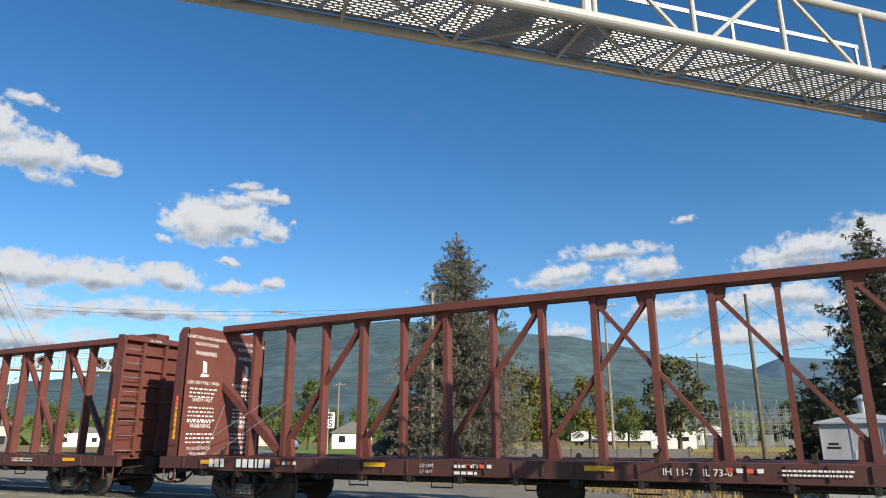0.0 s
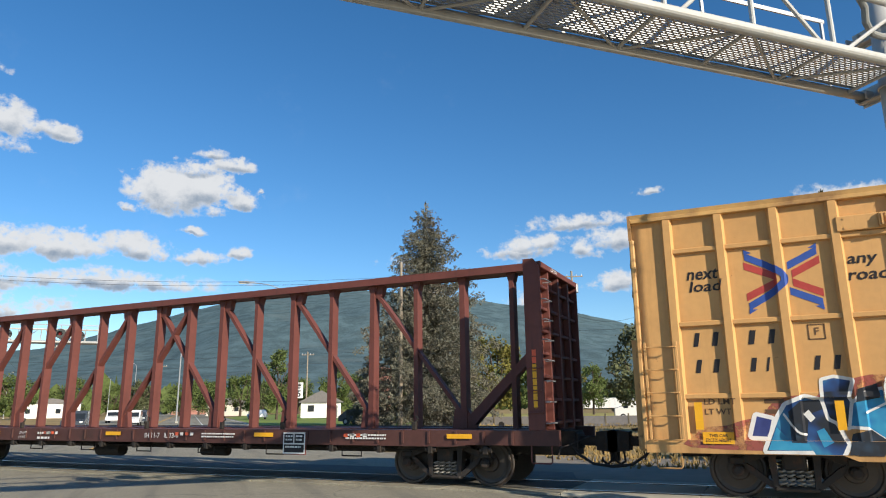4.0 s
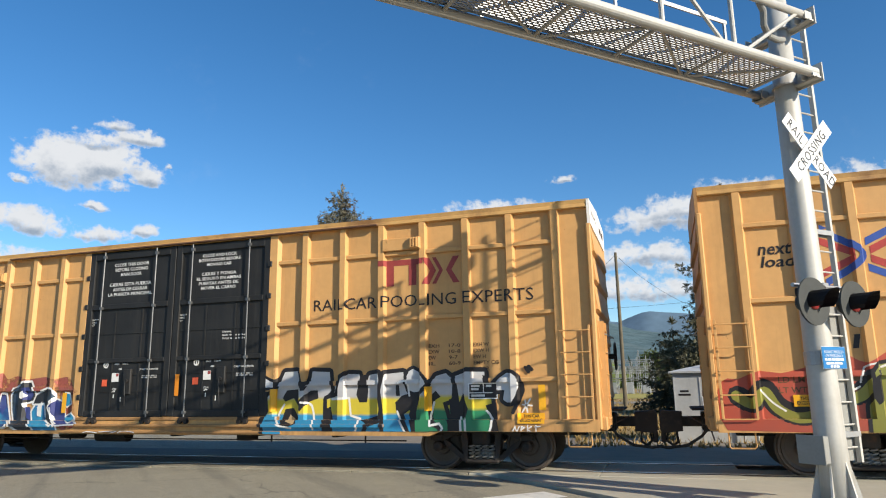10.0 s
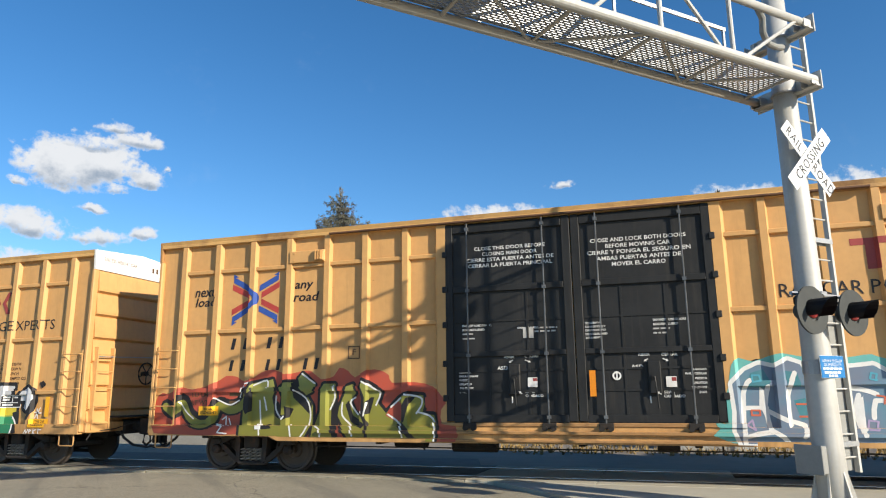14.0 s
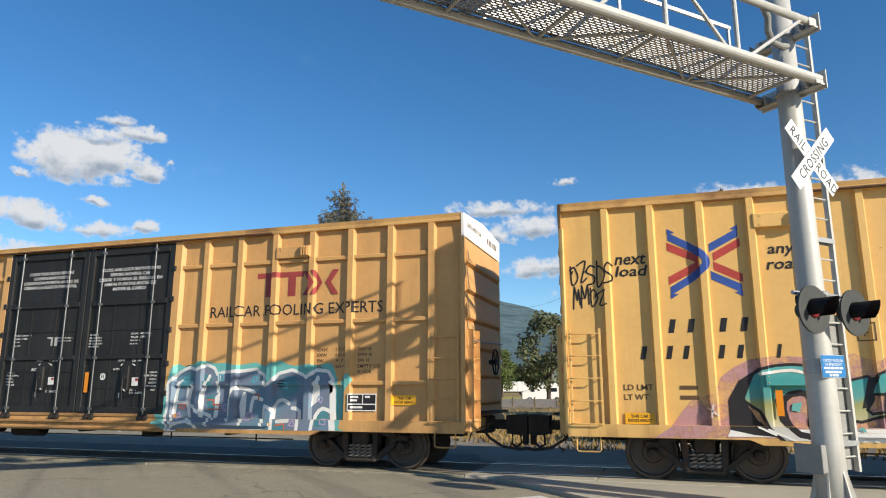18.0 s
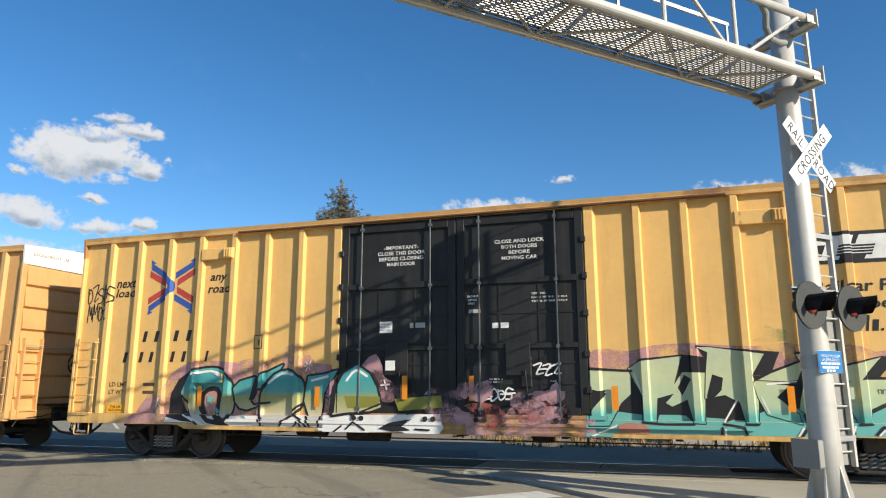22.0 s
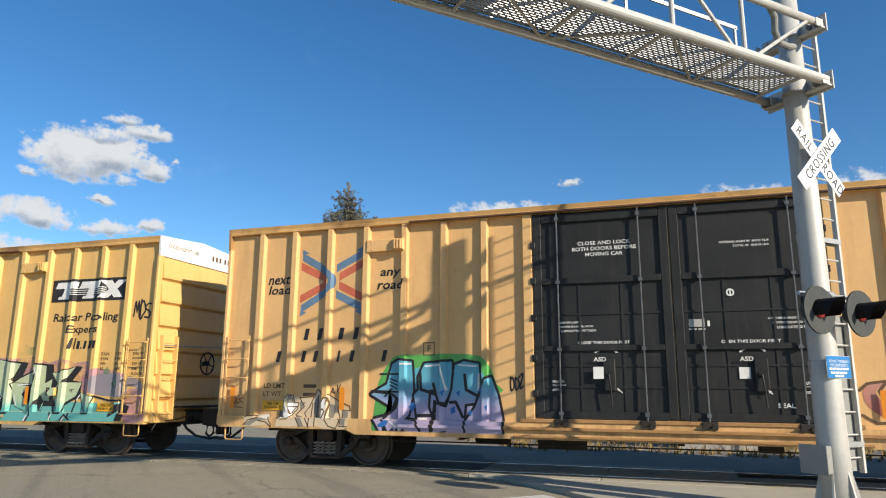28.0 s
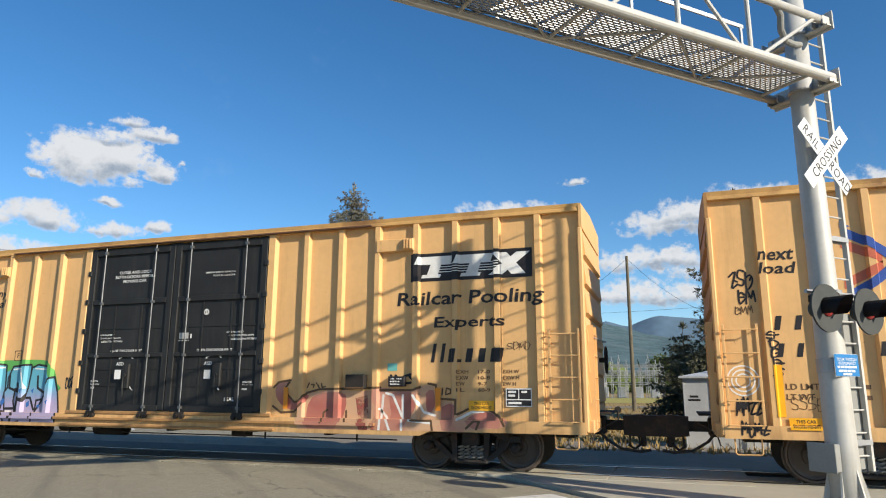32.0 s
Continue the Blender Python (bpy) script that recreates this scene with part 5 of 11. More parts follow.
patches("spray_tan_pale", ((0.0, (0.50, 0.36, 0.20)), (0.5, (0.58, 0.46, 0.30)), (1.0, (0.64, 0.56, 0.44))), 1.6)
fade("spray_sky_lilac", ((0.0, (0.46, 0.38, 0.56)), (0.36, (0.42, 0.37, 0.56)), (0.50, (0.24, 0.36, 0.55)), (0.66, (0.12, 0.42, 0.55)), (1.0, (0.10, 0.38, 0.50))), 0.7, 2.1, blotch=0.08)
surface("spray_dots", (0.03, 0.14, 0.42), 0.5, vary=0.15)
surface("star_white", (0.66, 0.58, 0.56), 0.55, vary=0.1)
fade("spray_tan", ((0.0, (0.50, 0.34, 0.16)), (1.0, (0.58, 0.42, 0.24))), 0.6, 2.0)


def left_half(car, relief, emblem, slogans, marks, numbers, red, blue, style):
    """Emblem, slogan, marks and data on the half with the emblem."""
    ex, ez, ew, eh = emblem
    arrow_cross(car, relief, ex, ez, ew, eh, red, blue)
    for text, x0, x1, z in slogans:
        say(car, relief, text, x0, x1, z, z + (0.20 if text in ("load", "road") else 0.19), "black_paint", 0.22)
    for x, w in marks:
        painted("stencil", bar(bmesh.new(), x + w * 0.28, x + w * 0.64, 2.57, 2.81, 0.2), "black_paint", car, relief, 0.006)
    for x, w in numbers:
        painted("stencil", bar(bmesh.new(), x + w * 0.28, x + w * 0.64, 2.11, 2.34, 0.2), "black_paint", car, relief, 0.006)
    for text, x, z in (("LD LMT", -8.35, 1.57), ("LT WT", -8.35, 1.40)):
        say(car, relief, text, x, x + 0.085 * len(text), z, z + 0.10, "dark_text")
    for z in (1.57, 1.40):
        painted("stencil", bar(bmesh.new(), -7.40, -7.1, z + 0.01, z + 0.08), "dark_text", car, relief, 0.006)
    frame_box = bmesh.new()
    x, z, s, t = style
    for a, b, c, d in ((x, x + s, z, z + 0.02), (x, x + s, z + t - 0.02, z + t), (x, x + 0.02, z, z + t), (x + s - 0.02, x + s, z, z + t)):
        bar(frame_box, a, b, c, d)
    painted("plate_mark", frame_box, "dark_text", car, relief, 0.006)
    say(car, relief, "F", x + s * 0.38, x + s * 0.66, z + 0.08, z + 0.20, "dark_text")


def short_bars(car, relief, x, z, k, tall):
    """A line of seven bars of letter size."""
    bm = bmesh.new()
    for dx, w, h in ((0.05, 0.07, 1.0), (0.24, 0.07, 1.0), (0.40, 0.15, 0.72), (0.62, 0.06, 0.16), (0.76, 0.13, 0.72), (1.02, 0.13, 0.72), (1.26, 0.24, 0.72)):
        bar(bm, x + dx * k, x + (dx + w) * k, z, z + h * tall, 0.15)
    painted("stencil", bm, "black_paint", car, relief, 0.006)


def warning_tag(car, relief, x, z):
    painted("height_tag", bar(bmesh.new(), x, x + 0.50, z, z + 0.19), "reflector_yellow", car, relief, 0.024, label="yellow excess height tag")
    say(car, relief, "THIS CAR", x + 0.10, x + 0.40, z + 0.105, z + 0.16, "black_paint").location.y = -0.020
    say(car, relief, "EXCESS HEIGHT", x + 0.05, x + 0.45, z + 0.03, z + 0.085, "black_paint").location.y = -0.020


def data_panel(car, relief, x, z, w=0.5, h=0.34):
    painted("data_panel", bar(bmesh.new(), x, x + w, z, z + h), "white_paint", car, relief, 0.024)
    k = w / 2
    for a, b, c, d in ((x + 0.02, x + k - 0.01, z + h * 0.42, z + h - 0.02), (x + k + 0.01, x + w - 0.02, z + h * 0.42, z + h - 0.02), (x + 0.02, x + w - 0.02, z + 0.02, z + h * 0.36)):
        painted("data_panel", bar(bmesh.new(), a, b, c, d), "black_paint", car, relief, 0.026)
    for a, b, c in ((x + 0.05, x + 0.20, z + h * 0.75), (x + 0.05, x + 0.18, z + h * 0.55), (x + k + 0.05, x + k + 0.16, z + h * 0.75), (x + 0.05, x + 0.3, z + h * 0.15)):
        painted("data_panel", bar(bmesh.new(), a, b, c, c + 0.04), "white_paint", car, relief, 0.028)


def dims(car, relief, x, z, material="dark_text"):
    for i, (a, b) in enumerate((("EXH", "17-0"), ("EXW", "10-8"), ("EW", "9-7"), ("IL", "60-9"))):
        say(car, relief, a, x, x + 0.075 * len(a), z - i * 0.115, z - i * 0.115 + 0.07, material)
        say(car, relief, b, x + 0.42, x + 0.42 + 0.06 * len(b), z - i * 0.115, z - i * 0.115 + 0.07, material)
    for i, a in enumerate(("EXH W", "EXW H", "EW H", "EMPTY CG", "FLOOR")):
        say(car, relief, a, x + 0.92, x + 0.92 + 0.062 * len(a), z - i * 0.115, z - i * 0.115 + 0.07, material)


def end_words(car):
    """The warning on the white band of the right end, seen from +x."""
    bm = letters("EXCESS HEIGHT CAR", 0.13, 0, 0.9)
    for v in bm.verts:
        v.co = Vector((9.36 + 0.06, -1.30 + v.co.x, 4.84 + v.co.z))
    tagged(part("lettering", bm, "dark_text", car), kind="stuff")
    bm = bmesh.new()
    for y in (0.35, 0.50, 0.65, 0.86, 1.0, 1.14):
        vs = [bm.verts.new((9.36 + 0.06, a, b)) for a, b in ((y, 4.80), (y + 0.07, 4.80), (y + 0.07, 4.93), (y, 4.93))]
        bm.faces.new(vs)
    tagged(part("stencil", bm, "dark_text", car), kind="stuff")


def old_logo(car, relief, x0, x1, z0, z1):
    """The faded red emblem: two stems under a bar and double chevrons."""
    w, h = x1 - x0, z1 - z0
    t = h * 0.22
    for k, pts in enumerate((((0, 1), (0.62, 1), (0.62, 1 - t / h), (0, 1 - t / h)), ((0.12, 0), (0.22, 0), (0.22, 1 - t / h), (0.12, 1 - t / h)), ((0.42, 0), (0.52, 0), (0.52, 1 - t / h), (0.42, 1 - t / h)),
                ((0.61, 0), (0.69, 0), (0.78, 0.5), (0.70, 0.5)), ((0.70, 0.5), (0.78, 0.5), (0.69, 1), (0.61, 1)), ((0.73, 0), (0.78, 0), (0.87, 0.5), (0.82, 0.5)), ((0.82, 0.5), (0.87, 0.5), (0.78, 1), (0.73, 1)),
                ((0.91, 0.5), (1.0, 0), (1.08, 0), (0.98, 0.5)), ((0.91, 0.5), (0.98, 0.5), (1.08, 1), (1.0, 1)))):
        painted("emblem", poly(bmesh.new(), [(x0 + a * w, z0 + b * h) for a, b in pts]), "dull_red", car, relief, 0.004 + 0.0015 * k)


def new_logo(car, relief, x0, x1, z0, z1):
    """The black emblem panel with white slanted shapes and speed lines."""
    w, h = x1 - x0, z1 - z0
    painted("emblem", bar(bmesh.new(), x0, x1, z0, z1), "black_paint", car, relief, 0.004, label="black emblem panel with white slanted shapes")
    for k, u in enumerate((0.04, 0.37, 0.68)):
        a, b = x0 + u * w, x0 + (u + 0.30) * w
        if k < 2:
            shapes = (((0.0, 0.60), (1.0, 0.60), (1.08, 0.88), (0.1, 0.88)), ((0.30, 0.14), (0.62, 0.14), (0.74, 0.60), (0.44, 0.60)), ((0.16, 0.12), (0.70, 0.12), (0.74, 0.24), (0.20, 0.24)))
        else:
            shapes = (((-0.1, 0.12), (0.28, 0.12), (1.02, 0.88), (0.66, 0.88)), ((0.02, 0.88), (0.40, 0.88), (0.90, 0.12), (0.52, 0.12)))
        for j, pts in enumerate(shapes):
            painted("emblem", poly(bmesh.new(), [(a + p * (b - a), z0 + q * h) for p, q in pts]), "white_paint", car, relief, 0.007 + 0.001 * j)
    for i in range(4):
        z = z0 + h * (0.30 + 0.09 * i)
        painted("emblem", bar(bmesh.new(), x0 + 0.24 * w, x0 + 0.74 * w, z, z + h * 0.030), "white_paint", car, relief, 0.0115)


def over_gear(x0, x1, z):
    """How far out a mark on a door lies: before the panel or before the lock gear."""
    return -1.566 if z < 2.12 and any(x0 < c + 0.12 and x1 > c - 0.12 for c in (-1.155, 1.355)) else -1.5035


def note(car, text, x0, x1, z, cap):
    """One short line of white writing on a door."""
    say(car, (), text, x0, x1, z, z + cap, y=over_gear(x0, x1, z), bold=0.02)


def small_print(car, x0, x1, z0, z1, n, seed):
    """Small unreadable lines on a door as bars."""
    rnd = random.Random(seed)
    bm = bmesh.new()
    step = (z0 - z1) / max(1, n - 1)
    for i in range(n):
        x = x0
        while x < x1 - 0.02:
            w = min(rnd.uniform(0.04, 0.12), x1 - x)
            bar(bm, x, x + w, z0 - i * step - 0.012, z0 - i * step + 0.016)
            x += w + 0.025
    flat("stencil", bm, "stencil_grey", car, over_gear(x0, x1, z1) - 0.003)


def slip(car, name, material, x0, x1, z0, z1):
    """A flat placard, sticker or plate on a door."""
    y = over_gear(x0, x1, z0)
    if material == "black_door":
        part(name, box(x0, x1, y - 0.012, y + 0.03, z0, z1, 0.004), material, car)
    else:
        lift = 0.052 if name == "reflector" else 0.0135 if name == "placard" else 0.002
        small = 0.002 if material == "dull_red" else 0.0
        flat(name, bar(bmesh.new(), x0, x1, z0, z1), material, car, y - lift - small)


def ring_mark(car, x, z, r):
    bm = bmesh.new()
    for i in range(16):
        a0, a1 = i * math.tau / 16, (i + 1) * math.tau / 16
        poly(bm, [(x + q * math.cos(a), z + q * math.sin(a)) for q, a in ((r * 0.62, a0), (r, a0), (r, a1), (r * 0.62, a1))])
    bar(bm, x - r * 0.18, x + r * 0.18, z - r * 0.6, z + r * 0.6)
    flat("door_mark", bm, "white_paint", car, over_gear(x - r, x + r, z) - 0.0125)


def small_arrow(car, x0, z0, x1, z1):
    a, b = Vector((x0, z0)), Vector((x1, z1))
    d = (b - a).normalized()
    n = Vector((-d.y, d.x))
    m = b - d * 0.05
    pts = [a - n * 0.008, m - n * 0.008, m - n * 0.026, b, m + n * 0.026, m + n * 0.008, a + n * 0.008]
    flat("door_mark", poly(bmesh.new(), [(p.x, p.y) for p in pts]), "white_paint", car, over_gear(min(x0, x1), max(x0, x1), z0) - 0.0125)


def side_box(car, relief, x0, x1, z0, z1, material, label, out=-1.60):
    """A small housing bolted to the side wall."""
    bm = box(x0, x1, out, -1.45, z0, z1, 0.012)
    for x in (x0 + 0.04, x1 - 0.04):
        tube(bm, (x, out - 0.012, z0 + 0.04), (x, out, z0 + 0.04), 0.012, 6)
        tube(bm, (x, out - 0.012, z1 - 0.04), (x, out, z1 - 0.04), 0.012, 6)
    part("side_box", bm, material, car, label)
    relief.append((x0, x1, z0, z1, out))


BLACK, WHITE = "black_paint", "white_paint"
EMB = (-6.90, 3.66, 1.24, 1.06)
SLOGAN = (("next", -8.45, -7.93, 3.76), ("load", -8.42, -7.90, 3.54), ("any", -5.93, -5.50, 3.76), ("road", -5.93, -5.36, 3.54))
DOOR_ES = (("CLOSE THIS DOOR", "BEFORE CLOSING", "MAIN DOOR", "", "CIERRE ESTA PUERTA", "ANTES DE CERRAR", "LA PUERTA PRINCIPAL"),
           ("CLOSE AND LOCK", "BOTH DOORS BEFORE", "MOVING CAR", "", "CIERRE Y PONGA", "EL SEGURO EN AMBAS", "PUERTAS ANTES DE", "MOVER EL CARRO"))
DOOR_ES2 = (("CLOSE THIS DOOR BEFORE", "CLOSING MAIN DOOR", "CIERRE ESTA PUERTA ANTES DE", "CERRAR LA PUERTA PRINCIPAL"),
            ("CLOSE AND LOCK BOTH DOORS", "BEFORE MOVING CAR", "CIERRE Y PONGA EL SEGURO EN", "AMBAS PUERTAS ANTES DE", "MOVER EL CARRO"))


def doors_first():
    car = CARS[0][0]
    door_say(car, DOOR_ES[1], 1.147, 4.66, 0.107, 0.071, 0.065)
    door_say(car, DOOR_ES[0], -1.301, 4.618, 0.118, 0.078, 0.067)
    ring_mark(car, 0.689, 2.222, 0.074)
    note(car, "OPEN", 0.908, 1.045, 2.275, 0.042)
    note(car, "ABRIR", 0.922, 1.068, 2.221, 0.037)
    note(car, "CLOSE", 1.172, 1.316, 2.278, 0.042)
    note(car, "CERRAR", 1.141, 1.325, 2.225, 0.037)
    note(car, "ASD", 1.051, 1.148, 2.109, 0.042)
    slip(car, "placard", "white_paint", 0.883, 1.084, 1.838, 2.035)
    slip(car, "placard", "dull_red", 1, 1.077, 1.958, 2.024)
    slip(car, "placard", "placard_orange", 0.61, 0.76, 1.741, 1.891)
    note(car, "SEAL", 0.901, 1.037, 1.656, 0.037)
    small_arrow(car, 0.914, 1.61, 1.021, 1.637)
    slip(car, "tag", "white_paint", 0.947, 0.97, 1.473, 1.555)
    slip(car, "tag", "white_paint", 1.211, 1.232, 1.39, 1.499)
    note(car, "OPENING", 1.316, 1.543, 2.851, 0.038)
    note(car, "MAIN  W  8-0  H 12-4", 1.314, 1.902, 2.776, 0.038)
    note(car, "TOTAL W 16-0  H 12-4", 1.313, 1.899, 2.705, 0.038)
    note(car, "DO NOT LUBE DOORS", 1.607, 2.157, 2.09, 0.037)
    small_print(car, 1.717, 2.135, 2.001, 1.92, 3, 3)
    note(car, "SECURITY", 0.103, 0.351, 3.278, 0.034)
    note(car, "DEVICE", 0.103, 0.299, 3.214, 0.034)
    note(car, "ONLY", 0.102, 0.247, 3.15, 0.034)
    ring_mark(car, -1.811, 2.222, 0.074)
    note(car, "OPEN", -1.592, -1.455, 2.275, 0.042)
    note(car, "ABRIR", -1.578, -1.432, 2.221, 0.037)
    note(car, "CLOSE", -1.328, -1.184, 2.278, 0.042)
    note(car, "CERRAR", -1.359, -1.175, 2.225, 0.037)
    note(car, "ASD", -1.449, -1.352, 2.109, 0.042)
    slip(car, "placard", "white_paint", -1.617, -1.416, 1.838, 2.035)
    slip(car, "placard", "dull_red", -1.5, -1.423, 1.958, 2.024)
    slip(car, "placard", "placard_orange", -1.89, -1.74, 1.741, 1.891)
    note(car, "SEAL", -1.599, -1.463, 1.656, 0.037)
    small_arrow(car, -1.586, 1.61, -1.479, 1.637)
    slip(car, "tag", "white_paint", -1.553, -1.53, 1.473, 1.555)
    slip(car, "tag", "white_paint", -1.289, -1.268, 1.39, 1.499)
    note(car, "DO NOT LUBE DOORS", -0.893, -0.343, 2.09, 0.037)
    small_print(car, -0.783, -0.365, 2.001, 1.92, 3, 3)
    note(car, "SECURITY", -2.397, -2.149, 3.278, 0.034)
    note(car, "DEVICE", -2.397, -2.201, 3.214, 0.034)
    note(car, "ONLY", -2.398, -2.253, 3.15, 0.034)
    slip(car, "reflector", "reflector_orange", 0.18, 0.286, 1.504, 1.968)

def doors_second():
    car = CARS[1][0]
    door_say(car, DOOR_ES2[0], -1.192, 4.419, 0.113, 0.074, 0.064)
    door_say(car, DOOR_ES2[1], 1.217, 4.409, 0.116, 0.076, 0.068)
    note(car, "OPEN", -1.339, -1.152, 2.291, 0.05)
    note(car, "ABRIR", -1.357, -1.152, 2.231, 0.049)
    note(car, "CLOSE", -0.954, -0.741, 2.29, 0.055)
    note(car, "CERRAR", -0.955, -0.685, 2.232, 0.049)
    note(car, "ASD", -1.488, -1.288, 2.012, 0.077)
    small_arrow(car, -1.182, 2.192, -1.264, 2.144)
    small_arrow(car, -0.95, 2.192, -0.836, 2.145)
    slip(car, "placard", "white_paint", -0.909, -0.729, 1.692, 1.866)
    slip(car, "placard", "dull_red", -0.812, -0.733, 1.799, 1.854)
    note(car, "SEAL", -0.964, -0.787, 1.586, 0.048)
    note(car, "CANDADO", -0.965, -0.63, 1.511, 0.048)
    small_arrow(car, -1.01, 1.573, -1.078, 1.616)
    slip(car, "tag", "white_paint", -1.212, -1.19, 1.403, 1.521)
    note(car, "LIBERAR", -2.236, -1.999, 1.963, 0.039)
    note(car, "PARA CERRAR", -2.236, -1.864, 1.888, 0.039)
    note(car, "PUERTA", -2.235, -2.032, 1.814, 0.039)
    note(car, "UNLATCH", -2.235, -1.998, 1.74, 0.039)
    note(car, "TO CLOSE", -2.234, -1.964, 1.666, 0.039)
    note(car, "DOOR", -2.234, -2.099, 1.593, 0.038)
    note(car, "DO NOT LUBE DOORS", -2.162, -1.584, 2.85, 0.04)
    note(car, "ROLLERS LUBED", -2.162, -1.719, 2.77, 0.04)
    small_print(car, -2.161, -1.905, 2.71, 2.62, 2, 5)
    note(car, "OPENING MAIN", -1.088, -0.693, 2.779, 0.033)
    small_print(car, -0.751, -0.323, 2.783, 2.717, 2, 9)
    slip(car, "sticker", "stencil_grey", -0.971, -0.771, 2.602, 2.802)
    note(car, "SECURITY", 0.199, 0.463, 2.815, 0.038)
    note(car, "DEVICE ONLY", 0.197, 0.558, 2.747, 0.038)
    note(car, "DISPOSITIVO", 0.195, 0.556, 2.68, 0.038)
    note(car, "DE SEGURIDAD", 0.193, 0.586, 2.613, 0.038)
    note(car, "SOLAMENTE", 0.191, 0.486, 2.546, 0.038)
    note(car, "DO NOT LUBE DOORS", 1.394, 1.955, 2.823, 0.042)
    note(car, "ROLLERS LUBED", 1.391, 1.82, 2.747, 0.042)
    small_print(car, 1.386, 1.671, 2.687, 2.609, 2, 6)
    note(car, "OPEN", 1.106, 1.299, 2.273, 0.052)
    note(car, "ABRIR", 1.093, 1.296, 2.213, 0.047)
    note(car, "CLOSE", 1.496, 1.701, 2.262, 0.052)
    note(car, "CERRAR", 1.493, 1.764, 2.203, 0.046)
    note(car, "ASD", 0.962, 1.172, 1.983, 0.078)
    small_arrow(car, 1.262, 2.16, 1.181, 2.115)
    small_arrow(car, 1.51, 2.159, 1.61, 2.11)
    ring_mark(car, 0.707, 1.871, 0.079)
    slip(car, "placard", "white_paint", 1.54, 1.717, 1.662, 1.847)
    slip(car, "placard", "dull_red", 1.636, 1.713, 1.768, 1.83)
    note(car, "SEAL", 1.49, 1.672, 1.554, 0.05)
    note(car, "CANDADO", 1.486, 1.839, 1.483, 0.05)
    small_arrow(car, 1.447, 1.539, 1.368, 1.59)
    slip(car, "tag", "white_paint", 1.251, 1.271, 1.389, 1.511)
    note(car, "LIBERAR", 2.002, 2.225, 1.945, 0.04)
    note(car, "PARA CERRAR", 1.869, 2.22, 1.868, 0.04)
    note(car, "PUERTA", 2.025, 2.215, 1.787, 0.04)
    note(car, "UNLATCH", 1.988, 2.21, 1.71, 0.04)
    note(car, "TO CLOSE", 1.952, 2.205, 1.632, 0.04)
    note(car, "DOOR", 2.074, 2.2, 1.553, 0.04)
    slip(car, "reflector", "reflector_orange", 0.227, 0.336, 1.513, 1.974)

def doors_third():
    car = CARS[2][0]
    door_say(car, ("-IMPORTANT-", "CLOSE THIS DOOR", "BEFORE CLOSING", "MAIN DOOR"), -1.186, 4.41, 0.115, 0.076, 0.069)
    door_say(car, ("CLOSE AND LOCK", "BOTH DOORS", "BEFORE", "MOVING CAR"), 1.272, 4.394, 0.111, 0.073, 0.07)
    note(car, "SECURITY", 0.219, 0.475, 3.277, 0.041)
    note(car, "DEVICE", 0.23, 0.415, 3.207, 0.041)
    note(car, "ONLY", 0.23, 0.379, 3.137, 0.041)
    slip(car, "sticker", "stencil_grey", 0.247, 0.483, 2.958, 3.041)
    slip(car, "sticker", "white_paint", -1.65, -1.357, 2.627, 2.854)
    small_print(car, -1.616, -1.41, 2.8, 2.681, 3, 2)
    slip(car, "sticker", "stencil_grey", -0.979, -0.654, 2.715, 2.817)
    slip(car, "sticker", "white_paint", 0.715, 1.037, 2.665, 2.769)
    note(car, "OPENING", 1.491, 1.755, 3.288, 0.04)
    note(car, "MAIN  W  8-0   H 12-4", 1.489, 2.168, 3.215, 0.039)
    note(car, "TOTAL W 16-0  H 12-4", 1.487, 2.165, 3.142, 0.039)
    slip(car, "latch_plate", "black_door", -1.481, -1, 1.785, 2.429)
    note(car, "OPEN", -1.454, -1.289, 2.335, 0.047)
    note(car, "CLOSE", -1.201, -1.031, 2.342, 0.047)
    note(car, "ASD", -1.301, -1.175, 2.268, 0.047)
    ring_mark(car, -1.381, 2.158, 0.076)
    slip(car, "placard", "white_paint", -1.462, -1.257, 1.879, 2.072)
    small_print(car, -1.443, -1.285, 2.042, 1.926, 3, 180)
    slip(car, "latch_plate", "black_door", 0.985, 1.444, 1.772, 2.381)
    note(car, "OPEN", 1.007, 1.155, 2.292, 0.044)
    note(car, "CLOSE", 1.234, 1.436, 2.299, 0.044)
    note(car, "ASD", 1.142, 1.255, 2.229, 0.044)
    ring_mark(car, 1.066, 2.125, 0.068)
    slip(car, "placard", "white_paint", 0.99, 1.167, 1.861, 2.043)
    small_print(car, 1.007, 1.148, 2.016, 1.906, 3, 588)
    slip(car, "reflector", "reflector_orange", -1.093, -0.977, 1.32, 1.774)
    slip(car, "reflector", "reflector_orange", 0.253, 0.348, 1.305, 1.767)
    small_print(car, 0.641, 0.898, 1.7, 1.645, 2, 7)
    note(car, "CAR", 1.787, 1.922, 1.645, 0.037)

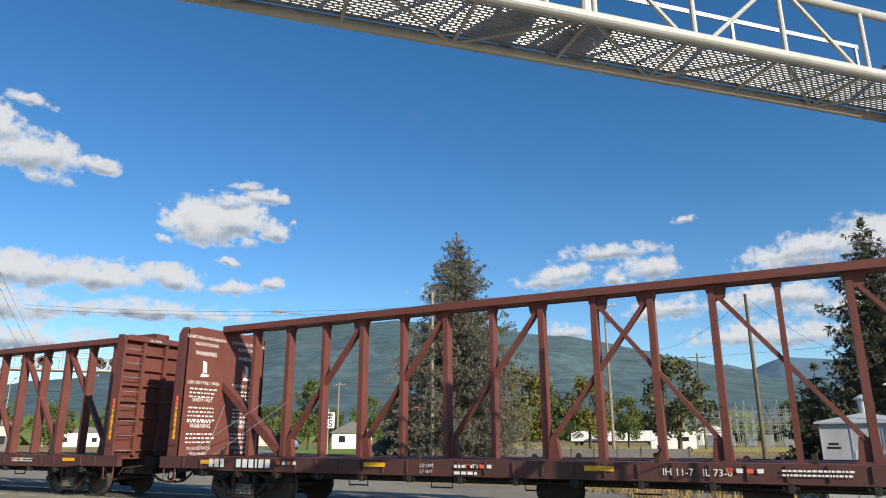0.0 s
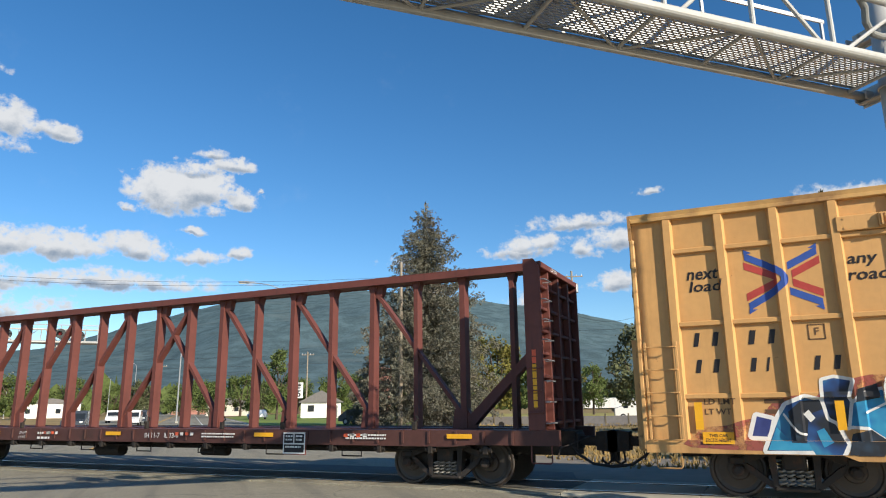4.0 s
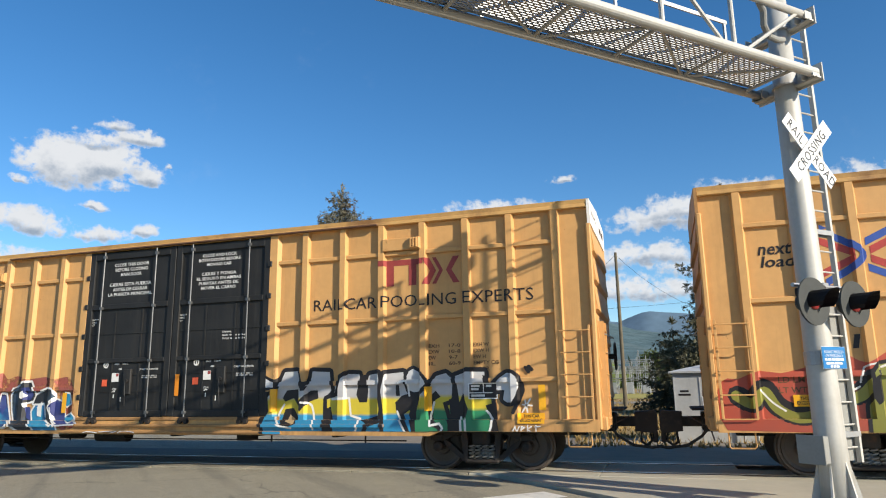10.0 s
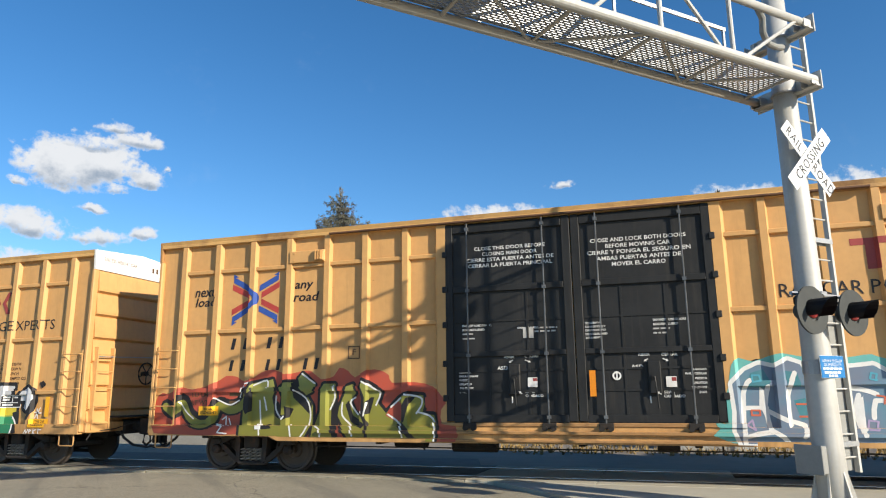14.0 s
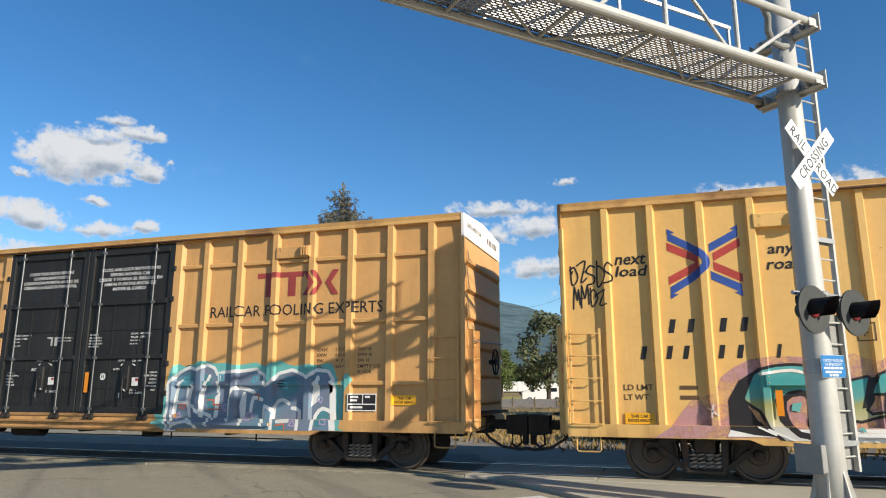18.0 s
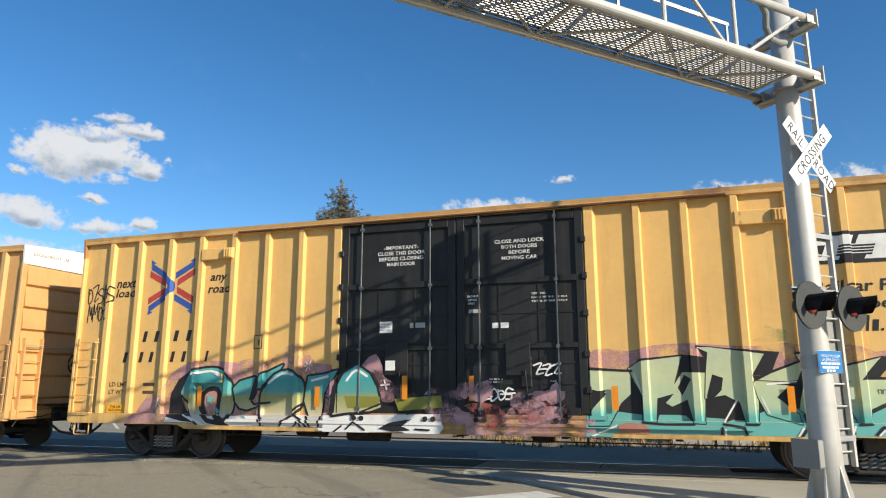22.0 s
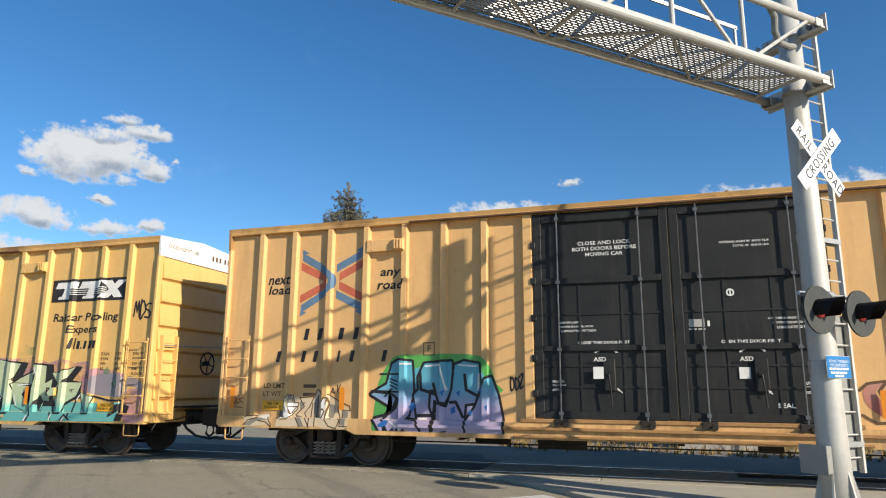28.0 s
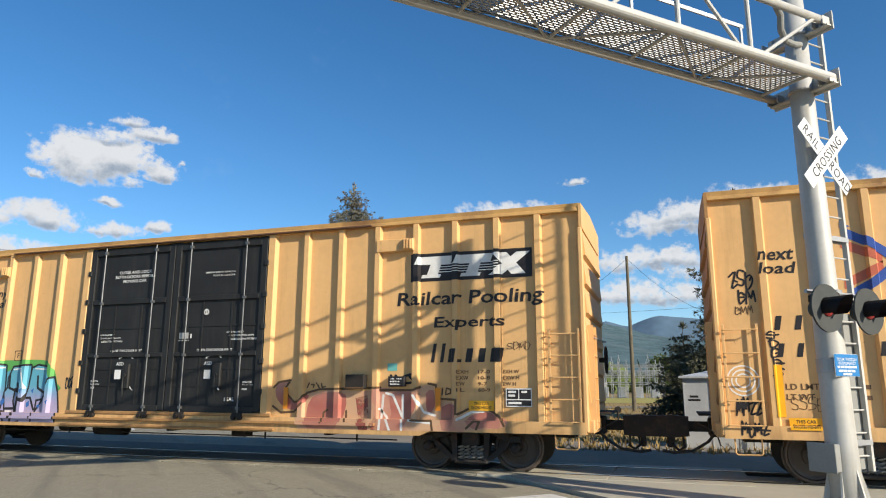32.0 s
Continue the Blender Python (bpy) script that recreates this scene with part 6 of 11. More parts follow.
def doors_fourth():
    car = CARS[3][0]
    door_say(car, ("CLOSE AND LOCK", "BOTH DOORS BEFORE", "MOVING CAR"), -1.164, 4.325, 0.108, 0.071, 0.069)
    note(car, "OPENING MAIN W  8-0 H 12-4", 0.846, 1.652, 4.145, 0.04)
    note(car, "TOTAL W  16-0 H 12-4", 1.064, 1.65, 4.069, 0.04)
    ring_mark(car, 0.964, 3.261, 0.068)
    note(car, "CLOSE THIS DOOR FIRST", -1.699, -0.77, 2.398, 0.052)
    note(car, "OPEN CLOSE", -1.42, -0.97, 2.307, 0.051)
    note(car, "ASD", -1.422, -1.2, 2.077, 0.079)
    slip(car, "placard", "white_paint", -1.432, -1.249, 1.767, 1.981)
    small_arrow(car, -1.301, 2.28, -1.412, 2.236)
    small_arrow(car, -1.092, 2.288, -0.981, 2.235)
    small_arrow(car, -0.935, 1.517, -1.033, 1.605)
    note(car, "LUBE REQUIRED", -2.041, -1.625, 2.777, 0.041)
    note(car, "LUBE REQUIRED", 1.534, 1.971, 2.77, 0.043)
    note(car, "DOORS EQUIPPED WITH", -2.02, -1.415, 2.7, 0.041)
    note(car, "DOORS EQUIPPED WITH", 1.598, 2.231, 2.693, 0.043)
    note(car, "LUBRICATING FITTINGS", -1.998, -1.364, 2.624, 0.041)
    note(car, "LUBRICATING FITTINGS", 1.661, 2.324, 2.616, 0.043)
    note(car, "OPEN THIS DOOR FIRST", 0.764, 1.703, 2.382, 0.054)
    note(car, "OPEN CLOSE", 1.016, 1.468, 2.302, 0.054)
    note(car, "ASD", 1.028, 1.244, 2.068, 0.08)
    slip(car, "placard", "white_paint", 1.009, 1.187, 1.772, 1.969)
    small_arrow(car, 1.137, 2.278, 1.025, 2.221)
    small_arrow(car, 1.357, 2.285, 1.455, 2.23)
    small_arrow(car, 1.491, 1.52, 1.428, 1.582)
    note(car, "UNLATCH", 2.018, 2.252, 1.677, 0.046)
    note(car, "UNLATCH", -2.194, -1.972, 1.7, 0.04)
    note(car, "TO CLOSE", 2.015, 2.282, 1.603, 0.046)
    note(car, "TO CLOSE", -2.192, -1.938, 1.626, 0.04)
    note(car, "DOOR", 2.013, 2.146, 1.528, 0.046)
    note(car, "DOOR", -2.19, -2.062, 1.552, 0.04)
    note(car, "SEAL", 1.567, 1.832, 1.295, 0.077)
    slip(car, "sticker", "stencil_grey", 0.252, 0.511, 2.672, 2.807)
    slip(car, "sticker", "white_paint", 0.558, 0.597, 2.676, 2.776)
    small_print(car, 0.245, 0.522, 2.629, 2.596, 1, 4)
    mark(car, (), 0, "stencil_grey", 0.014, ((-1.802, 3.231), (-1.688, 3.297), (-1.671, 3.108), (-1.786, 3.112), (-1.802, 3.231)), ((-1.655, 3.273), (-1.612, 3.33), (-1.497, 3.325), (-1.464, 3.265), (-1.473, 3.067), (-1.638, 3.072), (-1.655, 3.273)), ((-1.432, 3.217), (-1.382, 3.274), (-1.318, 3.201), (-1.354, 3.086), (-1.417, 3.1)), ((-1.64, 3.178), (-1.475, 3.172)), ((-1.633, 3.131), (-1.48, 3.125)), ((-1.701, 3.322), (-1.645, 3.372), (-1.454, 3.376), (-1.307, 3.318)), ((-1.765, 3.03), (-1.573, 2.988), (-1.352, 3.016)))
    mark(car, (), 0, "white_paint", 0.02, ((0.61, 1.339), (0.667, 1.403), (0.699, 1.318), (0.756, 1.392), (0.788, 1.309), (0.844, 1.393), (0.943, 1.362), (0.876, 1.309)))
    mark(car, (), 0, "stencil_grey", 0.014, ((0.241, 1.966), (0.332, 1.884), (0.419, 1.98), (0.475, 1.856), (0.275, 1.819), (0.434, 1.776)), ((-2.164, 1.96), (-2.074, 1.97), (-2.116, 1.868), (-1.983, 1.901), (-2.082, 1.788)))


def blue_piece():
    car, _, rel = CARS[0]
    daub(car, rel, 0, "spray_maroon", ((-8.61, 0.86), (-8.54, 1.06), (-8.34, 1.19), (-8.02, 1.22), (-7.78, 1.3), (-7.47, 1.38), (-7.27, 1.59), (-6.94, 1.7), (-6.6, 1.59), (-6.59, 0.88)), ((-6.6, 1.7), (-6.41, 1.84), (-5.83, 2.01), (-5.26, 2), (-5.02, 2.11), (-4.84, 1.96), (-4.53, 2.03), (-4.18, 1.95), (-3.67, 1.99), (-3.39, 1.93), (-2.94, 1.98), (-2.81, 1.79), (-2.8, 1.56), (-6.6, 1.47)), ((-2.9, 1.56), (-2.67, 1.45), (-2.55, 1.05), (-2.56, 0.83), (-3.04, 0.82)), smooth=3)
    daub(car, rel, 2, "spray_navy", ((-7.64, 1.05), (-7.54, 1.37), (-7.32, 1.31), (-7.4, 1.04)), edge="white_paint", width=0.14)
    daub(car, rel, 3, "spray_wild", ((-7.44, 0.82), (-7.21, 1.34), (-7.08, 1.54), (-6.79, 1.66), (-6.55, 1.59), (-6.44, 1.34), (-6.28, 0.93), (-6.39, 0.72), (-6.72, 0.74), (-6.77, 0.83)), edge="white_paint", width=0.13)
    daub(car, rel, 4, "spray_black", ((-7.06, 1.44), (-6.87, 1.61), (-6.59, 1.63), (-6.52, 1.49), (-6.76, 1.4), (-6.84, 0.95), (-7.06, 0.95)))
    daub(car, rel, 4, "spray_sky", ((-7.42, 0.83), (-7.26, 1.2), (-7.06, 0.95), (-6.82, 0.94), (-6.77, 0.84)), ((-6.68, 1.13), (-6.57, 1.18), (-6.46, 0.96), (-6.61, 0.88)))
    daub(car, rel, 5, "spray_wild", ((-6.52, 1.61), (-6.5, 1.93), (-6.34, 1.97), (-6.11, 1.92), (-6.19, 1.67), (-6.08, 1.4), (-6.23, 1.2), (-6.47, 1.34)), edge="white_paint", width=0.11)
    daub(car, rel, 5, "white_paint", ((-6.84, 1.4), (-6.76, 1.47), (-6.67, 1.34), (-6.75, 1.27)))
    daub(car, rel, 6, "spray_sky", ((-6.18, 1.22), (-6.11, 1.56), (-5.95, 1.72), (-5.63, 1.78), (-5.35, 1.91), (-5.55, 1.6), (-5.55, 1.4), (-5.45, 1.11), (-5.7, 1), (-5.95, 1.2)), edge="white_paint", width=0.1)
    daub(car, rel, 7, "spray_black", ((-6.28, 0.72), (-6.18, 1.09), (-5.92, 1.16), (-5.72, 1), (-5.8, 0.74)), ((-6.08, 1.58), (-6.03, 1.79), (-5.75, 1.87), (-5.73, 1.65)), ((-5.75, 0.83), (-5.55, 0.98), (-5.28, 0.92), (-5.3, 0.72), (-5.47, 0.72)))
    daub(car, rel, 8, "spray_slate", ((-5.63, 1.65), (-5.6, 1.89), (-5.43, 2.04), (-5.25, 2), (-5.12, 1.82), (-5.12, 1.58), (-5.25, 1.41), (-5.45, 1.38), (-5.56, 1.47)), edge="white_paint", width=0.11, smooth=3)
    daub(car, rel, 9, "spray_black", ((-5.35, 2), (-5.23, 1.97), (-5.18, 1.58), (-5.28, 1.42), (-5.35, 1.47)))
    daub(car, rel, 9, "white_paint", ((-5.44, 1.8), (-5.3, 1.82), (-5.3, 1.64), (-5.43, 1.64)))
    daub(car, rel, 10, "spray_wild", ((-5.28, 0.83), (-5.3, 1.22), (-5.18, 1.31), (-5.04, 1.29), (-4.96, 1.6), (-4.82, 1.59), (-4.61, 0.88), (-4.66, 0.84)), edge="white_paint", width=0.1)
    daub(car, rel, 11, "spray_navy", ((-5.01, 1.29), (-4.96, 1.57), (-4.83, 1.57), (-4.77, 1.29), (-4.89, 1.12)), ((-4.7, 1.46), (-4.53, 1.51), (-4.46, 1.38), (-4.6, 1.33)))
    daub(car, rel, 12, "spray_black", ((-4.47, 0.85), (-4.58, 1.23), (-4.63, 1.57), (-4.53, 1.72), (-4.24, 1.86), (-4.06, 1.87), (-3.9, 1.57), (-3.93, 1.44), (-4.23, 1.38), (-3.96, 0.97), (-3.79, 0.77), (-4.2, 0.74)), edge="white_paint", width=0.1)
    daub(car, rel, 13, "spray_navy", ((-4.27, 1.74), (-4.06, 1.76), (-3.95, 1.57), (-4.02, 1.46), (-4.21, 1.46)), ((-4.12, 1.04), (-3.94, 0.95), (-4.02, 1.29), (-4.16, 1.29)))
    daub(car, rel, 14, "white_paint", ((-4.34, 1.61), (-4.22, 1.68), (-4.13, 1.55), (-4.23, 1.48), (-4.32, 1.53)))
    daub(car, rel, 15, "spray_sky", ((-3.9, 0.91), (-3.96, 1.18), (-3.77, 1.46), (-3.59, 1.4), (-3.51, 1.06), (-3.15, 0.88), (-3.06, 0.72), (-3.48, 0.77), (-3.72, 0.73)), edge="white_paint", width=0.09)
    daub(car, rel, 16, "spray_black", ((-3.93, 1.37), (-3.84, 1.57), (-3.47, 1.71), (-3.34, 1.69), (-3.25, 1.52), (-3.39, 1.42), (-3.14, 0.96), (-3.23, 0.88), (-3.49, 1.06), (-3.57, 1.37)), edge="white_paint", width=0.09)
    daub(car, rel, 17, "spray_navy", ((-3.39, 1.29), (-3.21, 1.46), (-2.98, 1.37), (-2.92, 1.06), (-2.65, 0.97), (-2.51, 0.91), (-3.04, 0.88), (-3.21, 1)), edge="white_paint", width=0.07)
    daub(car, rel, 18, "spray_sky", ((-3.06, 1.46), (-2.97, 1.6), (-2.84, 1.58), (-2.78, 1.37), (-2.89, 1.29)), ((-2.9, 1.06), (-2.69, 1.15), (-2.52, 1.01), (-2.74, 0.94)), edge="white_paint", width=0.07)
    mark(car, rel, 19, "white_paint", 0.035, ((-7.13, 1.4), (-6.96, 1.13), (-6.83, 1.08)), ((-3.77, 1.33), (-3.59, 1.37)), ((-3.33, 1.27), (-3.27, 1.02), (-3.19, 0.92)), ((-5.04, 1.29), (-5.18, 1.4), (-5.2, 1.58)), ((-5.95, 1.42), (-5.63, 1.58)), smooth=3)
    daub(car, rel, 19, "white_paint", ((-3.8, 1.29), (-3.66, 1.42), (-3.65, 1.06), (-3.78, 1.08)))


def silver_piece():
    car, _, rel = CARS[0]
    daub(car, rel, 1, "silver_spray", ((2.19, 1.47), (2.13, 1.73), (2.26, 1.86), (2.49, 1.83), (2.7, 1.74), (2.88, 1.9), (2.98, 1.83), (2.78, 1.65), (2.57, 1.65), (2.37, 1.61)), edge="black_paint", width=0.12, smooth=2)
    daub(car, rel, 1, "spray_tri", ((2.59, 0.69), (2.65, 1.58), (3.95, 1.67), (5.12, 1.55), (5.84, 1.43), (5.82, 0.71)))
    daub(car, rel, 1, "spray_tri_green", ((5.82, 0.69), (5.87, 1.54), (6.67, 1.53), (7.4, 1.52), (7.4, 0.78)))
    daub(car, rel, 2, "spray_tri", ((2.52, 0.6), (2.43, 0.91), (2.58, 1.15), (2.55, 1.45), (2.73, 1.58), (2.9, 1.96), (3.2, 1.97), (3.28, 1.62), (3.51, 1.7), (3.55, 1.96), (3.95, 1.94), (3.99, 1.56), (3.82, 1.39), (3.87, 1.13), (3.95, 0.8), (3.99, 0.67), (3.95, 0.61)), edge="black_paint", width=0.17)
    daub(car, rel, 3, "black_paint", ((2.86, 1.42), (2.96, 1.58), (3.23, 1.6), (3.24, 1.33), (3.51, 1.57), (3.68, 1.57), (3.7, 1.41), (3.51, 1.35), (3.31, 1.15), (3.13, 1.42), (2.93, 1.35)), ((2.86, 0.98), (2.94, 1.2), (3.14, 1.22), (3.24, 1.04), (3.22, 0.89), (3.04, 0.83), (2.89, 0.84)), ((3.28, 1.77), (3.46, 1.73), (3.41, 1.57), (3.31, 1.57)))
    daub(car, rel, 4, "spray_tan", ((2.99, 0.95), (3.06, 1.09), (3.21, 0.98), (3.17, 0.89)))
    mark(car, rel, 5, "white_paint", 0.045, ((2.91, 1.29), (2.79, 1.09), (2.82, 0.89), (3.12, 0.82)), ((3.33, 1.33), (3.56, 1.26), (3.63, 0.8)), smooth=3)
    daub(car, rel, 6, "spray_tri", ((4.02, 0.63), (3.9, 1), (3.9, 1.39), (4.14, 1.45), (4.23, 1.8), (4.38, 1.89), (4.62, 1.88), (4.71, 1.55), (4.85, 1.86), (5.06, 1.89), (5.12, 1.44), (5.07, 1.07), (4.84, 1), (4.7, 0.74), (4.56, 0.64)), edge="black_paint", width=0.17)
    daub(car, rel, 7, "black_paint", ((4.64, 1.84), (4.8, 1.88), (4.82, 1.55), (4.8, 1.32), (4.63, 1.32), (4.56, 1.47)), ((3.85, 1.19), (3.99, 1.24), (4.09, 0.72), (3.99, 0.59), (3.83, 0.63)), ((4.7, 0.98), (5.07, 1.04), (5.11, 0.93), (4.88, 0.85)))
    mark(car, rel, 8, "white_paint", 0.045, ((4.02, 1.39), (4.4, 1.41), (4.44, 1.06), (4.65, 1), (4.58, 0.74)))
    daub(car, rel, 9, "spray_tri", ((5.2, 0.64), (5.18, 1.14), (5.12, 1.55), (5.2, 1.87), (5.58, 1.9), (5.64, 1.54), (5.77, 1.43), (5.7, 1.07), (5.8, 0.65)), edge="black_paint", width=0.17)
    daub(car, rel, 10, "black_paint", ((5.55, 1.44), (5.75, 1.5), (5.88, 1.39), (5.81, 1.23), (5.59, 1.08), (5.77, 0.69), (5.64, 0.71), (5.43, 1.14), (5.41, 1.31)), ((5.42, 1.65), (5.49, 1.65), (5.51, 1.44), (5.42, 1.44)))
    daub(car, rel, 11, "silver_spray", ((5.71, 1.54), (5.65, 1.82), (5.79, 1.96), (5.98, 1.81), (6.07, 1.64), (5.93, 1.52)), edge="black_paint", width=0.13, smooth=2)
    mark(car, rel, 12, "white_paint", 0.04, ((5.45, 1.14), (5.54, 0.93), (5.64, 0.75)), ((5.49, 1.69), (5.65, 1.73), (5.71, 1.44)), smooth=2)
    daub(car, rel, 13, "spray_tri_green", ((5.86, 0.65), (5.85, 1.12), (5.93, 1.43), (6.13, 1.6), (6.27, 1.81), (6.47, 1.86), (6.61, 1.74), (6.58, 1.36), (6.4, 1.3), (6.52, 0.89), (6.51, 0.65)), edge="black_paint", width=0.17)
    daub(car, rel, 14, "black_paint", ((6.15, 1.43), (6.26, 1.53), (6.36, 1.41), (6.25, 1.35), (6.2, 1.02), (6.28, 0.93), (6.43, 0.81), (6.4, 0.65), (6.3, 0.81), (6.13, 0.89), (6.1, 1.2)), ((6.53, 1.36), (6.69, 1.42), (6.71, 1.02), (6.74, 0.71), (6.59, 0.69)))
    mark(car, rel, 15, "white_paint", 0.045, ((6.23, 1.31), (6.16, 1.06), (6.15, 0.87), (6.35, 0.91), (6.41, 0.83), (6.34, 0.67)))
    daub(car, rel, 16, "spray_tri_green", ((6.8, 0.71), (6.76, 1.14), (6.71, 1.53), (6.66, 1.8), (6.9, 1.88), (7.25, 1.87), (7.26, 1.58), (7.37, 1.42), (7.38, 1.07), (7.44, 0.74)), edge="black_paint", width=0.17)
    daub(car, rel, 17, "black_paint", ((6.68, 1.18), (6.82, 1.48), (6.93, 1.18), (6.88, 1.02), (6.75, 1)), ((7.26, 1.24), (7.47, 1.3), (7.5, 0.72), (7.38, 0.7), (7.35, 0.98)), ((7.21, 1.81), (7.33, 1.78), (7.36, 1.58), (7.26, 1.52)))
    mark(car, rel, 18, "white_paint", 0.045, ((7.28, 1.14), (7.39, 0.98), (7.34, 0.76)), ((6.77, 1.02), (6.78, 0.71)), ((6.86, 1), (6.87, 0.73)), smooth=2)
    daub(car, rel, 19, "silver_spray", ((7.4, 1.52), (7.47, 1.66), (7.68, 1.84), (7.86, 1.77), (7.91, 1.57), (7.77, 1.29), (7.6, 1.35), (7.63, 1.52)), edge="black_paint", width=0.15, smooth=2)
    mark(car, rel, 20, "black_paint", 0.07, ((7.94, 1.69), (7.99, 1.51), (7.8, 1.11)), ((8.05, 1.93), (8.11, 1.85)), ((8.11, 1.95), (8.17, 1.89)), smooth=2)
    mark(car, rel, 21, "white_paint", 0.03, ((8.02, 1.33), (8.06, 1.11)), ((7.97, 1.25), (8.15, 1.23)), ((8.12, 1.35), (7.96, 1.11)), ((2.14, 1.29), (2.25, 1.11)), ((2.09, 1.22), (2.3, 1.22)), ((2.24, 1.31), (2.12, 1.11)))
    mark(car, rel, 21, "white_paint", 0.022, ((7.78, 0.76), (7.83, 0.86), (7.86, 0.76), (7.91, 0.86)), ((7.94, 0.8), (8.01, 0.84), (7.95, 0.86), (7.94, 0.76), (8.02, 0.76)), ((8.07, 0.88), (8.06, 0.76)), ((8.14, 0.86), (8.06, 0.81), (8.14, 0.75)), ((8.22, 0.88), (8.22, 0.76)), ((8.3, 0.86), (8.2, 0.85)))


def olive_piece():
    car, _, rel = CARS[1]
    daub(car, rel, 0, "spray_red", ((-9.22, 0.8), (-9.25, 1.6), (-8.98, 1.64), (-8.63, 1.78), (-8.3, 1.73), (-7.78, 1.86), (-7.51, 2.01), (-7.22, 1.98), (-7, 1.87), (-6.66, 2.06), (-6.35, 2.12), (-6.04, 2.02), (-5.76, 2.06), (-5.47, 2.08), (-5.22, 1.9), (-4.93, 1.96), (-4.81, 2.13), (-4.61, 2.06), (-4.46, 1.93), (-4.17, 2.07), (-3.91, 2.06), (-3.72, 1.96), (-3.65, 1.81), (-3.19, 1.82), (-2.78, 1.73), (-2.61, 1.57), (-2.5, 1.41), (-2.6, 1.29), (-2.58, 1.02), (-2.31, 0.98), (-2.33, 0.67), (-2.94, 0.66), (-5.15, 0.72), (-6.48, 0.73), (-6.54, 0.82)), smooth=2)
    mark(car, rel, 1, "black_paint", 0.34, ((-9, 1.37), (-8.78, 1.25), (-8.58, 1.48), (-8.41, 1.2), (-8.12, 1.05), (-7.79, 1.11), (-7.65, 1.4), (-7.4, 1.34), (-7.12, 1.4), (-6.93, 1.62)), smooth=4)
    mark(car, rel, 2, "spray_olive", 0.17, ((-9.03, 1.37), (-8.78, 1.23), (-8.58, 1.43), (-8.41, 1.16), (-8.12, 1), (-7.79, 1.08), (-7.65, 1.38), (-7.39, 1.29), (-7.12, 1.36), (-6.88, 1.62)), smooth=4)
    mark(car, rel, 3, "white_paint", 0.03, ((-8.64, 1.46), (-8.47, 1.25), (-8.28, 1.11)), ((-7.75, 1.54), (-7.55, 1.45), (-7.35, 1.4), (-7.15, 1.49)), ((-7.13, 1.56), (-7.05, 1.8), (-6.86, 1.86)), smooth=3)
    daub(car, rel, 4, "spray_olive", ((-7.07, 0.74), (-7.05, 1.18), (-6.9, 1.44), (-6.93, 1.71), (-6.83, 1.84), (-6.35, 1.92), (-6.28, 1.7), (-6.35, 1.55), (-6.28, 1.27), (-6.13, 1.18), (-6.09, 1.55), (-6.18, 1.74), (-6.04, 1.85), (-5.8, 1.85), (-5.69, 1.69), (-5.53, 1.58), (-5.39, 1.37), (-5.37, 1.01), (-5.54, 0.74), (-5.93, 0.67), (-6.54, 0.73)), edge="black_paint", width=0.12)
    daub(car, rel, 5, "black_paint", ((-6.32, 1.55), (-6.18, 1.44), (-6.11, 1.18), (-5.99, 1.2), (-6.02, 1.37), (-5.83, 1.31), (-5.92, 1.14), (-6.11, 1.07), (-6.28, 1.18)), ((-5.92, 1.83), (-5.78, 1.87), (-5.69, 1.65), (-5.41, 1.41), (-5.44, 1.18), (-5.62, 1.35), (-5.85, 1.54)), ((-6.66, 0.96), (-6.35, 1.01), (-6.3, 0.92), (-6.51, 0.9)), ((-6.98, 1.58), (-6.83, 1.71), (-6.83, 1.27), (-6.93, 1.2), (-7, 1.33)))
    daub(car, rel, 6, "spray_olive", ((-5.75, 1.93), (-5.64, 2.04), (-5.34, 1.79), (-5.41, 1.65), (-5.55, 1.58), (-5.71, 1.74)), edge="black_paint", width=0.1)
    mark(car, rel, 7, "white_paint", 0.035, ((-6.81, 1.8), (-6.49, 1.9), (-6.47, 1.75)), ((-6.64, 1.48), (-6.58, 0.79)), ((-6.54, 1.55), (-6.47, 1.29)), ((-6.25, 1.57), (-6.25, 1.31), (-6.11, 1.11), (-6.02, 1.16)), ((-5.83, 1.69), (-5.55, 1.52), (-5.44, 1.26), (-5.47, 0.97), (-5.65, 0.71)), ((-5.66, 2.02), (-5.36, 1.82)), ((-5.88, 0.99), (-5.83, 0.69)), smooth=3)
    daub(car, rel, 8, "spray_olive", ((-5.38, 0.72), (-5.33, 1.01), (-5.23, 1.26), (-5.23, 1.62), (-5.11, 1.81), (-4.89, 1.81), (-4.85, 1.53), (-4.94, 1.32), (-4.86, 1.01), (-4.82, 0.7)), edge="black_paint", width=0.11)
    daub(car, rel, 9, "spray_olive", ((-4.85, 1.22), (-4.71, 1.53), (-4.62, 1.76), (-4.49, 1.8), (-4.43, 1.61), (-4.54, 1.47), (-4.44, 1.24), (-4.18, 1.11), (-4.06, 0.91), (-4.05, 0.65), (-4.5, 0.64), (-4.69, 0.93)), edge="black_paint", width=0.11)
    daub(car, rel, 10, "black_paint", ((-4.96, 1.43), (-4.85, 1.53), (-4.78, 1.39), (-4.86, 1.01), (-4.8, 0.74), (-4.89, 0.72), (-4.97, 1.01)), ((-4.65, 1.39), (-4.58, 1.47), (-4.48, 1.18), (-4.19, 1.01), (-4.27, 0.93), (-4.53, 1.05)))
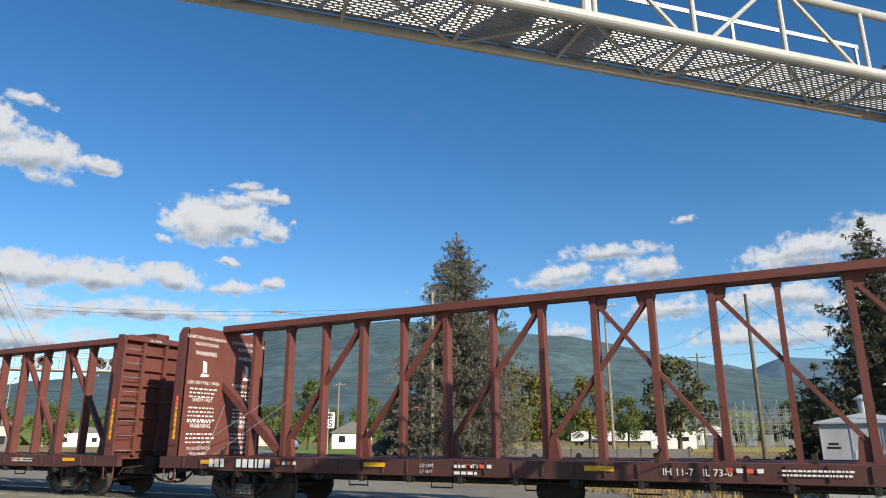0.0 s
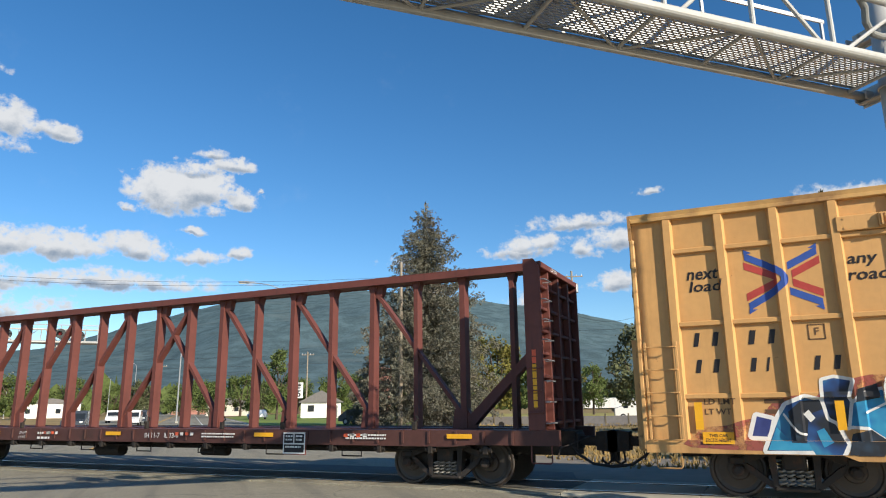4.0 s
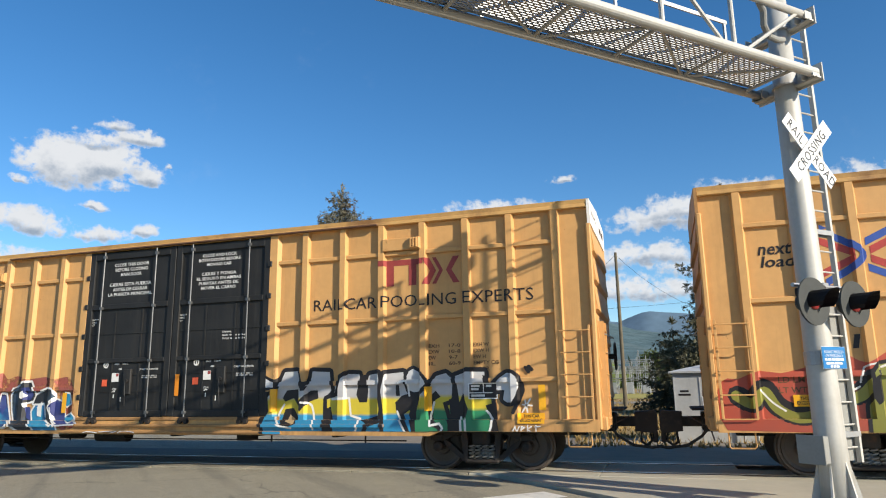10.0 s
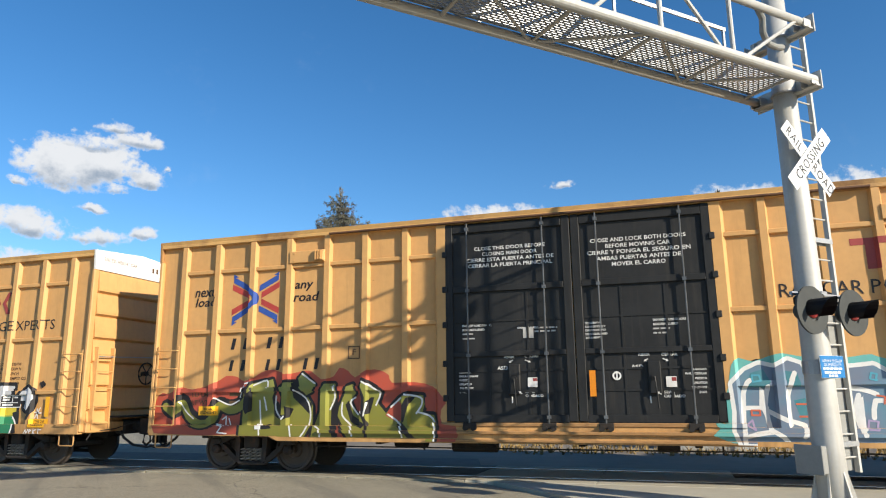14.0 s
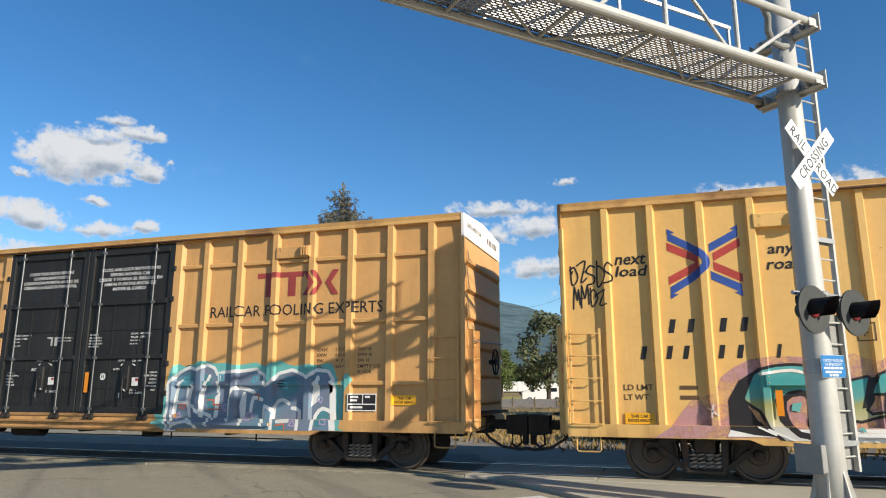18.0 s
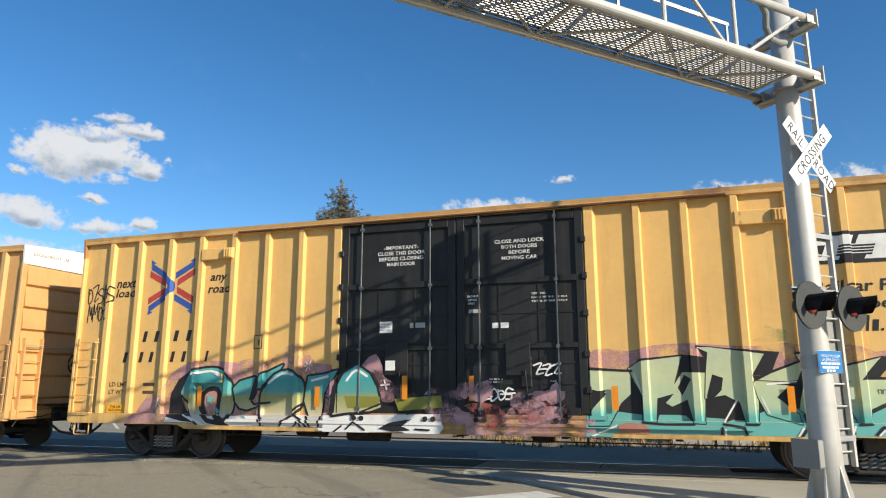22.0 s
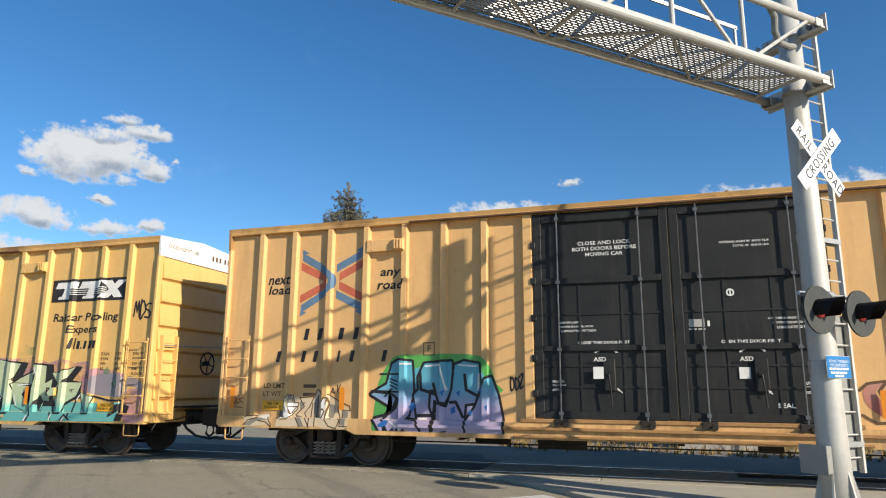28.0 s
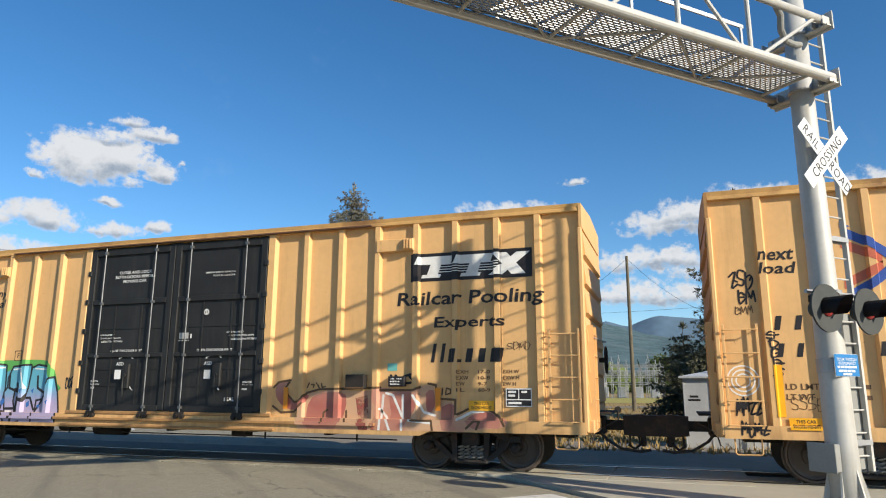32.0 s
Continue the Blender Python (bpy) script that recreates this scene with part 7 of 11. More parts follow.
    mark(car, rel, 11, "white_paint", 0.035, ((-4.93, 1.77), (-4.89, 1.53), (-4.99, 1.3)), ((-4.72, 1.43), (-4.72, 1.18), (-4.51, 0.97), (-4.47, 0.79)), ((-4.43, 1.53), (-4.54, 1.43), (-4.37, 1.2)), ((-4.33, 1.26), (-4.16, 1.14), (-4.06, 0.91), (-4.09, 0.65)), ((-5.28, 0.97), (-5.17, 0.88), (-5.18, 0.74)), smooth=3)
    daub(car, rel, 12, "spray_olive", ((-4.13, 0.65), (-4.14, 1.03), (-4.22, 1.18), (-4.21, 1.53), (-4.31, 1.76), (-4.27, 1.86), (-3.99, 1.71), (-3.86, 1.63), (-3.94, 1.42), (-3.77, 1.22), (-3.47, 1.52), (-3.3, 1.58), (-2.99, 1.56), (-2.96, 1.39), (-3.01, 1.21), (-2.77, 1.19), (-2.7, 1), (-2.74, 0.66)), edge="black_paint", width=0.13)
    daub(car, rel, 13, "spray_red", ((-3.78, 1.18), (-3.66, 1.36), (-3.53, 1.46), (-3.41, 1.38), (-3.45, 1.08), (-3.57, 1.07)), ((-2.95, 1.52), (-2.85, 1.55), (-2.79, 1.27), (-2.94, 1.33)))
    daub(car, rel, 14, "black_paint", ((-3.41, 1.38), (-3.32, 1.52), (-3.14, 1.54), (-3.27, 1.4), (-3.37, 1.06), (-3.45, 1.03)), ((-4.21, 1.42), (-4.1, 1.53), (-4.02, 1.53), (-4.11, 1.22), (-4.2, 1.2)), ((-3.55, 1.01), (-3.41, 1.06), (-3.1, 0.72), (-3.2, 0.68)))
    mark(car, rel, 15, "white_paint", 0.035, ((-4.27, 1.84), (-3.95, 1.67), (-3.89, 1.59), (-3.98, 1.38)), ((-3.66, 1.34), (-3.45, 1.52)), ((-3.73, 1.2), (-3.47, 1.01), (-3.38, 0.68)), ((-3.36, 1.58), (-3.04, 1.52), (-3.02, 1.38), (-3.13, 1.22)), ((-3.09, 1.24), (-2.85, 1.17), (-2.74, 1), (-2.74, 0.66)), ((-4.17, 1.42), (-4.22, 1.18)), smooth=3)
    mark(car, rel, 16, "white_paint", 0.03, ((-7.67, 1), (-7.49, 0.96), (-7.59, 0.83), (-7.36, 0.81)), ((-7.54, 1.09), (-7.44, 1.16), (-7.44, 0.98)), ((-7.37, 1.11), (-7.32, 0.98)))
    daub(car, rel, 16, "white_paint", ((-6.68, 1.01), (-6.54, 1.01), (-6.54, 0.9), (-6.68, 0.9)))


def slate_piece():
    car, _, rel = CARS[1]
    daub(car, rel, 0, "spray_turquoise", ((2.43, 1.03), (2.47, 1.45), (2.54, 1.66), (2.61, 2.01), (2.75, 2.14), (2.96, 2.07), (3.2, 2.15), (3.44, 2.2), (3.69, 2.14), (3.96, 2.15), (4.26, 2.1), (4.51, 2.12), (4.75, 2.15), (4.96, 2.07), (5.3, 2.18), (5.49, 2.11), (5.69, 2.07), (5.98, 2.1), (6.24, 2.08), (6.53, 2.11), (6.64, 1.88), (6.76, 1.61), (6.81, 1.86), (6.96, 1.89), (7.02, 1.74), (6.9, 1.61), (6.84, 1.33), (6.77, 0.81), (6.55, 0.77), (2.53, 0.73)), ((2.18, 1.66), (2.32, 1.76), (2.38, 1.55), (2.31, 1.39), (2.37, 1.1), (2.54, 0.91), (2.39, 0.93), (2.24, 1.14)), smooth=2)
    daub(car, rel, 1, "spray_slate", ((2.7, 0.65), (2.6, 0.93), (2.63, 1.24), (2.6, 1.7), (2.83, 1.92), (3.05, 2.02), (3.28, 1.96), (3.5, 2.08), (3.68, 2.01), (3.76, 1.87), (3.99, 1.92), (4.46, 1.94), (4.76, 1.97), (4.93, 1.85), (4.95, 1.63), (5.13, 1.67), (5.32, 1.88), (5.63, 1.95), (5.86, 1.85), (6.01, 1.79), (6.19, 1.94), (6.44, 1.92), (6.57, 1.74), (6.58, 1.46), (6.59, 1.18), (6.63, 0.81), (6.61, 0.66), (5.15, 0.64), (5.01, 0.7)), edge="white_paint", width=0.14)
    mark(car, rel, 0, "black_paint", 0.09, ((2.76, 1.97), (3.03, 2.07), (3.3, 2.04), (3.5, 2.12), (3.7, 2.05), (3.78, 1.95), (3.97, 2.01), (4.48, 2.02), (4.78, 2.03), (4.97, 1.89), (5.06, 1.77), (5.24, 1.9), (5.63, 2.01), (5.89, 1.91), (6.03, 1.87), (6.19, 2), (6.47, 1.98), (6.64, 1.74), (6.66, 1.52)))
    daub(car, rel, 2, "spray_teal_dark", ((2.82, 1.65), (2.91, 1.88), (3.11, 1.94), (3.21, 1.73), (3.14, 1.63)), ((3.45, 1.91), (3.63, 1.87), (3.67, 1.64), (3.46, 1.65)), ((3.53, 1.42), (3.72, 1.46), (3.88, 1.42), (3.87, 1.14), (3.62, 1.1)), ((5.32, 1.63), (5.47, 1.86), (5.71, 1.84), (5.83, 1.62), (5.64, 1.43), (5.44, 1.45)), ((6.21, 1.14), (6.4, 1.2), (6.51, 1.07), (6.47, 0.85), (6.24, 0.84)), ((5.27, 0.91), (5.55, 0.91), (5.57, 0.71), (5.27, 0.68)))
    mark(car, rel, 3, "white_paint", 0.075, ((2.72, 0.65), (2.77, 1.55), (2.89, 1.76)), ((3.14, 0.94), (3.09, 1.34), (3.16, 1.65)), ((3.15, 1.24), (3.39, 1.1), (3.66, 1.02), (3.63, 0.84)), ((3.45, 1.02), (3.45, 1.5), (3.59, 1.87)), ((3.83, 1.54), (3.84, 1.91)), ((3.81, 1.24), (3.78, 0.98)), ((4.14, 0.94), (4.12, 1.34), (4.24, 1.6), (4.54, 1.59), (4.75, 1.51)), ((4.67, 1.14), (4.72, 1.41), (4.93, 1.37)), ((4.49, 0.87), (4.42, 1.24), (4.49, 1.5)), ((5, 0.85), (5, 1.24), (5.21, 1.16)), ((5.21, 0.66), (5.25, 1.24), (5.43, 1.37), (5.58, 1.29)), ((5.81, 0.71), (5.83, 1.14), (5.66, 1.2)), ((6.13, 0.66), (6.2, 1.05), (6.36, 1.2), (6.53, 1.14)), ((6.16, 1.62), (6.23, 1.83), (6.25, 1.37)), ((2.75, 0.83), (3.18, 0.92), (3.38, 0.74)), ((5.36, 0.93), (5.61, 0.95)), ((2.76, 1.3), (3.11, 1.3)), smooth=2)
    daub(car, rel, 4, "white_paint", ((3.03, 1.65), (3.14, 1.55), (3.08, 1.14), (3, 1.34)), ((6.13, 1.71), (6.23, 1.81), (6.23, 1.33), (6.11, 1.24)), ((3.76, 1.42), (3.89, 1.54), (3.86, 1.04), (3.78, 0.94)), ((4.45, 1.42), (4.55, 1.48), (4.54, 0.95), (4.45, 0.87)))
    mark(car, rel, 5, "spray_lilac", 0.03, ((2.93, 1.84), (3.04, 1.84), (3.06, 1.75), (2.93, 1.73), (2.93, 1.84)), ((3.84, 1.91), (3.95, 1.88), (3.94, 1.78), (3.84, 1.78), (3.84, 1.91)), ((4.71, 1.85), (4.79, 1.83), (4.76, 1.73), (4.68, 1.75), (4.71, 1.85)), ((5.42, 1.72), (5.53, 1.72), (5.53, 1.6), (5.41, 1.62), (5.42, 1.72)), ((4.59, 1.1), (4.72, 1.08), (4.69, 0.95), (4.56, 0.96), (4.59, 1.1)), ((5.64, 0.86), (5.74, 0.97), (5.78, 0.84), (5.64, 0.86)), ((2.78, 1.02), (2.87, 1.1), (2.9, 0.94), (2.78, 1.02)), ((6.27, 1.44), (6.36, 1.41), (6.32, 1.31), (6.23, 1.37), (6.27, 1.44)), ((6.36, 0.99), (6.47, 0.98), (6.46, 0.88), (6.35, 0.9), (6.36, 0.99)), ((3.95, 1.22), (4.04, 1.28), (4.05, 1.12), (3.95, 1.22)))
    mark(car, rel, 6, "faded_red", 0.03, ((3.57, 1.36), (3.74, 1.36), (3.73, 1.26), (3.89, 1.26), (3.89, 1.16), (3.6, 1.16)), ((2.87, 1.26), (3, 1.26), (3, 1.18), (2.87, 1.18), (2.87, 1.26)), ((4.75, 1.49), (4.86, 1.47), (4.84, 1.36)), ((5.32, 0.85), (5.53, 0.89), (5.54, 0.74)))
    mark(car, rel, 6, "black_paint", 0.022, ((5.33, 1.76), (5.46, 1.76)), ((5.32, 1.7), (5.46, 1.7)), ((5.32, 1.65), (5.45, 1.64)))


def turquoise_piece():
    car, _, rel = CARS[2]
    door_rel = [(-2.5, 2.5, 1.05, 4.84, -1.565), (-2.8, 2.8, 0.6, 1.05, -1.60)] + rel
    daub(car, door_rel, 0, "spray_pink", ((-7.86, 0.78), (-7.58, 0.95), (-7.22, 1.41), (-6.84, 1.52), (-6.72, 1.79), (-6.23, 2.09), (-5.61, 2.13), (-5.01, 2.08), (-4.66, 2.16), (-4.32, 2.03), (-3.79, 2.39), (-3.41, 2.45), (-3.09, 2.06), (-2.66, 2), (-2.6, 1.54), (-2.62, 0.86), (-4.77, 0.68), (-5.58, 0.66), (-5.95, 0.79), (-7.7, 0.76)), ((-2, 1.77), (-1.93, 2.05), (-1.68, 2.21), (-1.53, 1.95), (-1.48, 1.75), (-1.15, 1.55), (-1.2, 1.33), (-1.56, 1.27)), ((-0.68, 1.34), (-0.48, 1.55), (-0.2, 1.46), (-0.17, 1.08), (-0.6, 1.07)), smooth=2)
    daub(car, door_rel, 1, "white_paint", ((-6.69, 0.81), (-6.64, 0.92), (-0.32, 1.05), (-0.24, 0.79), (-0.34, 0.67), (-0.91, 0.64), (-1.1, 0.71), (-3.22, 0.64), (-4.09, 0.7), (-5.58, 0.64), (-5.83, 0.81)))
    daub(car, door_rel, 2, "spray_teal", ((-5.58, 0.64), (-5.85, 0.8), (-6.02, 0.98), (-6.13, 1.24), (-6.36, 1.41), (-6.32, 1.68), (-6.08, 1.9), (-5.61, 1.97), (-5.3, 1.9), (-5.08, 1.64), (-4.98, 1.29), (-5.07, 0.95), (-5.21, 0.86), (-5.4, 0.95), (-5.36, 1.42), (-5.53, 1.53), (-5.77, 1.42), (-5.76, 1.09), (-5.59, 0.86), (-5.23, 0.8), (-4.98, 0.66)), edge="black_paint", width=0.1, smooth=2)
    daub(car, door_rel, 3, "black_paint", ((-6.64, 0.92), (-6.63, 1.41), (-6.44, 1.73), (-6.13, 1.93), (-6.22, 1.77), (-6.38, 1.41), (-6.2, 1.08), (-5.9, 0.81), (-6.27, 0.84)), ((-5.42, 0.94), (-5.28, 0.97), (-5.12, 0.84), (-5.28, 0.76), (-5.4, 0.84)), ((-5.91, 1.42), (-5.82, 1.48), (-5.76, 0.94), (-5.86, 1.07)))
    daub(car, door_rel, 4, "spray_teal", ((-5.03, 1.53), (-4.87, 1.68), (-4.5, 1.77), (-4.48, 1.43), (-4.59, 1.26), (-4.5, 1.17), (-4.25, 1.22), (-4.66, 1.09), (-4.84, 1.12), (-4.96, 1.25)), edge="black_paint", width=0.09)
    daub(car, door_rel, 5, "spray_teal", ((-4.45, 1.53), (-4.34, 1.81), (-3.84, 2.02), (-4.07, 1.68), (-4.2, 1.6), (-4.32, 1.53)), edge="black_paint", width=0.09)
    daub(car, door_rel, 6, "black_paint", ((-4.5, 1.77), (-4.38, 1.79), (-4.52, 1.3), (-4.63, 1.28)))
    daub(car, door_rel, 7, "spray_teal", ((-4.23, 0.74), (-4.29, 1.11), (-4.25, 1.53), (-4.04, 1.81), (-3.71, 1.9), (-3.42, 1.75), (-3.32, 1.54), (-3.34, 1.23), (-3.52, 1.02), (-3.76, 0.89), (-3.92, 0.68), (-4.09, 0.68)), edge="black_paint", width=0.1, smooth=2)
    mark(car, door_rel, 8, "black_paint", 0.045, ((-3.34, 1.23), (-3.58, 1.04), (-3.33, 0.9), (-3.18, 0.74)), ((-4.32, 1.22), (-4.11, 1.24)), ((-4.32, 0.99), (-4.23, 0.88)))
    daub(car, door_rel, 9, "spray_teal", ((-3.27, 1.54), (-3.23, 1.77), (-2.88, 1.81), (-2.52, 1.89), (-2.67, 1.64), (-2.85, 1.44), (-2.9, 0.99), (-2.95, 0.75), (-3.09, 0.74), (-3.2, 1.02), (-3.3, 1.27)), edge="black_paint", width=0.09)
    daub(car, door_rel, 10, "spray_pink", ((-2.83, 1.38), (-2.74, 1.6), (-2.59, 1.73), (-2.57, 1.54), (-2.72, 1.32)), edge="black_paint", width=0.05)
    daub(car, door_rel, 11, "spray_teal", ((-2.6, 1.01), (-2.53, 1.54), (-2.37, 1.83), (-2.08, 1.99), (-1.8, 1.81), (-1.65, 1.55), (-1.54, 1.17), (-1.77, 1.09), (-2.27, 1.06)), edge="black_paint", width=0.1, smooth=1)
    daub(car, door_rel, 12, "black_paint", ((-2.69, 1.03), (-2.63, 1.54), (-2.52, 1.77), (-2.42, 1.83), (-2.53, 1.54), (-2.58, 0.99)), ((-1.58, 0.76), (-1.34, 0.88), (-0.89, 0.95), (-1.09, 0.81), (-0.9, 0.74), (-1.29, 0.71)))
    daub(car, door_rel, 12, "spray_olive", ((-2.35, 1.38), (-1.56, 1.37), (-1.6, 1.17), (-2.27, 1.14)), ((-1.26, 1.33), (-0.3, 1.4), (-0.26, 1.17), (-1.17, 1.1)))
    mark(car, door_rel, 13, "white_paint", 0.05, ((-6.1, 1.84), (-5.61, 1.9), (-5.34, 1.81)), ((-4.16, 1.64), (-3.86, 1.83), (-3.58, 1.81)), ((-3.14, 1.69), (-2.78, 1.77)), ((-2.3, 1.69), (-2.1, 1.89), (-1.86, 1.77)), smooth=3)
    mark(car, door_rel, 13, "white_paint", 0.035, ((-6.05, 0.93), (-5.47, 0.67), (-4.95, 0.66)), ((-4.81, 0.68), (-4.59, 0.83), (-4.47, 0.75)), ((-6.2, 0.97), (-5.95, 0.85)))
    mark(car, door_rel, 14, "black_paint", 0.035, ((-2.28, 0.74), (-2.12, 0.88), (-1.88, 0.73)), ((-2.17, 1), (-1.56, 1.23)), ((-3.54, 0.71), (-3.39, 0.86), (-3.22, 0.62)), ((-2.59, 0.65), (-2.38, 0.8)), ((-0.98, 1.04), (-0.69, 1.12)), ((-0.81, 0.76), (-0.53, 0.75)))
    daub(car, door_rel, 15, "spray_turquoise", ((-5.65, 1.35), (-5.5, 1.38), (-5.55, 1.22), (-5.67, 1.24)), ((-5.43, 1.14), (-5.33, 1.05), (-5.42, 0.97)), ((-4.75, 0.96), (-4.66, 1), (-4.63, 0.9)))
    mark(car, door_rel, 15, "star_white", 0.03, ((-3.28, 2.06), (-3.2, 1.92)), ((-3.33, 1.98), (-3.14, 2)), ((-3.18, 2.08), (-3.29, 1.89)), ((-1.48, 1.69), (-1.43, 1.51)), ((-1.55, 1.59), (-1.37, 1.61)), ((-6.96, 1.27), (-6.82, 1.16)), ((-6.88, 1.32), (-6.92, 1.12)))


def mint_piece():
    car, _, rel = CARS[2]
    daub(car, rel, 0, "spray_pink", ((2.51, 1.85), (2.5, 2.14), (2.78, 2.25), (3.23, 2.19), (3.65, 2.29), (4.32, 2.31), (5.2, 2.24), (5.88, 2.29), (6.32, 2.13), (6.75, 2.25), (7.13, 2.12), (7.54, 2.17), (7.65, 1.88), (7.29, 1.6), (4.53, 1.69)), ((8.7, 1.46), (8.99, 1.55), (9.27, 1.44), (9.35, 1.24), (9.36, 0.84), (8.86, 0.78), (8.74, 1.01)), ((7.39, 1.83), (7.8, 2), (8.55, 1.9), (8.65, 1.78), (7.81, 1.46), (7.45, 1.45)), smooth=2)
    daub(car, rel, 1, "spray_slate_soft", ((7.73, 1.81), (8.11, 1.89), (8.55, 1.85), (8.7, 1.71), (8.71, 1.37), (8.3, 1.36), (7.81, 1.4), (7.68, 1.6)), smooth=2)
    daub(car, rel, 1, "spray_turquoise", ((2.42, 0.56), (2.44, 1.06), (2.81, 1.17), (7.19, 1.22), (8.4, 1.21), (8.67, 1.23), (8.55, 0.8), (6.01, 0.77), (5.72, 0.62), (5.05, 0.58)))
    daub(car, rel, 2, "black_paint", ((2.49, 1.91), (3.19, 1.86), (3.39, 2.05), (4.12, 2.12), (4.48, 2.07), (4.35, 2.28), (4.62, 2.24), (5.69, 2.14), (5.56, 1.84), (6.02, 2.01), (5.91, 2.14), (6.5, 2.09), (6.52, 1.89), (7.18, 2.05), (7.4, 2.04), (7.13, 1.72), (7.42, 1.68), (7.32, 1.31), (6.94, 1.12), (6.24, 1.11), (5.91, 1.2), (5.47, 1.2), (5.03, 1), (3.98, 1.08), (3.37, 1.08), (2.62, 1.17)))
    daub(car, rel, 3, "spray_mint", ((2.46, 1.87), (3.24, 1.83), (3.22, 1.43), (3.05, 1.28), (2.83, 0.89), (2.49, 0.88), (2.5, 1.12), (2.8, 1.44), (2.5, 1.53)), edge="black_paint", width=0.04)
    daub(car, rel, 4, "black_paint", ((2.53, 1.47), (2.79, 1.5), (2.53, 1.14)), ((3.29, 1.38), (3.4, 1.13), (3.24, 1.15)))
    daub(car, rel, 4, "spray_mint", ((3.2, 1.88), (3.4, 2.01), (4.11, 2.09), (3.96, 1.59), (4.11, 1.81), (4.48, 1.8), (4.46, 1.36), (4.43, 0.94), (4.25, 0.95), (4.17, 1.34), (3.91, 1.22), (3.73, 1.33), (3.63, 0.95), (3.41, 0.95), (3.42, 1.43), (3.3, 1.64)), edge="black_paint", width=0.035)
    daub(car, rel, 5, "black_paint", ((3.67, 1.36), (3.95, 1.44), (3.77, 1.24), (3.63, 0.95)), ((4.14, 1.77), (4.25, 1.69), (4.09, 1.41), (4.02, 1.54)), ((3.94, 1.22), (4.14, 1.28), (4.25, 0.96)))
    daub(car, rel, 5, "spray_mint", ((4.37, 2.24), (4.56, 2.24), (5.45, 2.11), (5.23, 1.75), (5.32, 1.54), (5.27, 0.95), (5.08, 0.95), (5.01, 1.29), (4.78, 1.42), (4.46, 1.36), (4.5, 1.81), (4.55, 2.15)), edge="black_paint", width=0.035)
    daub(car, rel, 6, "black_paint", ((4.6, 1.77), (4.77, 1.71), (4.73, 1.5), (4.57, 1.34), (4.48, 1.38)), ((4.98, 1.34), (5.04, 1.1), (4.72, 0.94)), ((5.43, 2.09), (5.67, 2.13), (5.53, 1.83), (5.25, 1.65), (5.28, 1.78)))
    daub(car, rel, 6, "spray_mint", ((5.24, 1.63), (5.53, 1.78), (6.03, 1.98), (5.93, 1.67), (5.45, 1.6), (5.79, 1.58), (5.59, 1.39), (5.9, 1.11), (5.92, 0.95), (5.42, 1.1), (5.3, 1.37)), edge="black_paint", width=0.03)
    daub(car, rel, 7, "black_paint", ((5.6, 1.37), (5.78, 1.52), (5.81, 1.24)), ((5.25, 1.79), (5.45, 1.75), (5.28, 1.67)))
    daub(car, rel, 7, "spray_mint", ((5.93, 2.1), (6.29, 2.06), (6.29, 1.64), (6.51, 1.75), (6.47, 1.23), (6.32, 1.25), (6.25, 0.99), (6.15, 1.1), (6.18, 1.4), (6.01, 1.1), (5.91, 1.19), (6.04, 1.84)), edge="black_paint", width=0.03)
    daub(car, rel, 8, "black_paint", ((6.28, 2.07), (6.5, 2.07), (6.52, 1.78), (6.3, 1.65)), ((6.18, 1.38), (6.31, 1.23), (6.19, 0.99), (6.14, 1.11)))
    daub(car, rel, 8, "spray_mint", ((6.48, 1.9), (6.71, 1.9), (7.18, 2.03), (6.93, 1.67), (7.42, 1.67), (7.28, 1.36), (6.96, 1.2), (6.93, 0.98), (6.75, 0.98), (6.66, 1.21), (6.52, 1.43), (6.7, 1.64)), edge="black_paint", width=0.03)
    daub(car, rel, 9, "black_paint", ((7.18, 2.03), (7.4, 2.03), (7.14, 1.72), (6.85, 1.66)), ((7.3, 1.4), (7.42, 1.63), (7.41, 1.3), (7.19, 1.26)), ((6.52, 1.4), (6.66, 1.19), (6.5, 1.11)))
    daub(car, rel, 9, "spray_mint", ((7.41, 1.43), (7.81, 1.35), (7.74, 0.98), (7.59, 0.98), (7.5, 1.16)), edge="black_paint", width=0.025)
    daub(car, rel, 10, "black_paint", ((8.4, 1.14), (8.66, 1.21), (8.86, 1.14), (8.74, 0.82), (8.55, 0.82), (8.62, 1.03), (8.35, 0.89)))
    mark(car, rel, 10, "black_paint", 0.04, ((7.81, 1.36), (8.26, 1.27), (8.67, 1.27)), ((4.72, 0.94), (5.03, 0.89), (5.13, 0.61)), ((5.97, 1.1), (6.01, 0.91), (5.8, 0.63)), ((6.59, 1.21), (6.66, 0.82)), ((7.32, 1.29), (7.17, 0.89)), ((6.97, 0.81), (7.08, 0.93), (7.23, 0.82)), ((4.66, 0.6), (4.69, 0.88)), ((3.41, 0.95), (3.78, 0.92), (4.25, 0.93)), ((5.08, 0.94), (5.26, 0.94)), ((6.75, 0.96), (6.93, 0.97)), ((7.58, 0.97), (7.75, 0.97)), ((2.46, 1.88), (3.25, 1.84)))
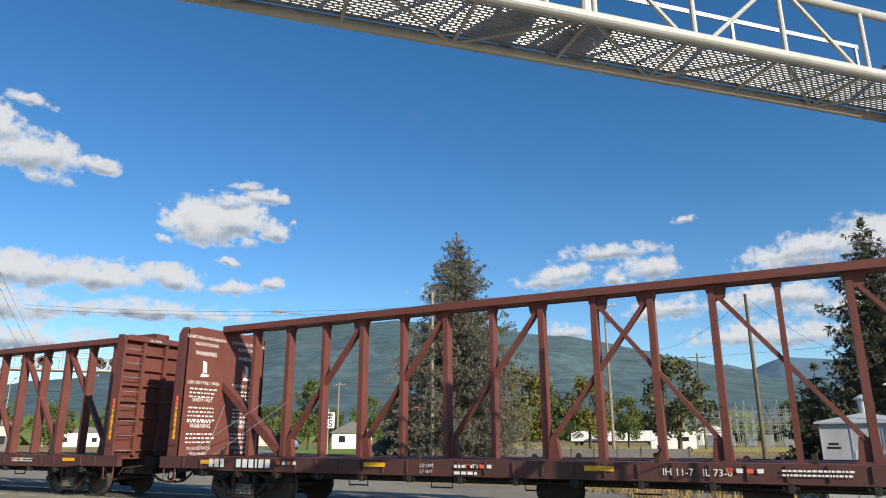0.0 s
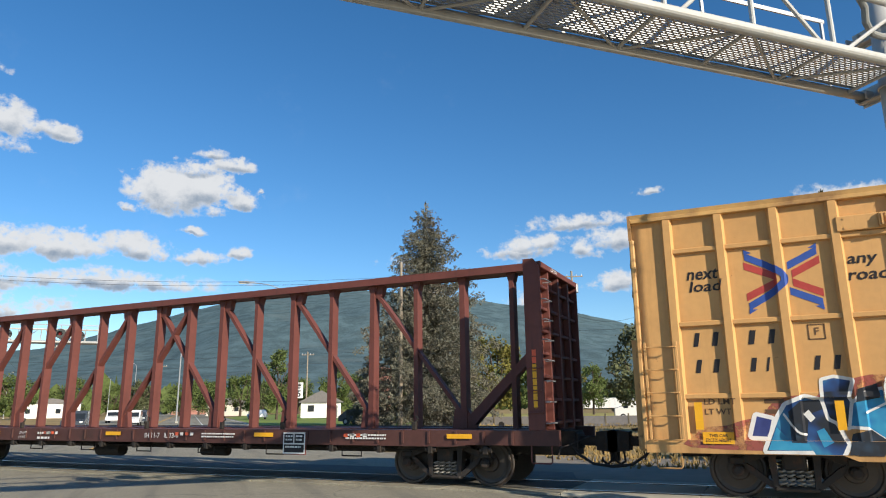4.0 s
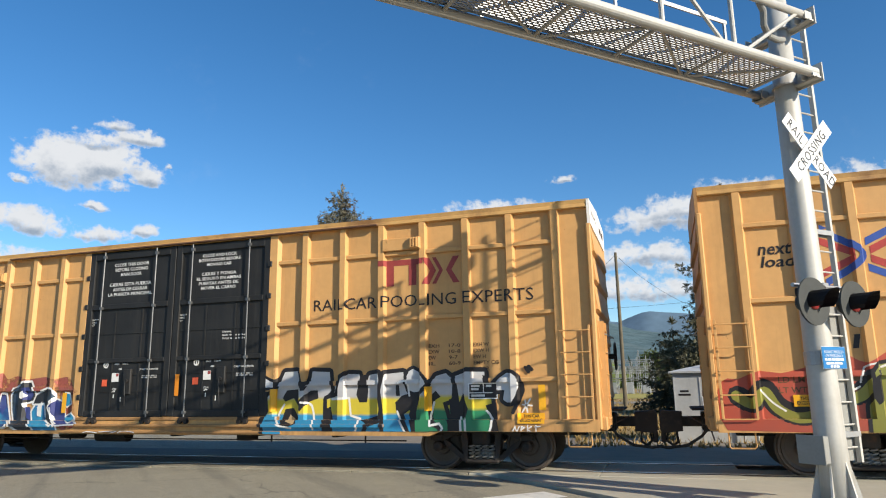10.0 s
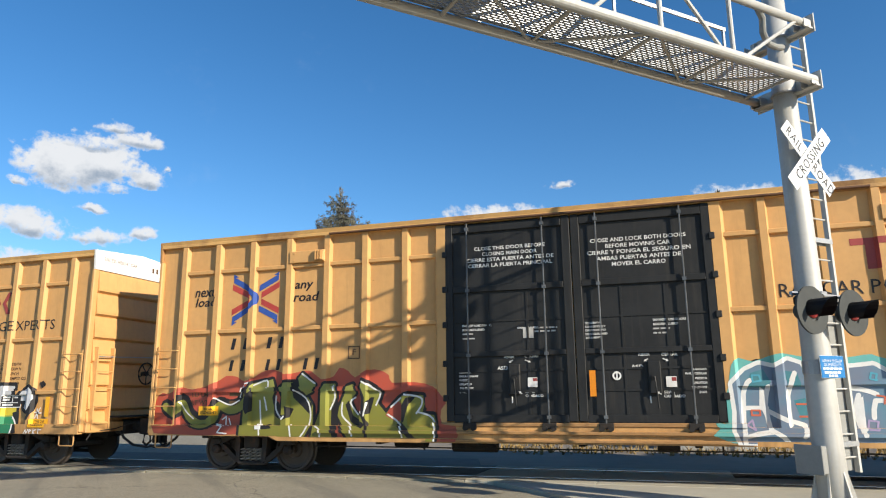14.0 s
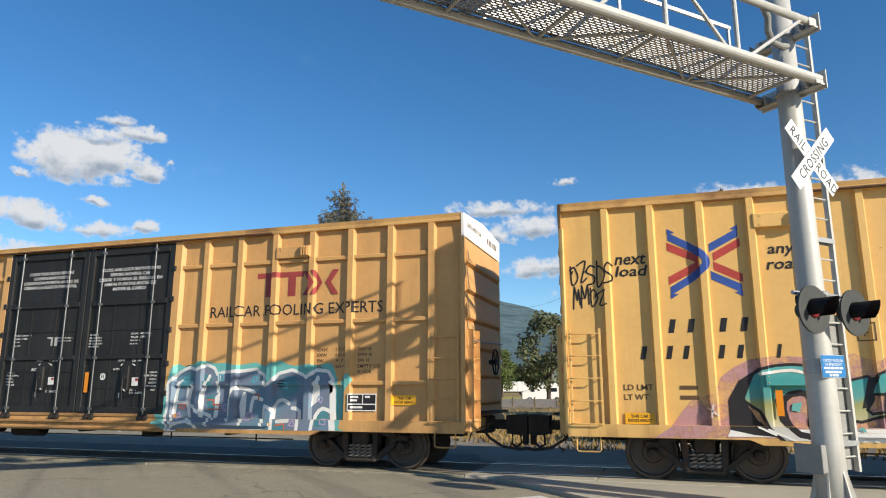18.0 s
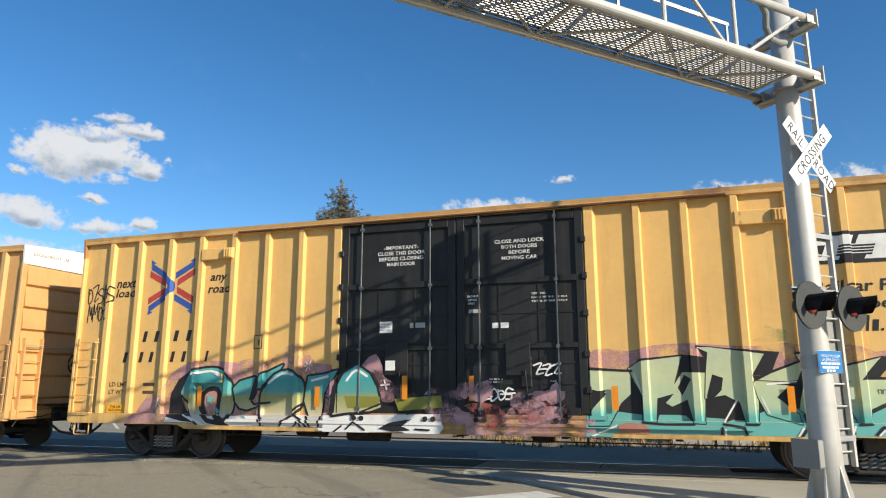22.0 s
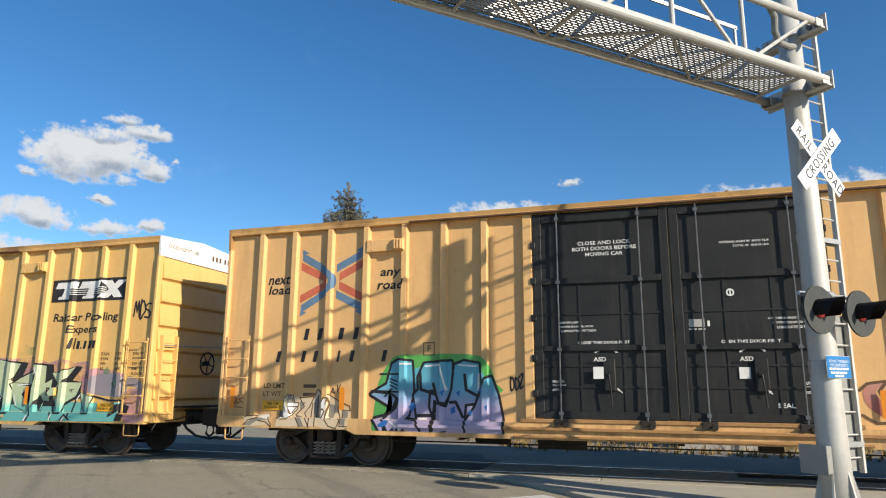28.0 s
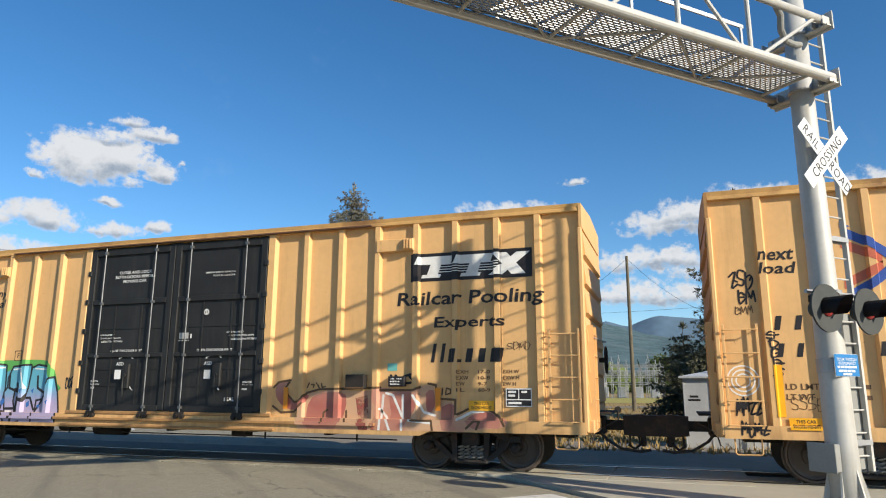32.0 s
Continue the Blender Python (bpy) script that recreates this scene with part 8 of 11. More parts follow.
    mark(car, rel, 11, "white_paint", 0.03, ((2.46, 1.79), (2.48, 1.59)), ((3.29, 1.79), (3.42, 1.43)), ((4.96, 1.33), (4.74, 0.97)), ((5.93, 0.89), (5.76, 0.62)), ((6.68, 0.93), (6.63, 0.8)), ((7.01, 0.8), (7.09, 0.88)), ((5.45, 1.6), (5.9, 1.64)), ((5.35, 1.39), (5.45, 1.13)), ((5.97, 2.04), (6.07, 1.84)), ((7.4, 1.38), (7.32, 1.27)), ((4.74, 0.6), (4.74, 0.85)), ((2.96, 0.89), (2.53, 0.7)))
    daub(car, rel, 11, "spray_rose", ((2.99, 0.91), (3.42, 0.92), (3.51, 0.77), (3.41, 0.63), (3.1, 0.64)), smooth=2)
    daub(car, rel, 3, "spray_green_soft", ((5.28, 2.34), (5.48, 2.42), (5.5, 2.6), (5.64, 2.54), (5.82, 2.5), (5.81, 2.34), (5.57, 2.3)), ((8.01, 1.88), (8.11, 2.04), (8.23, 1.88)), ((8.26, 1.64), (8.45, 1.74), (8.5, 1.55), (8.35, 1.54)), smooth=2)
    daub(car, rel, 3, "spray_slate_soft", ((8.74, 1.81), (8.99, 1.77), (9.2, 1.6), (9.29, 1.37), (9.17, 1.4), (8.99, 1.58), (8.75, 1.6)), smooth=2)
    mark(car, rel, 12, "dark_text", 0.012, ((7.09, 1.45), (7.08, 1.51), (7.13, 1.51), (7.13, 1.45)), ((7.15, 1.45), (7.15, 1.51), (7.21, 1.51)), ((7.12, 1.28), (7.22, 1.29)), ((5.25, 1.67), (5.9, 1.63)), ((5.22, 1.74), (5.36, 1.75)))


def sky_piece():
    car, _, rel = CARS[3]
    daub(car, rel, 0, "spray_green", ((-5.78, 0.67), (-5.75, 1.44), (-5.64, 1.84), (-5.45, 2.11), (-5.33, 2.22), (-4.84, 2.24), (-4.14, 2.25), (-3.57, 2.2), (-3.39, 1.99), (-3.26, 1.67), (-3.24, 1.46), (-5.07, 1.23), (-5.41, 0.63)), smooth=2)
    daub(car, rel, 1, "spray_sky_lilac", ((-5.29, 0.75), (-5.13, 1.88), (-4.84, 1.99), (-3.57, 1.99), (-3.35, 1.56), (-3.2, 0.74)))
    daub(car, rel, 2, "spray_sky_lilac", ((-5.41, 0.7), (-5.56, 0.98), (-5.3, 1.18), (-5.24, 1.38), (-5.43, 1.51), (-5.75, 1.53), (-5.51, 1.66), (-5.4, 2.06), (-5.28, 2.13), (-4.99, 2.1), (-4.95, 1.55), (-5.04, 1.08), (-5.11, 0.99), (-4.87, 0.95), (-4.73, 0.7)), edge="black_paint", width=0.1)
    daub(car, rel, 1, "spray_sky_lilac", ((-5.58, 0.7), (-5.76, 0.98), (-5.54, 1.03), (-5.38, 1.2), (-5.85, 1.46), (-5.44, 1.66), (-5.31, 1.44)), edge="black_paint", width=0.12)
    daub(car, rel, 3, "spray_sky_lilac", ((-4.85, 0.97), (-4.93, 1.45), (-4.83, 1.56), (-4.84, 1.8), (-4.72, 2.06), (-4.16, 2.1), (-4.14, 1.56), (-4.25, 1.32), (-4.41, 1.34), (-4.48, 1.56), (-4.62, 1.56), (-4.64, 1.23), (-4.57, 1.02), (-4.59, 0.7), (-4.71, 0.7)), edge="black_paint", width=0.1)
    daub(car, rel, 4, "spray_sky_lilac", ((-4.54, 0.7), (-4.52, 1.02), (-4.48, 1.28), (-4.25, 1.22), (-4.14, 1.56), (-4.09, 2.03), (-3.91, 2.1), (-3.61, 2.05), (-3.57, 1.56), (-3.62, 1.33), (-3.89, 1.29), (-3.91, 1.03), (-3.84, 0.7)), edge="black_paint", width=0.1)
    daub(car, rel, 5, "spray_sky_lilac", ((-3.84, 0.7), (-3.86, 0.99), (-3.68, 1.23), (-3.59, 1.46), (-3.48, 1.75), (-3.37, 1.8), (-3.24, 1.46), (-3.16, 1.05), (-3.14, 0.7)), edge="black_paint", width=0.1)
    mark(car, rel, 6, "black_paint", 0.06, ((-4.81, 1.88), (-4.79, 1.56), (-4.48, 1.47), (-4.53, 1.67)), ((-3.89, 1.84), (-3.86, 1.56), (-3.62, 1.44)), ((-4.5, 1.34), (-4.5, 1.13)), ((-4.18, 1.32), (-4.07, 1.33), (-3.93, 1.05)), ((-4.85, 1.06), (-4.5, 1.07), (-4.54, 0.73)))
    mark(car, rel, 6, "black_paint", 0.035, ((-5.85, 1.53), (-5.24, 1.51), (-5.25, 1.86), (-5.66, 1.86)), ((-5.55, 1.42), (-5.41, 1.57)))
    mark(car, rel, 7, "white_paint", 0.035, ((-5.25, 2.06), (-5.01, 2.06)), ((-4.7, 2.01), (-4.39, 2.04), (-4.25, 1.56)), ((-4, 2.03), (-3.66, 2.01)), ((-3.61, 1.86), (-3.62, 1.56)), ((-5.47, 0.98), (-5.2, 0.79)), ((-4.83, 1), (-4.66, 1)))
    daub(car, rel, 8, "spray_dots", ((-5.66, 0.87), (-5.54, 0.96), (-5.42, 0.96), (-5.49, 0.85), (-5.63, 0.83)), ((-5.04, 1.23), (-4.95, 1.32), (-4.88, 1.25), (-4.97, 1.12)), ((-4.18, 1.2), (-4.09, 1.26), (-4.07, 1.14), (-4.16, 1.09)), ((-4.37, 1.52), (-4.27, 1.56), (-4.32, 1.43)), ((-4.07, 1.5), (-3.98, 1.56), (-4, 1.43)), ((-3.62, 1.56), (-3.55, 1.63), (-3.57, 1.48)), ((-5.28, 1.33), (-5.21, 1.38), (-5.23, 1.25)), ((-3.84, 1.14), (-3.73, 1.18), (-3.77, 1.06)), ((-3.48, 1.25), (-3.42, 1.29), (-3.44, 1.17)))
    mark(car, rel, 9, "black_paint", 0.025, ((-5.41, 0.75), (-5.34, 0.81), (-5.34, 0.68), (-5.25, 0.82), (-5.22, 0.69)), ((-5.17, 0.71), (-5.13, 0.8), (-5.06, 0.71)), ((-4.38, 0.75), (-4.25, 0.78), (-4.31, 0.71)), ((-5.44, 1.77), (-5.29, 1.71)), ((-5.44, 1.71), (-5.29, 1.64)), ((-5.44, 1.64), (-5.29, 1.57)))
    daub(car, rel, 0, "spray_tan_pale", ((-8.75, 0.98), (-8.51, 1.02), (-8.15, 1.04), (-8.08, 0.82), (-8.69, 0.78)), ((-7.9, 1.26), (-7.69, 1.46), (-7.48, 1.39), (-7.13, 1.41), (-7.04, 1.55), (-6.97, 1.4), (-6.94, 1.27), (-6.8, 1.45), (-6.29, 1.13), (-6.32, 0.79), (-6.55, 0.71), (-6.99, 0.81), (-7.97, 0.79)))
    daub(car, rel, 1, "spray_grey", ((-8.73, 0.81), (-8.55, 0.94), (-8.35, 0.96), (-8.17, 0.92), (-8.42, 0.9), (-8.59, 0.79)), ((-7.46, 1.3), (-7.33, 1.28), (-7.44, 1.11)), ((-7.54, 1.03), (-7.41, 1), (-7.3, 0.8), (-7.4, 0.8)), ((-7.14, 1.27), (-7.03, 1.43), (-7, 1.27), (-7.01, 0.99), (-7.1, 1)), ((-6.77, 1.26), (-6.64, 1.24), (-6.63, 1.1), (-6.7, 0.94), (-6.79, 1.01)), ((-6.48, 1.13), (-6.35, 1.11), (-6.39, 0.82), (-6.49, 0.87)), ((-7.91, 1.19), (-7.85, 1.26), (-7.86, 0.96), (-7.93, 0.94)), ((-7.7, 1.42), (-7.66, 1.42), (-7.6, 1.26), (-7.72, 1.27)))
    daub(car, rel, 2, "white_paint", ((-7.85, 1.3), (-7.78, 1.33), (-7.73, 1.16), (-7.69, 1.26), (-7.5, 1.27), (-7.51, 1.15), (-7.71, 0.96), (-7.79, 1.02), (-7.86, 0.94)), ((-6.92, 1.32), (-6.85, 1.37), (-6.83, 1.2), (-6.86, 0.97), (-6.94, 0.96), (-6.95, 1.1)), ((-8.46, 0.99), (-8.16, 1.03), (-8.15, 0.94), (-8.32, 0.97)))
    mark(car, rel, 3, "dark_text", 0.022, ((-7.93, 0.95), (-7.9, 1.21), (-7.83, 1.33), (-7.71, 1.44), (-7.63, 1.42), (-7.58, 1.27), (-7.49, 1.28), (-7.51, 1.15), (-7.71, 0.95), (-7.86, 0.94)), ((-7.8, 1.26), (-7.75, 1.09)), ((-7.7, 1.19), (-7.52, 1.2), (-7.66, 1.05), (-7.69, 1.16)), ((-7.47, 1.38), (-7.13, 1.4), (-7.23, 1.2), (-7.34, 1.07), (-7.2, 0.8)), ((-7.47, 1.38), (-7.35, 1.2), (-7.54, 1.03)), ((-7.54, 1.03), (-7.41, 0.8)), ((-7.13, 1.43), (-7.05, 1.55), (-6.97, 1.47), (-6.97, 1.27)), ((-7.16, 1.27), (-7.21, 0.8)), ((-7.03, 1.43), (-7.07, 0.81)))
    mark(car, rel, 3, "dark_text", 0.022, ((-6.8, 1.45), (-6.54, 1.3), (-6.58, 1.17), (-6.51, 0.91), (-6.58, 0.78), (-6.74, 0.82), (-6.84, 0.94), (-6.78, 1.27), (-6.81, 1.39)), ((-6.94, 1.27), (-6.88, 1.39), (-6.8, 1.37), (-6.84, 1.24)), ((-6.9, 1.17), (-6.85, 1.11), (-6.92, 0.97), (-6.95, 1.06), (-6.9, 1.17)), ((-6.54, 1.3), (-6.32, 1.22), (-6.3, 1.13), (-6.49, 1.14)), ((-6.47, 1.11), (-6.5, 0.82), (-6.33, 0.82)), ((-8.74, 0.98), (-8.49, 1.01), (-8.41, 0.96), (-8.62, 0.92), (-8.74, 0.81)), ((-8.16, 1.04), (-8.14, 0.92), (-8.07, 0.82)), ((-8.39, 0.9), (-8.21, 0.88), (-8.07, 0.78)), ((-6.57, 0.77), (-6.54, 0.7), (-6.34, 0.78)))
    mark(car, rel, 4, "black_paint", 0.016, ((-6.76, 1.47), (-6.71, 1.58), (-6.67, 1.47), (-6.73, 1.51)), ((-6.61, 1.65), (-6.6, 1.5), (-6.54, 1.65)), ((-6.57, 1.47), (-6.51, 1.58), (-6.52, 1.45)), ((-9.07, 1.35), (-9.03, 1.4), (-9, 1.31), (-8.96, 1.42), (-8.93, 1.31), (-8.86, 1.4)), ((-9.07, 1.24), (-9, 1.3), (-8.97, 1.23), (-8.9, 1.3), (-8.85, 1.25)), ((-9.04, 1.17), (-8.86, 1.16)))


def rose_piece():
    car, _, rel = CARS[3]
    daub(car, rel, 0, "spray_rose_pale", ((3.49, 0.67), (3.51, 1.35), (3.81, 1.5), (4.39, 1.54), (5.05, 1.52), (5.27, 1.59), (5.98, 1.54), (6.13, 1.62), (6.4, 1.62), (6.45, 1.42), (6.63, 1.34), (6.89, 1.28), (6.92, 1.09), (7.16, 1.15), (7.51, 1.19), (7.79, 1.04), (7.87, 0.87), (6.62, 0.73), (6.56, 0.67), (5.25, 0.66)), smooth=2)
    daub(car, rel, 1, "spray_rose", ((3.17, 1.74), (2.98, 1.7), (2.86, 1.63), (2.84, 1.44), (2.98, 1.24), (3.23, 1.13), (3.46, 1.18), (3.65, 1.42), (3.51, 1.42), (3.39, 1.29), (3.2, 1.35), (3.05, 1.48), (3.03, 1.59)), ((3.6, 1.05), (3.72, 1.39), (4.16, 1.5), (4.5, 1.44), (4.47, 1.06), (4.27, 0.75), (3.7, 0.74)), ((5.47, 1.48), (5.91, 1.5), (6.07, 1.24), (5.94, 1.04), (5.68, 0.71), (5.36, 0.7), (5.52, 1.07)), ((6.25, 1.48), (6.41, 1.54), (6.44, 1.24), (6.29, 1.08)), ((7.07, 0.97), (7.28, 1.11), (7.55, 1.13), (7.75, 0.98), (7.74, 0.83), (7.49, 0.86), (7.24, 0.82)), ((6.58, 1.22), (6.87, 1.26), (6.81, 0.87), (6.61, 0.79)), smooth=2)
    daub(car, rel, 1, "spray_maroon", ((4.72, 1.38), (4.99, 1.44), (5.04, 0.76), (4.84, 0.74)), ((5.09, 0.86), (5.22, 1.07), (5.28, 0.7), (5.1, 0.68)))
    mark(car, rel, 2, "white_paint", 0.05, ((5.34, 1.44), (5.28, 0.7)), ((5.4, 1.48), (5.55, 1.44), (5.75, 1.03)), ((5.27, 1.17), (5.41, 1.03), (5.53, 0.71)), ((5.76, 1.44), (5.77, 0.77)), ((6, 1.44), (6.21, 1.12), (6.44, 1.06)), ((6.91, 0.99), (7.18, 1.13), (7.43, 1.15)), ((5.92, 0.96), (6.37, 0.92)))
    mark(car, rel, 3, "dark_text", 0.045, ((3.2, 1.74), (2.91, 1.7), (2.79, 1.59)), ((3.17, 1.7), (3.08, 1.59), (3.13, 1.44), (3.3, 1.29), (3.44, 1.31), (3.6, 1.48), (3.88, 1.55), (5.27, 1.59)), ((2.79, 1.2), (2.99, 1.07), (3.3, 1.09), (3.51, 1.27)), ((5.27, 1.54), (6, 1.54), (6.13, 1.6)), ((6.3, 1.67), (6.46, 1.64), (6.47, 1.38), (6.89, 1.36), (6.88, 1.09)), ((6.92, 1.09), (7.12, 1.19), (7.51, 1.19), (7.75, 1.06), (7.84, 0.89)), ((7.1, 0.83), (7.25, 0.97), (7.36, 0.96), (7.3, 0.82)), ((4, 0.89), (4, 1.08), (4.09, 1.14)), ((4.52, 0.92), (4.52, 1.12)), ((5.96, 0.96), (6.39, 0.96), (6.42, 0.72)))
    mark(car, rel, 4, "dark_text", 0.03, ((3.64, 1.68), (3.6, 1.59)), ((3.69, 1.65), (3.76, 1.65), (3.74, 1.59)), ((3.81, 1.68), (3.88, 1.59)), ((3.93, 1.67), (3.95, 1.59), (4.02, 1.61)), ((6.6, 1.58), (6.59, 1.46)), ((6.68, 1.58), (6.66, 1.46), (6.76, 1.48), (6.76, 1.56), (6.68, 1.58)))
    mark(car, rel, 4, "black_paint", 0.05, ((5.5, 1.83), (5.52, 1.75)), ((5.6, 1.83), (5.65, 1.75)), ((5.78, 1.81), (5.93, 1.85)), ((5.9, 1.81), (5.96, 1.75)), ((5.75, 1.67), (5.96, 1.69)))


def paint_first():
    car, _, rel = CARS[0]
    left_half(car, rel, EMB, SLOGAN, ((-8.50, 0.22), (-8.20, 0.24), (-7.62, 0.26), (-7.30, 0.24)), ((-8.50, 0.22), (-8.22, 0.24), (-7.62, 0.22), (-7.34, 0.10), (-6.66, 0.22), (-6.38, 0.24)), "red_mark", "blue_mark", (-6.62, 2.60, 0.26, 0.26))
    old_logo(car, rel, 5.02, 6.66, 3.64, 4.18)
    say(car, rel, "RAILCAR POOLING EXPERTS", 3.55, 8.26, 3.21, 3.45, "black_paint", bold=0.0)
    dims(car, rel, 6.12, 2.36)
    warning_tag(car, rel, 7.88, 0.91)
    warning_tag(car, rel, -8.42, 0.92)
    data_panel(car, rel, 6.95, 1.36, 0.55, 0.30)
    side_box(car, rel, -5.68, -5.23, 1.63, 1.92, "yellow_old", "plain yellow housing on the side wall", -1.585)
    doors_first()
    mark(car, (), 0, WHITE, 0.03, *[[(x + 0.05 * math.cos(k * 1.3 + q), z + 0.09 * math.sin(k * 1.3 + q)) for k in range(5)] for q, (x, z) in enumerate(((1.78, 1.86), (1.80, 1.66), (1.82, 1.46), (1.82, 1.27)))])
    blue_piece()
    silver_piece()
    scribble(car, rel, -2.3, -0.8, 0.62, 0.74, 3, 8, "white_paint", 0.018)


def paint_second():
    car, _, rel = CARS[1]
    left_half(car, rel, (-6.88, 3.66, 1.24, 1.06), SLOGAN, ((-7.50, 0.24), (-7.20, 0.24), (-6.62, 0.26), (-6.32, 0.24)), ((-7.52, 0.22), (-7.24, 0.24), (-6.62, 0.22), (-6.36, 0.22), (-5.72, 0.22), (-5.46, 0.22)), "red_mark", "blue_mark", (-4.62, 2.30, 0.26, 0.26))
    old_logo(car, rel, 4.66, 6.50, 3.55, 4.08)
    say(car, rel, "RAILCAR POOLING EXPERTS", 3.50, 7.66, 3.14, 3.38, "black_paint", bold=0.0)
    dims(car, rel, 6.2, 2.36)
    warning_tag(car, rel, 7.9, 1.28)
    warning_tag(car, rel, -8.15, 1.18)
    data_panel(car, rel, 6.96, 1.16, 0.60, 0.34)
    doors_second()
    olive_piece()
    slate_piece()


def paint_third():
    car, _, rel = CARS[2]
    left_half(car, rel, (-6.85, 3.82, 1.30, 1.20), (("next", -8.40, -7.86, 3.84), ("load", -8.40, -7.86, 3.62), ("any", -5.82, -5.40, 3.84), ("road", -5.84, -5.28, 3.62)),
              ((-7.60, 0.26), (-7.28, 0.26), (-6.76, 0.28), (-6.42, 0.28)), ((-8.10, 0.24), (-7.66, 0.24), (-7.38, 0.24), (-6.80, 0.24), (-6.50, 0.24), (-5.86, 0.16)), "red_mark", "blue_mark", (-4.58, 2.36, 0.26, 0.30))
    new_logo(car, rel, 6.17, 8.46, 3.60, 4.15)
    say(car, rel, "Railcar Pooling", 6.30, 8.26, 3.06, 3.32, "black_paint", 0.12)
    say(car, rel, "Experts", 6.82, 7.76, 2.78, 3.02, "black_paint", 0.12)
    short_bars(car, rel, 6.88, 2.46, 0.58, 0.26)
    dims(car, rel, 7.9, 2.30)
    warning_tag(car, rel, 7.95, 1.02)
    warning_tag(car, rel, -8.35, 0.99)
    side_box(car, rel, -6.02, -5.27, 1.65, 1.84, "yellow_new", "plain yellow housing on the side wall", -1.58)
    side_box(car, rel, 6.49, 6.71, 1.36, 1.55, "yellow_new", "small yellow junction box on the side wall", -1.59)
    doors_third()
    door_rel = [(-2.5, 2.5, 1.05, 4.84, -1.565), (-2.8, 2.8, 0.6, 1.05, -1.60)] + rel
    turquoise_piece()
    mint_piece()
    rnd = random.Random(6)
    for mt, n in (("spray_pink", 12), ("spray_maroon", 4)):
        bm = bmesh.new()
        for k in range(n):
            blob(bm, rnd.uniform(-0.2, 2.4), rnd.uniform(0.85, 1.5), rnd.uniform(0.10, 0.34), rnd.uniform(0.08, 0.24), rnd, -0.0001 * k - 0.0005 * n)
        painted("graffiti", bm, mt, car, door_rel, 0.004)
    painted("graffiti", bar(bmesh.new(), 0.2, 2.6, 0.66, 1.0), "spray_pink", car, door_rel, 0.003)
    scribble(car, door_rel, 0.5, 1.1, 1.30, 1.55, 4, 4, WHITE, 0.03)
    scribble(car, door_rel, 1.3, 2.2, 0.95, 1.25, 3, 14, BLACK, 0.03)
    scribble(car, door_rel, 1.5, 2.0, 1.75, 2.0, 3, 11, WHITE, 0.03)
    scribble(car, rel, -9.25, -8.45, 3.45, 3.95, 5, 21, BLACK, 0.03)
    scribble(car, rel, -9.20, -8.6, 3.05, 3.45, 4, 22, BLACK, 0.028)
    scribble(car, rel, 8.72, 9.2, 3.1, 3.6, 3, 25, BLACK, 0.04)


def paint_fourth():
    car, _, rel = CARS[3]
    left_half(car, rel, (-6.85, 3.80, 1.55, 1.35), (("next", -8.38, -7.86, 3.78), ("load", -8.36, -7.84, 3.56), ("any", -5.74, -5.30, 3.80), ("road", -5.78, -5.22, 3.58)),
              ((-7.52, 0.26), (-7.20, 0.26), (-6.72, 0.28), (-6.38, 0.28)), ((-8.16, 0.24), (-7.56, 0.24), (-7.28, 0.24), (-6.70, 0.14), (-6.44, 0.24), (-5.72, 0.24)), "faded_red", "faded_blue", (-4.75, 2.22, 0.24, 0.26))
    new_logo(car, rel, 5.90, 8.43, 3.71, 4.29)
    say(car, rel, "Railcar Pooling", 5.60, 8.62, 3.14, 3.50, "black_paint", 0.12)
    say(car, rel, "Experts", 6.40, 7.85, 2.70, 2.98, "black_paint", 0.12)
    short_bars(car, rel, 6.30, 2.08, 1.0, 0.37)
    dims(car, rel, 6.9, 1.86)
    warning_tag(car, rel, 7.14, 1.16)
    warning_tag(car, rel, -8.35, 1.12)
    data_panel(car, rel, 7.87, 1.24, 0.50, 0.34)
    side_box(car, rel, 4.55, 4.97, 1.57, 1.85, "grime", "dark grey valve box on the side wall", -1.62)
    side_box(car, rel, 5.48, 5.83, 1.61, 1.81, "black_paint", "black plate with white lines on the side wall", -1.575)
    stencils(car, (), 5.52, 1.75, (3, 0.22), "white_paint", 0.035, y=-1.579, seed=17)
    painted("sticker", bar(bmesh.new(), 5.42, 5.63, 1.92, 2.07), "spray_turquoise", car, rel, 0.006, label="pale turquoise sticker")
    doors_fourth()
    sky_piece()
    rose_piece()
    scribble(car, rel, 7.9, 8.35, 2.30, 2.46, 4, 41, "dark_text", 0.012)
    scribble(car, rel, -3.0, -2.75, 1.55, 1.85, 3, 42, BLACK, 0.03)


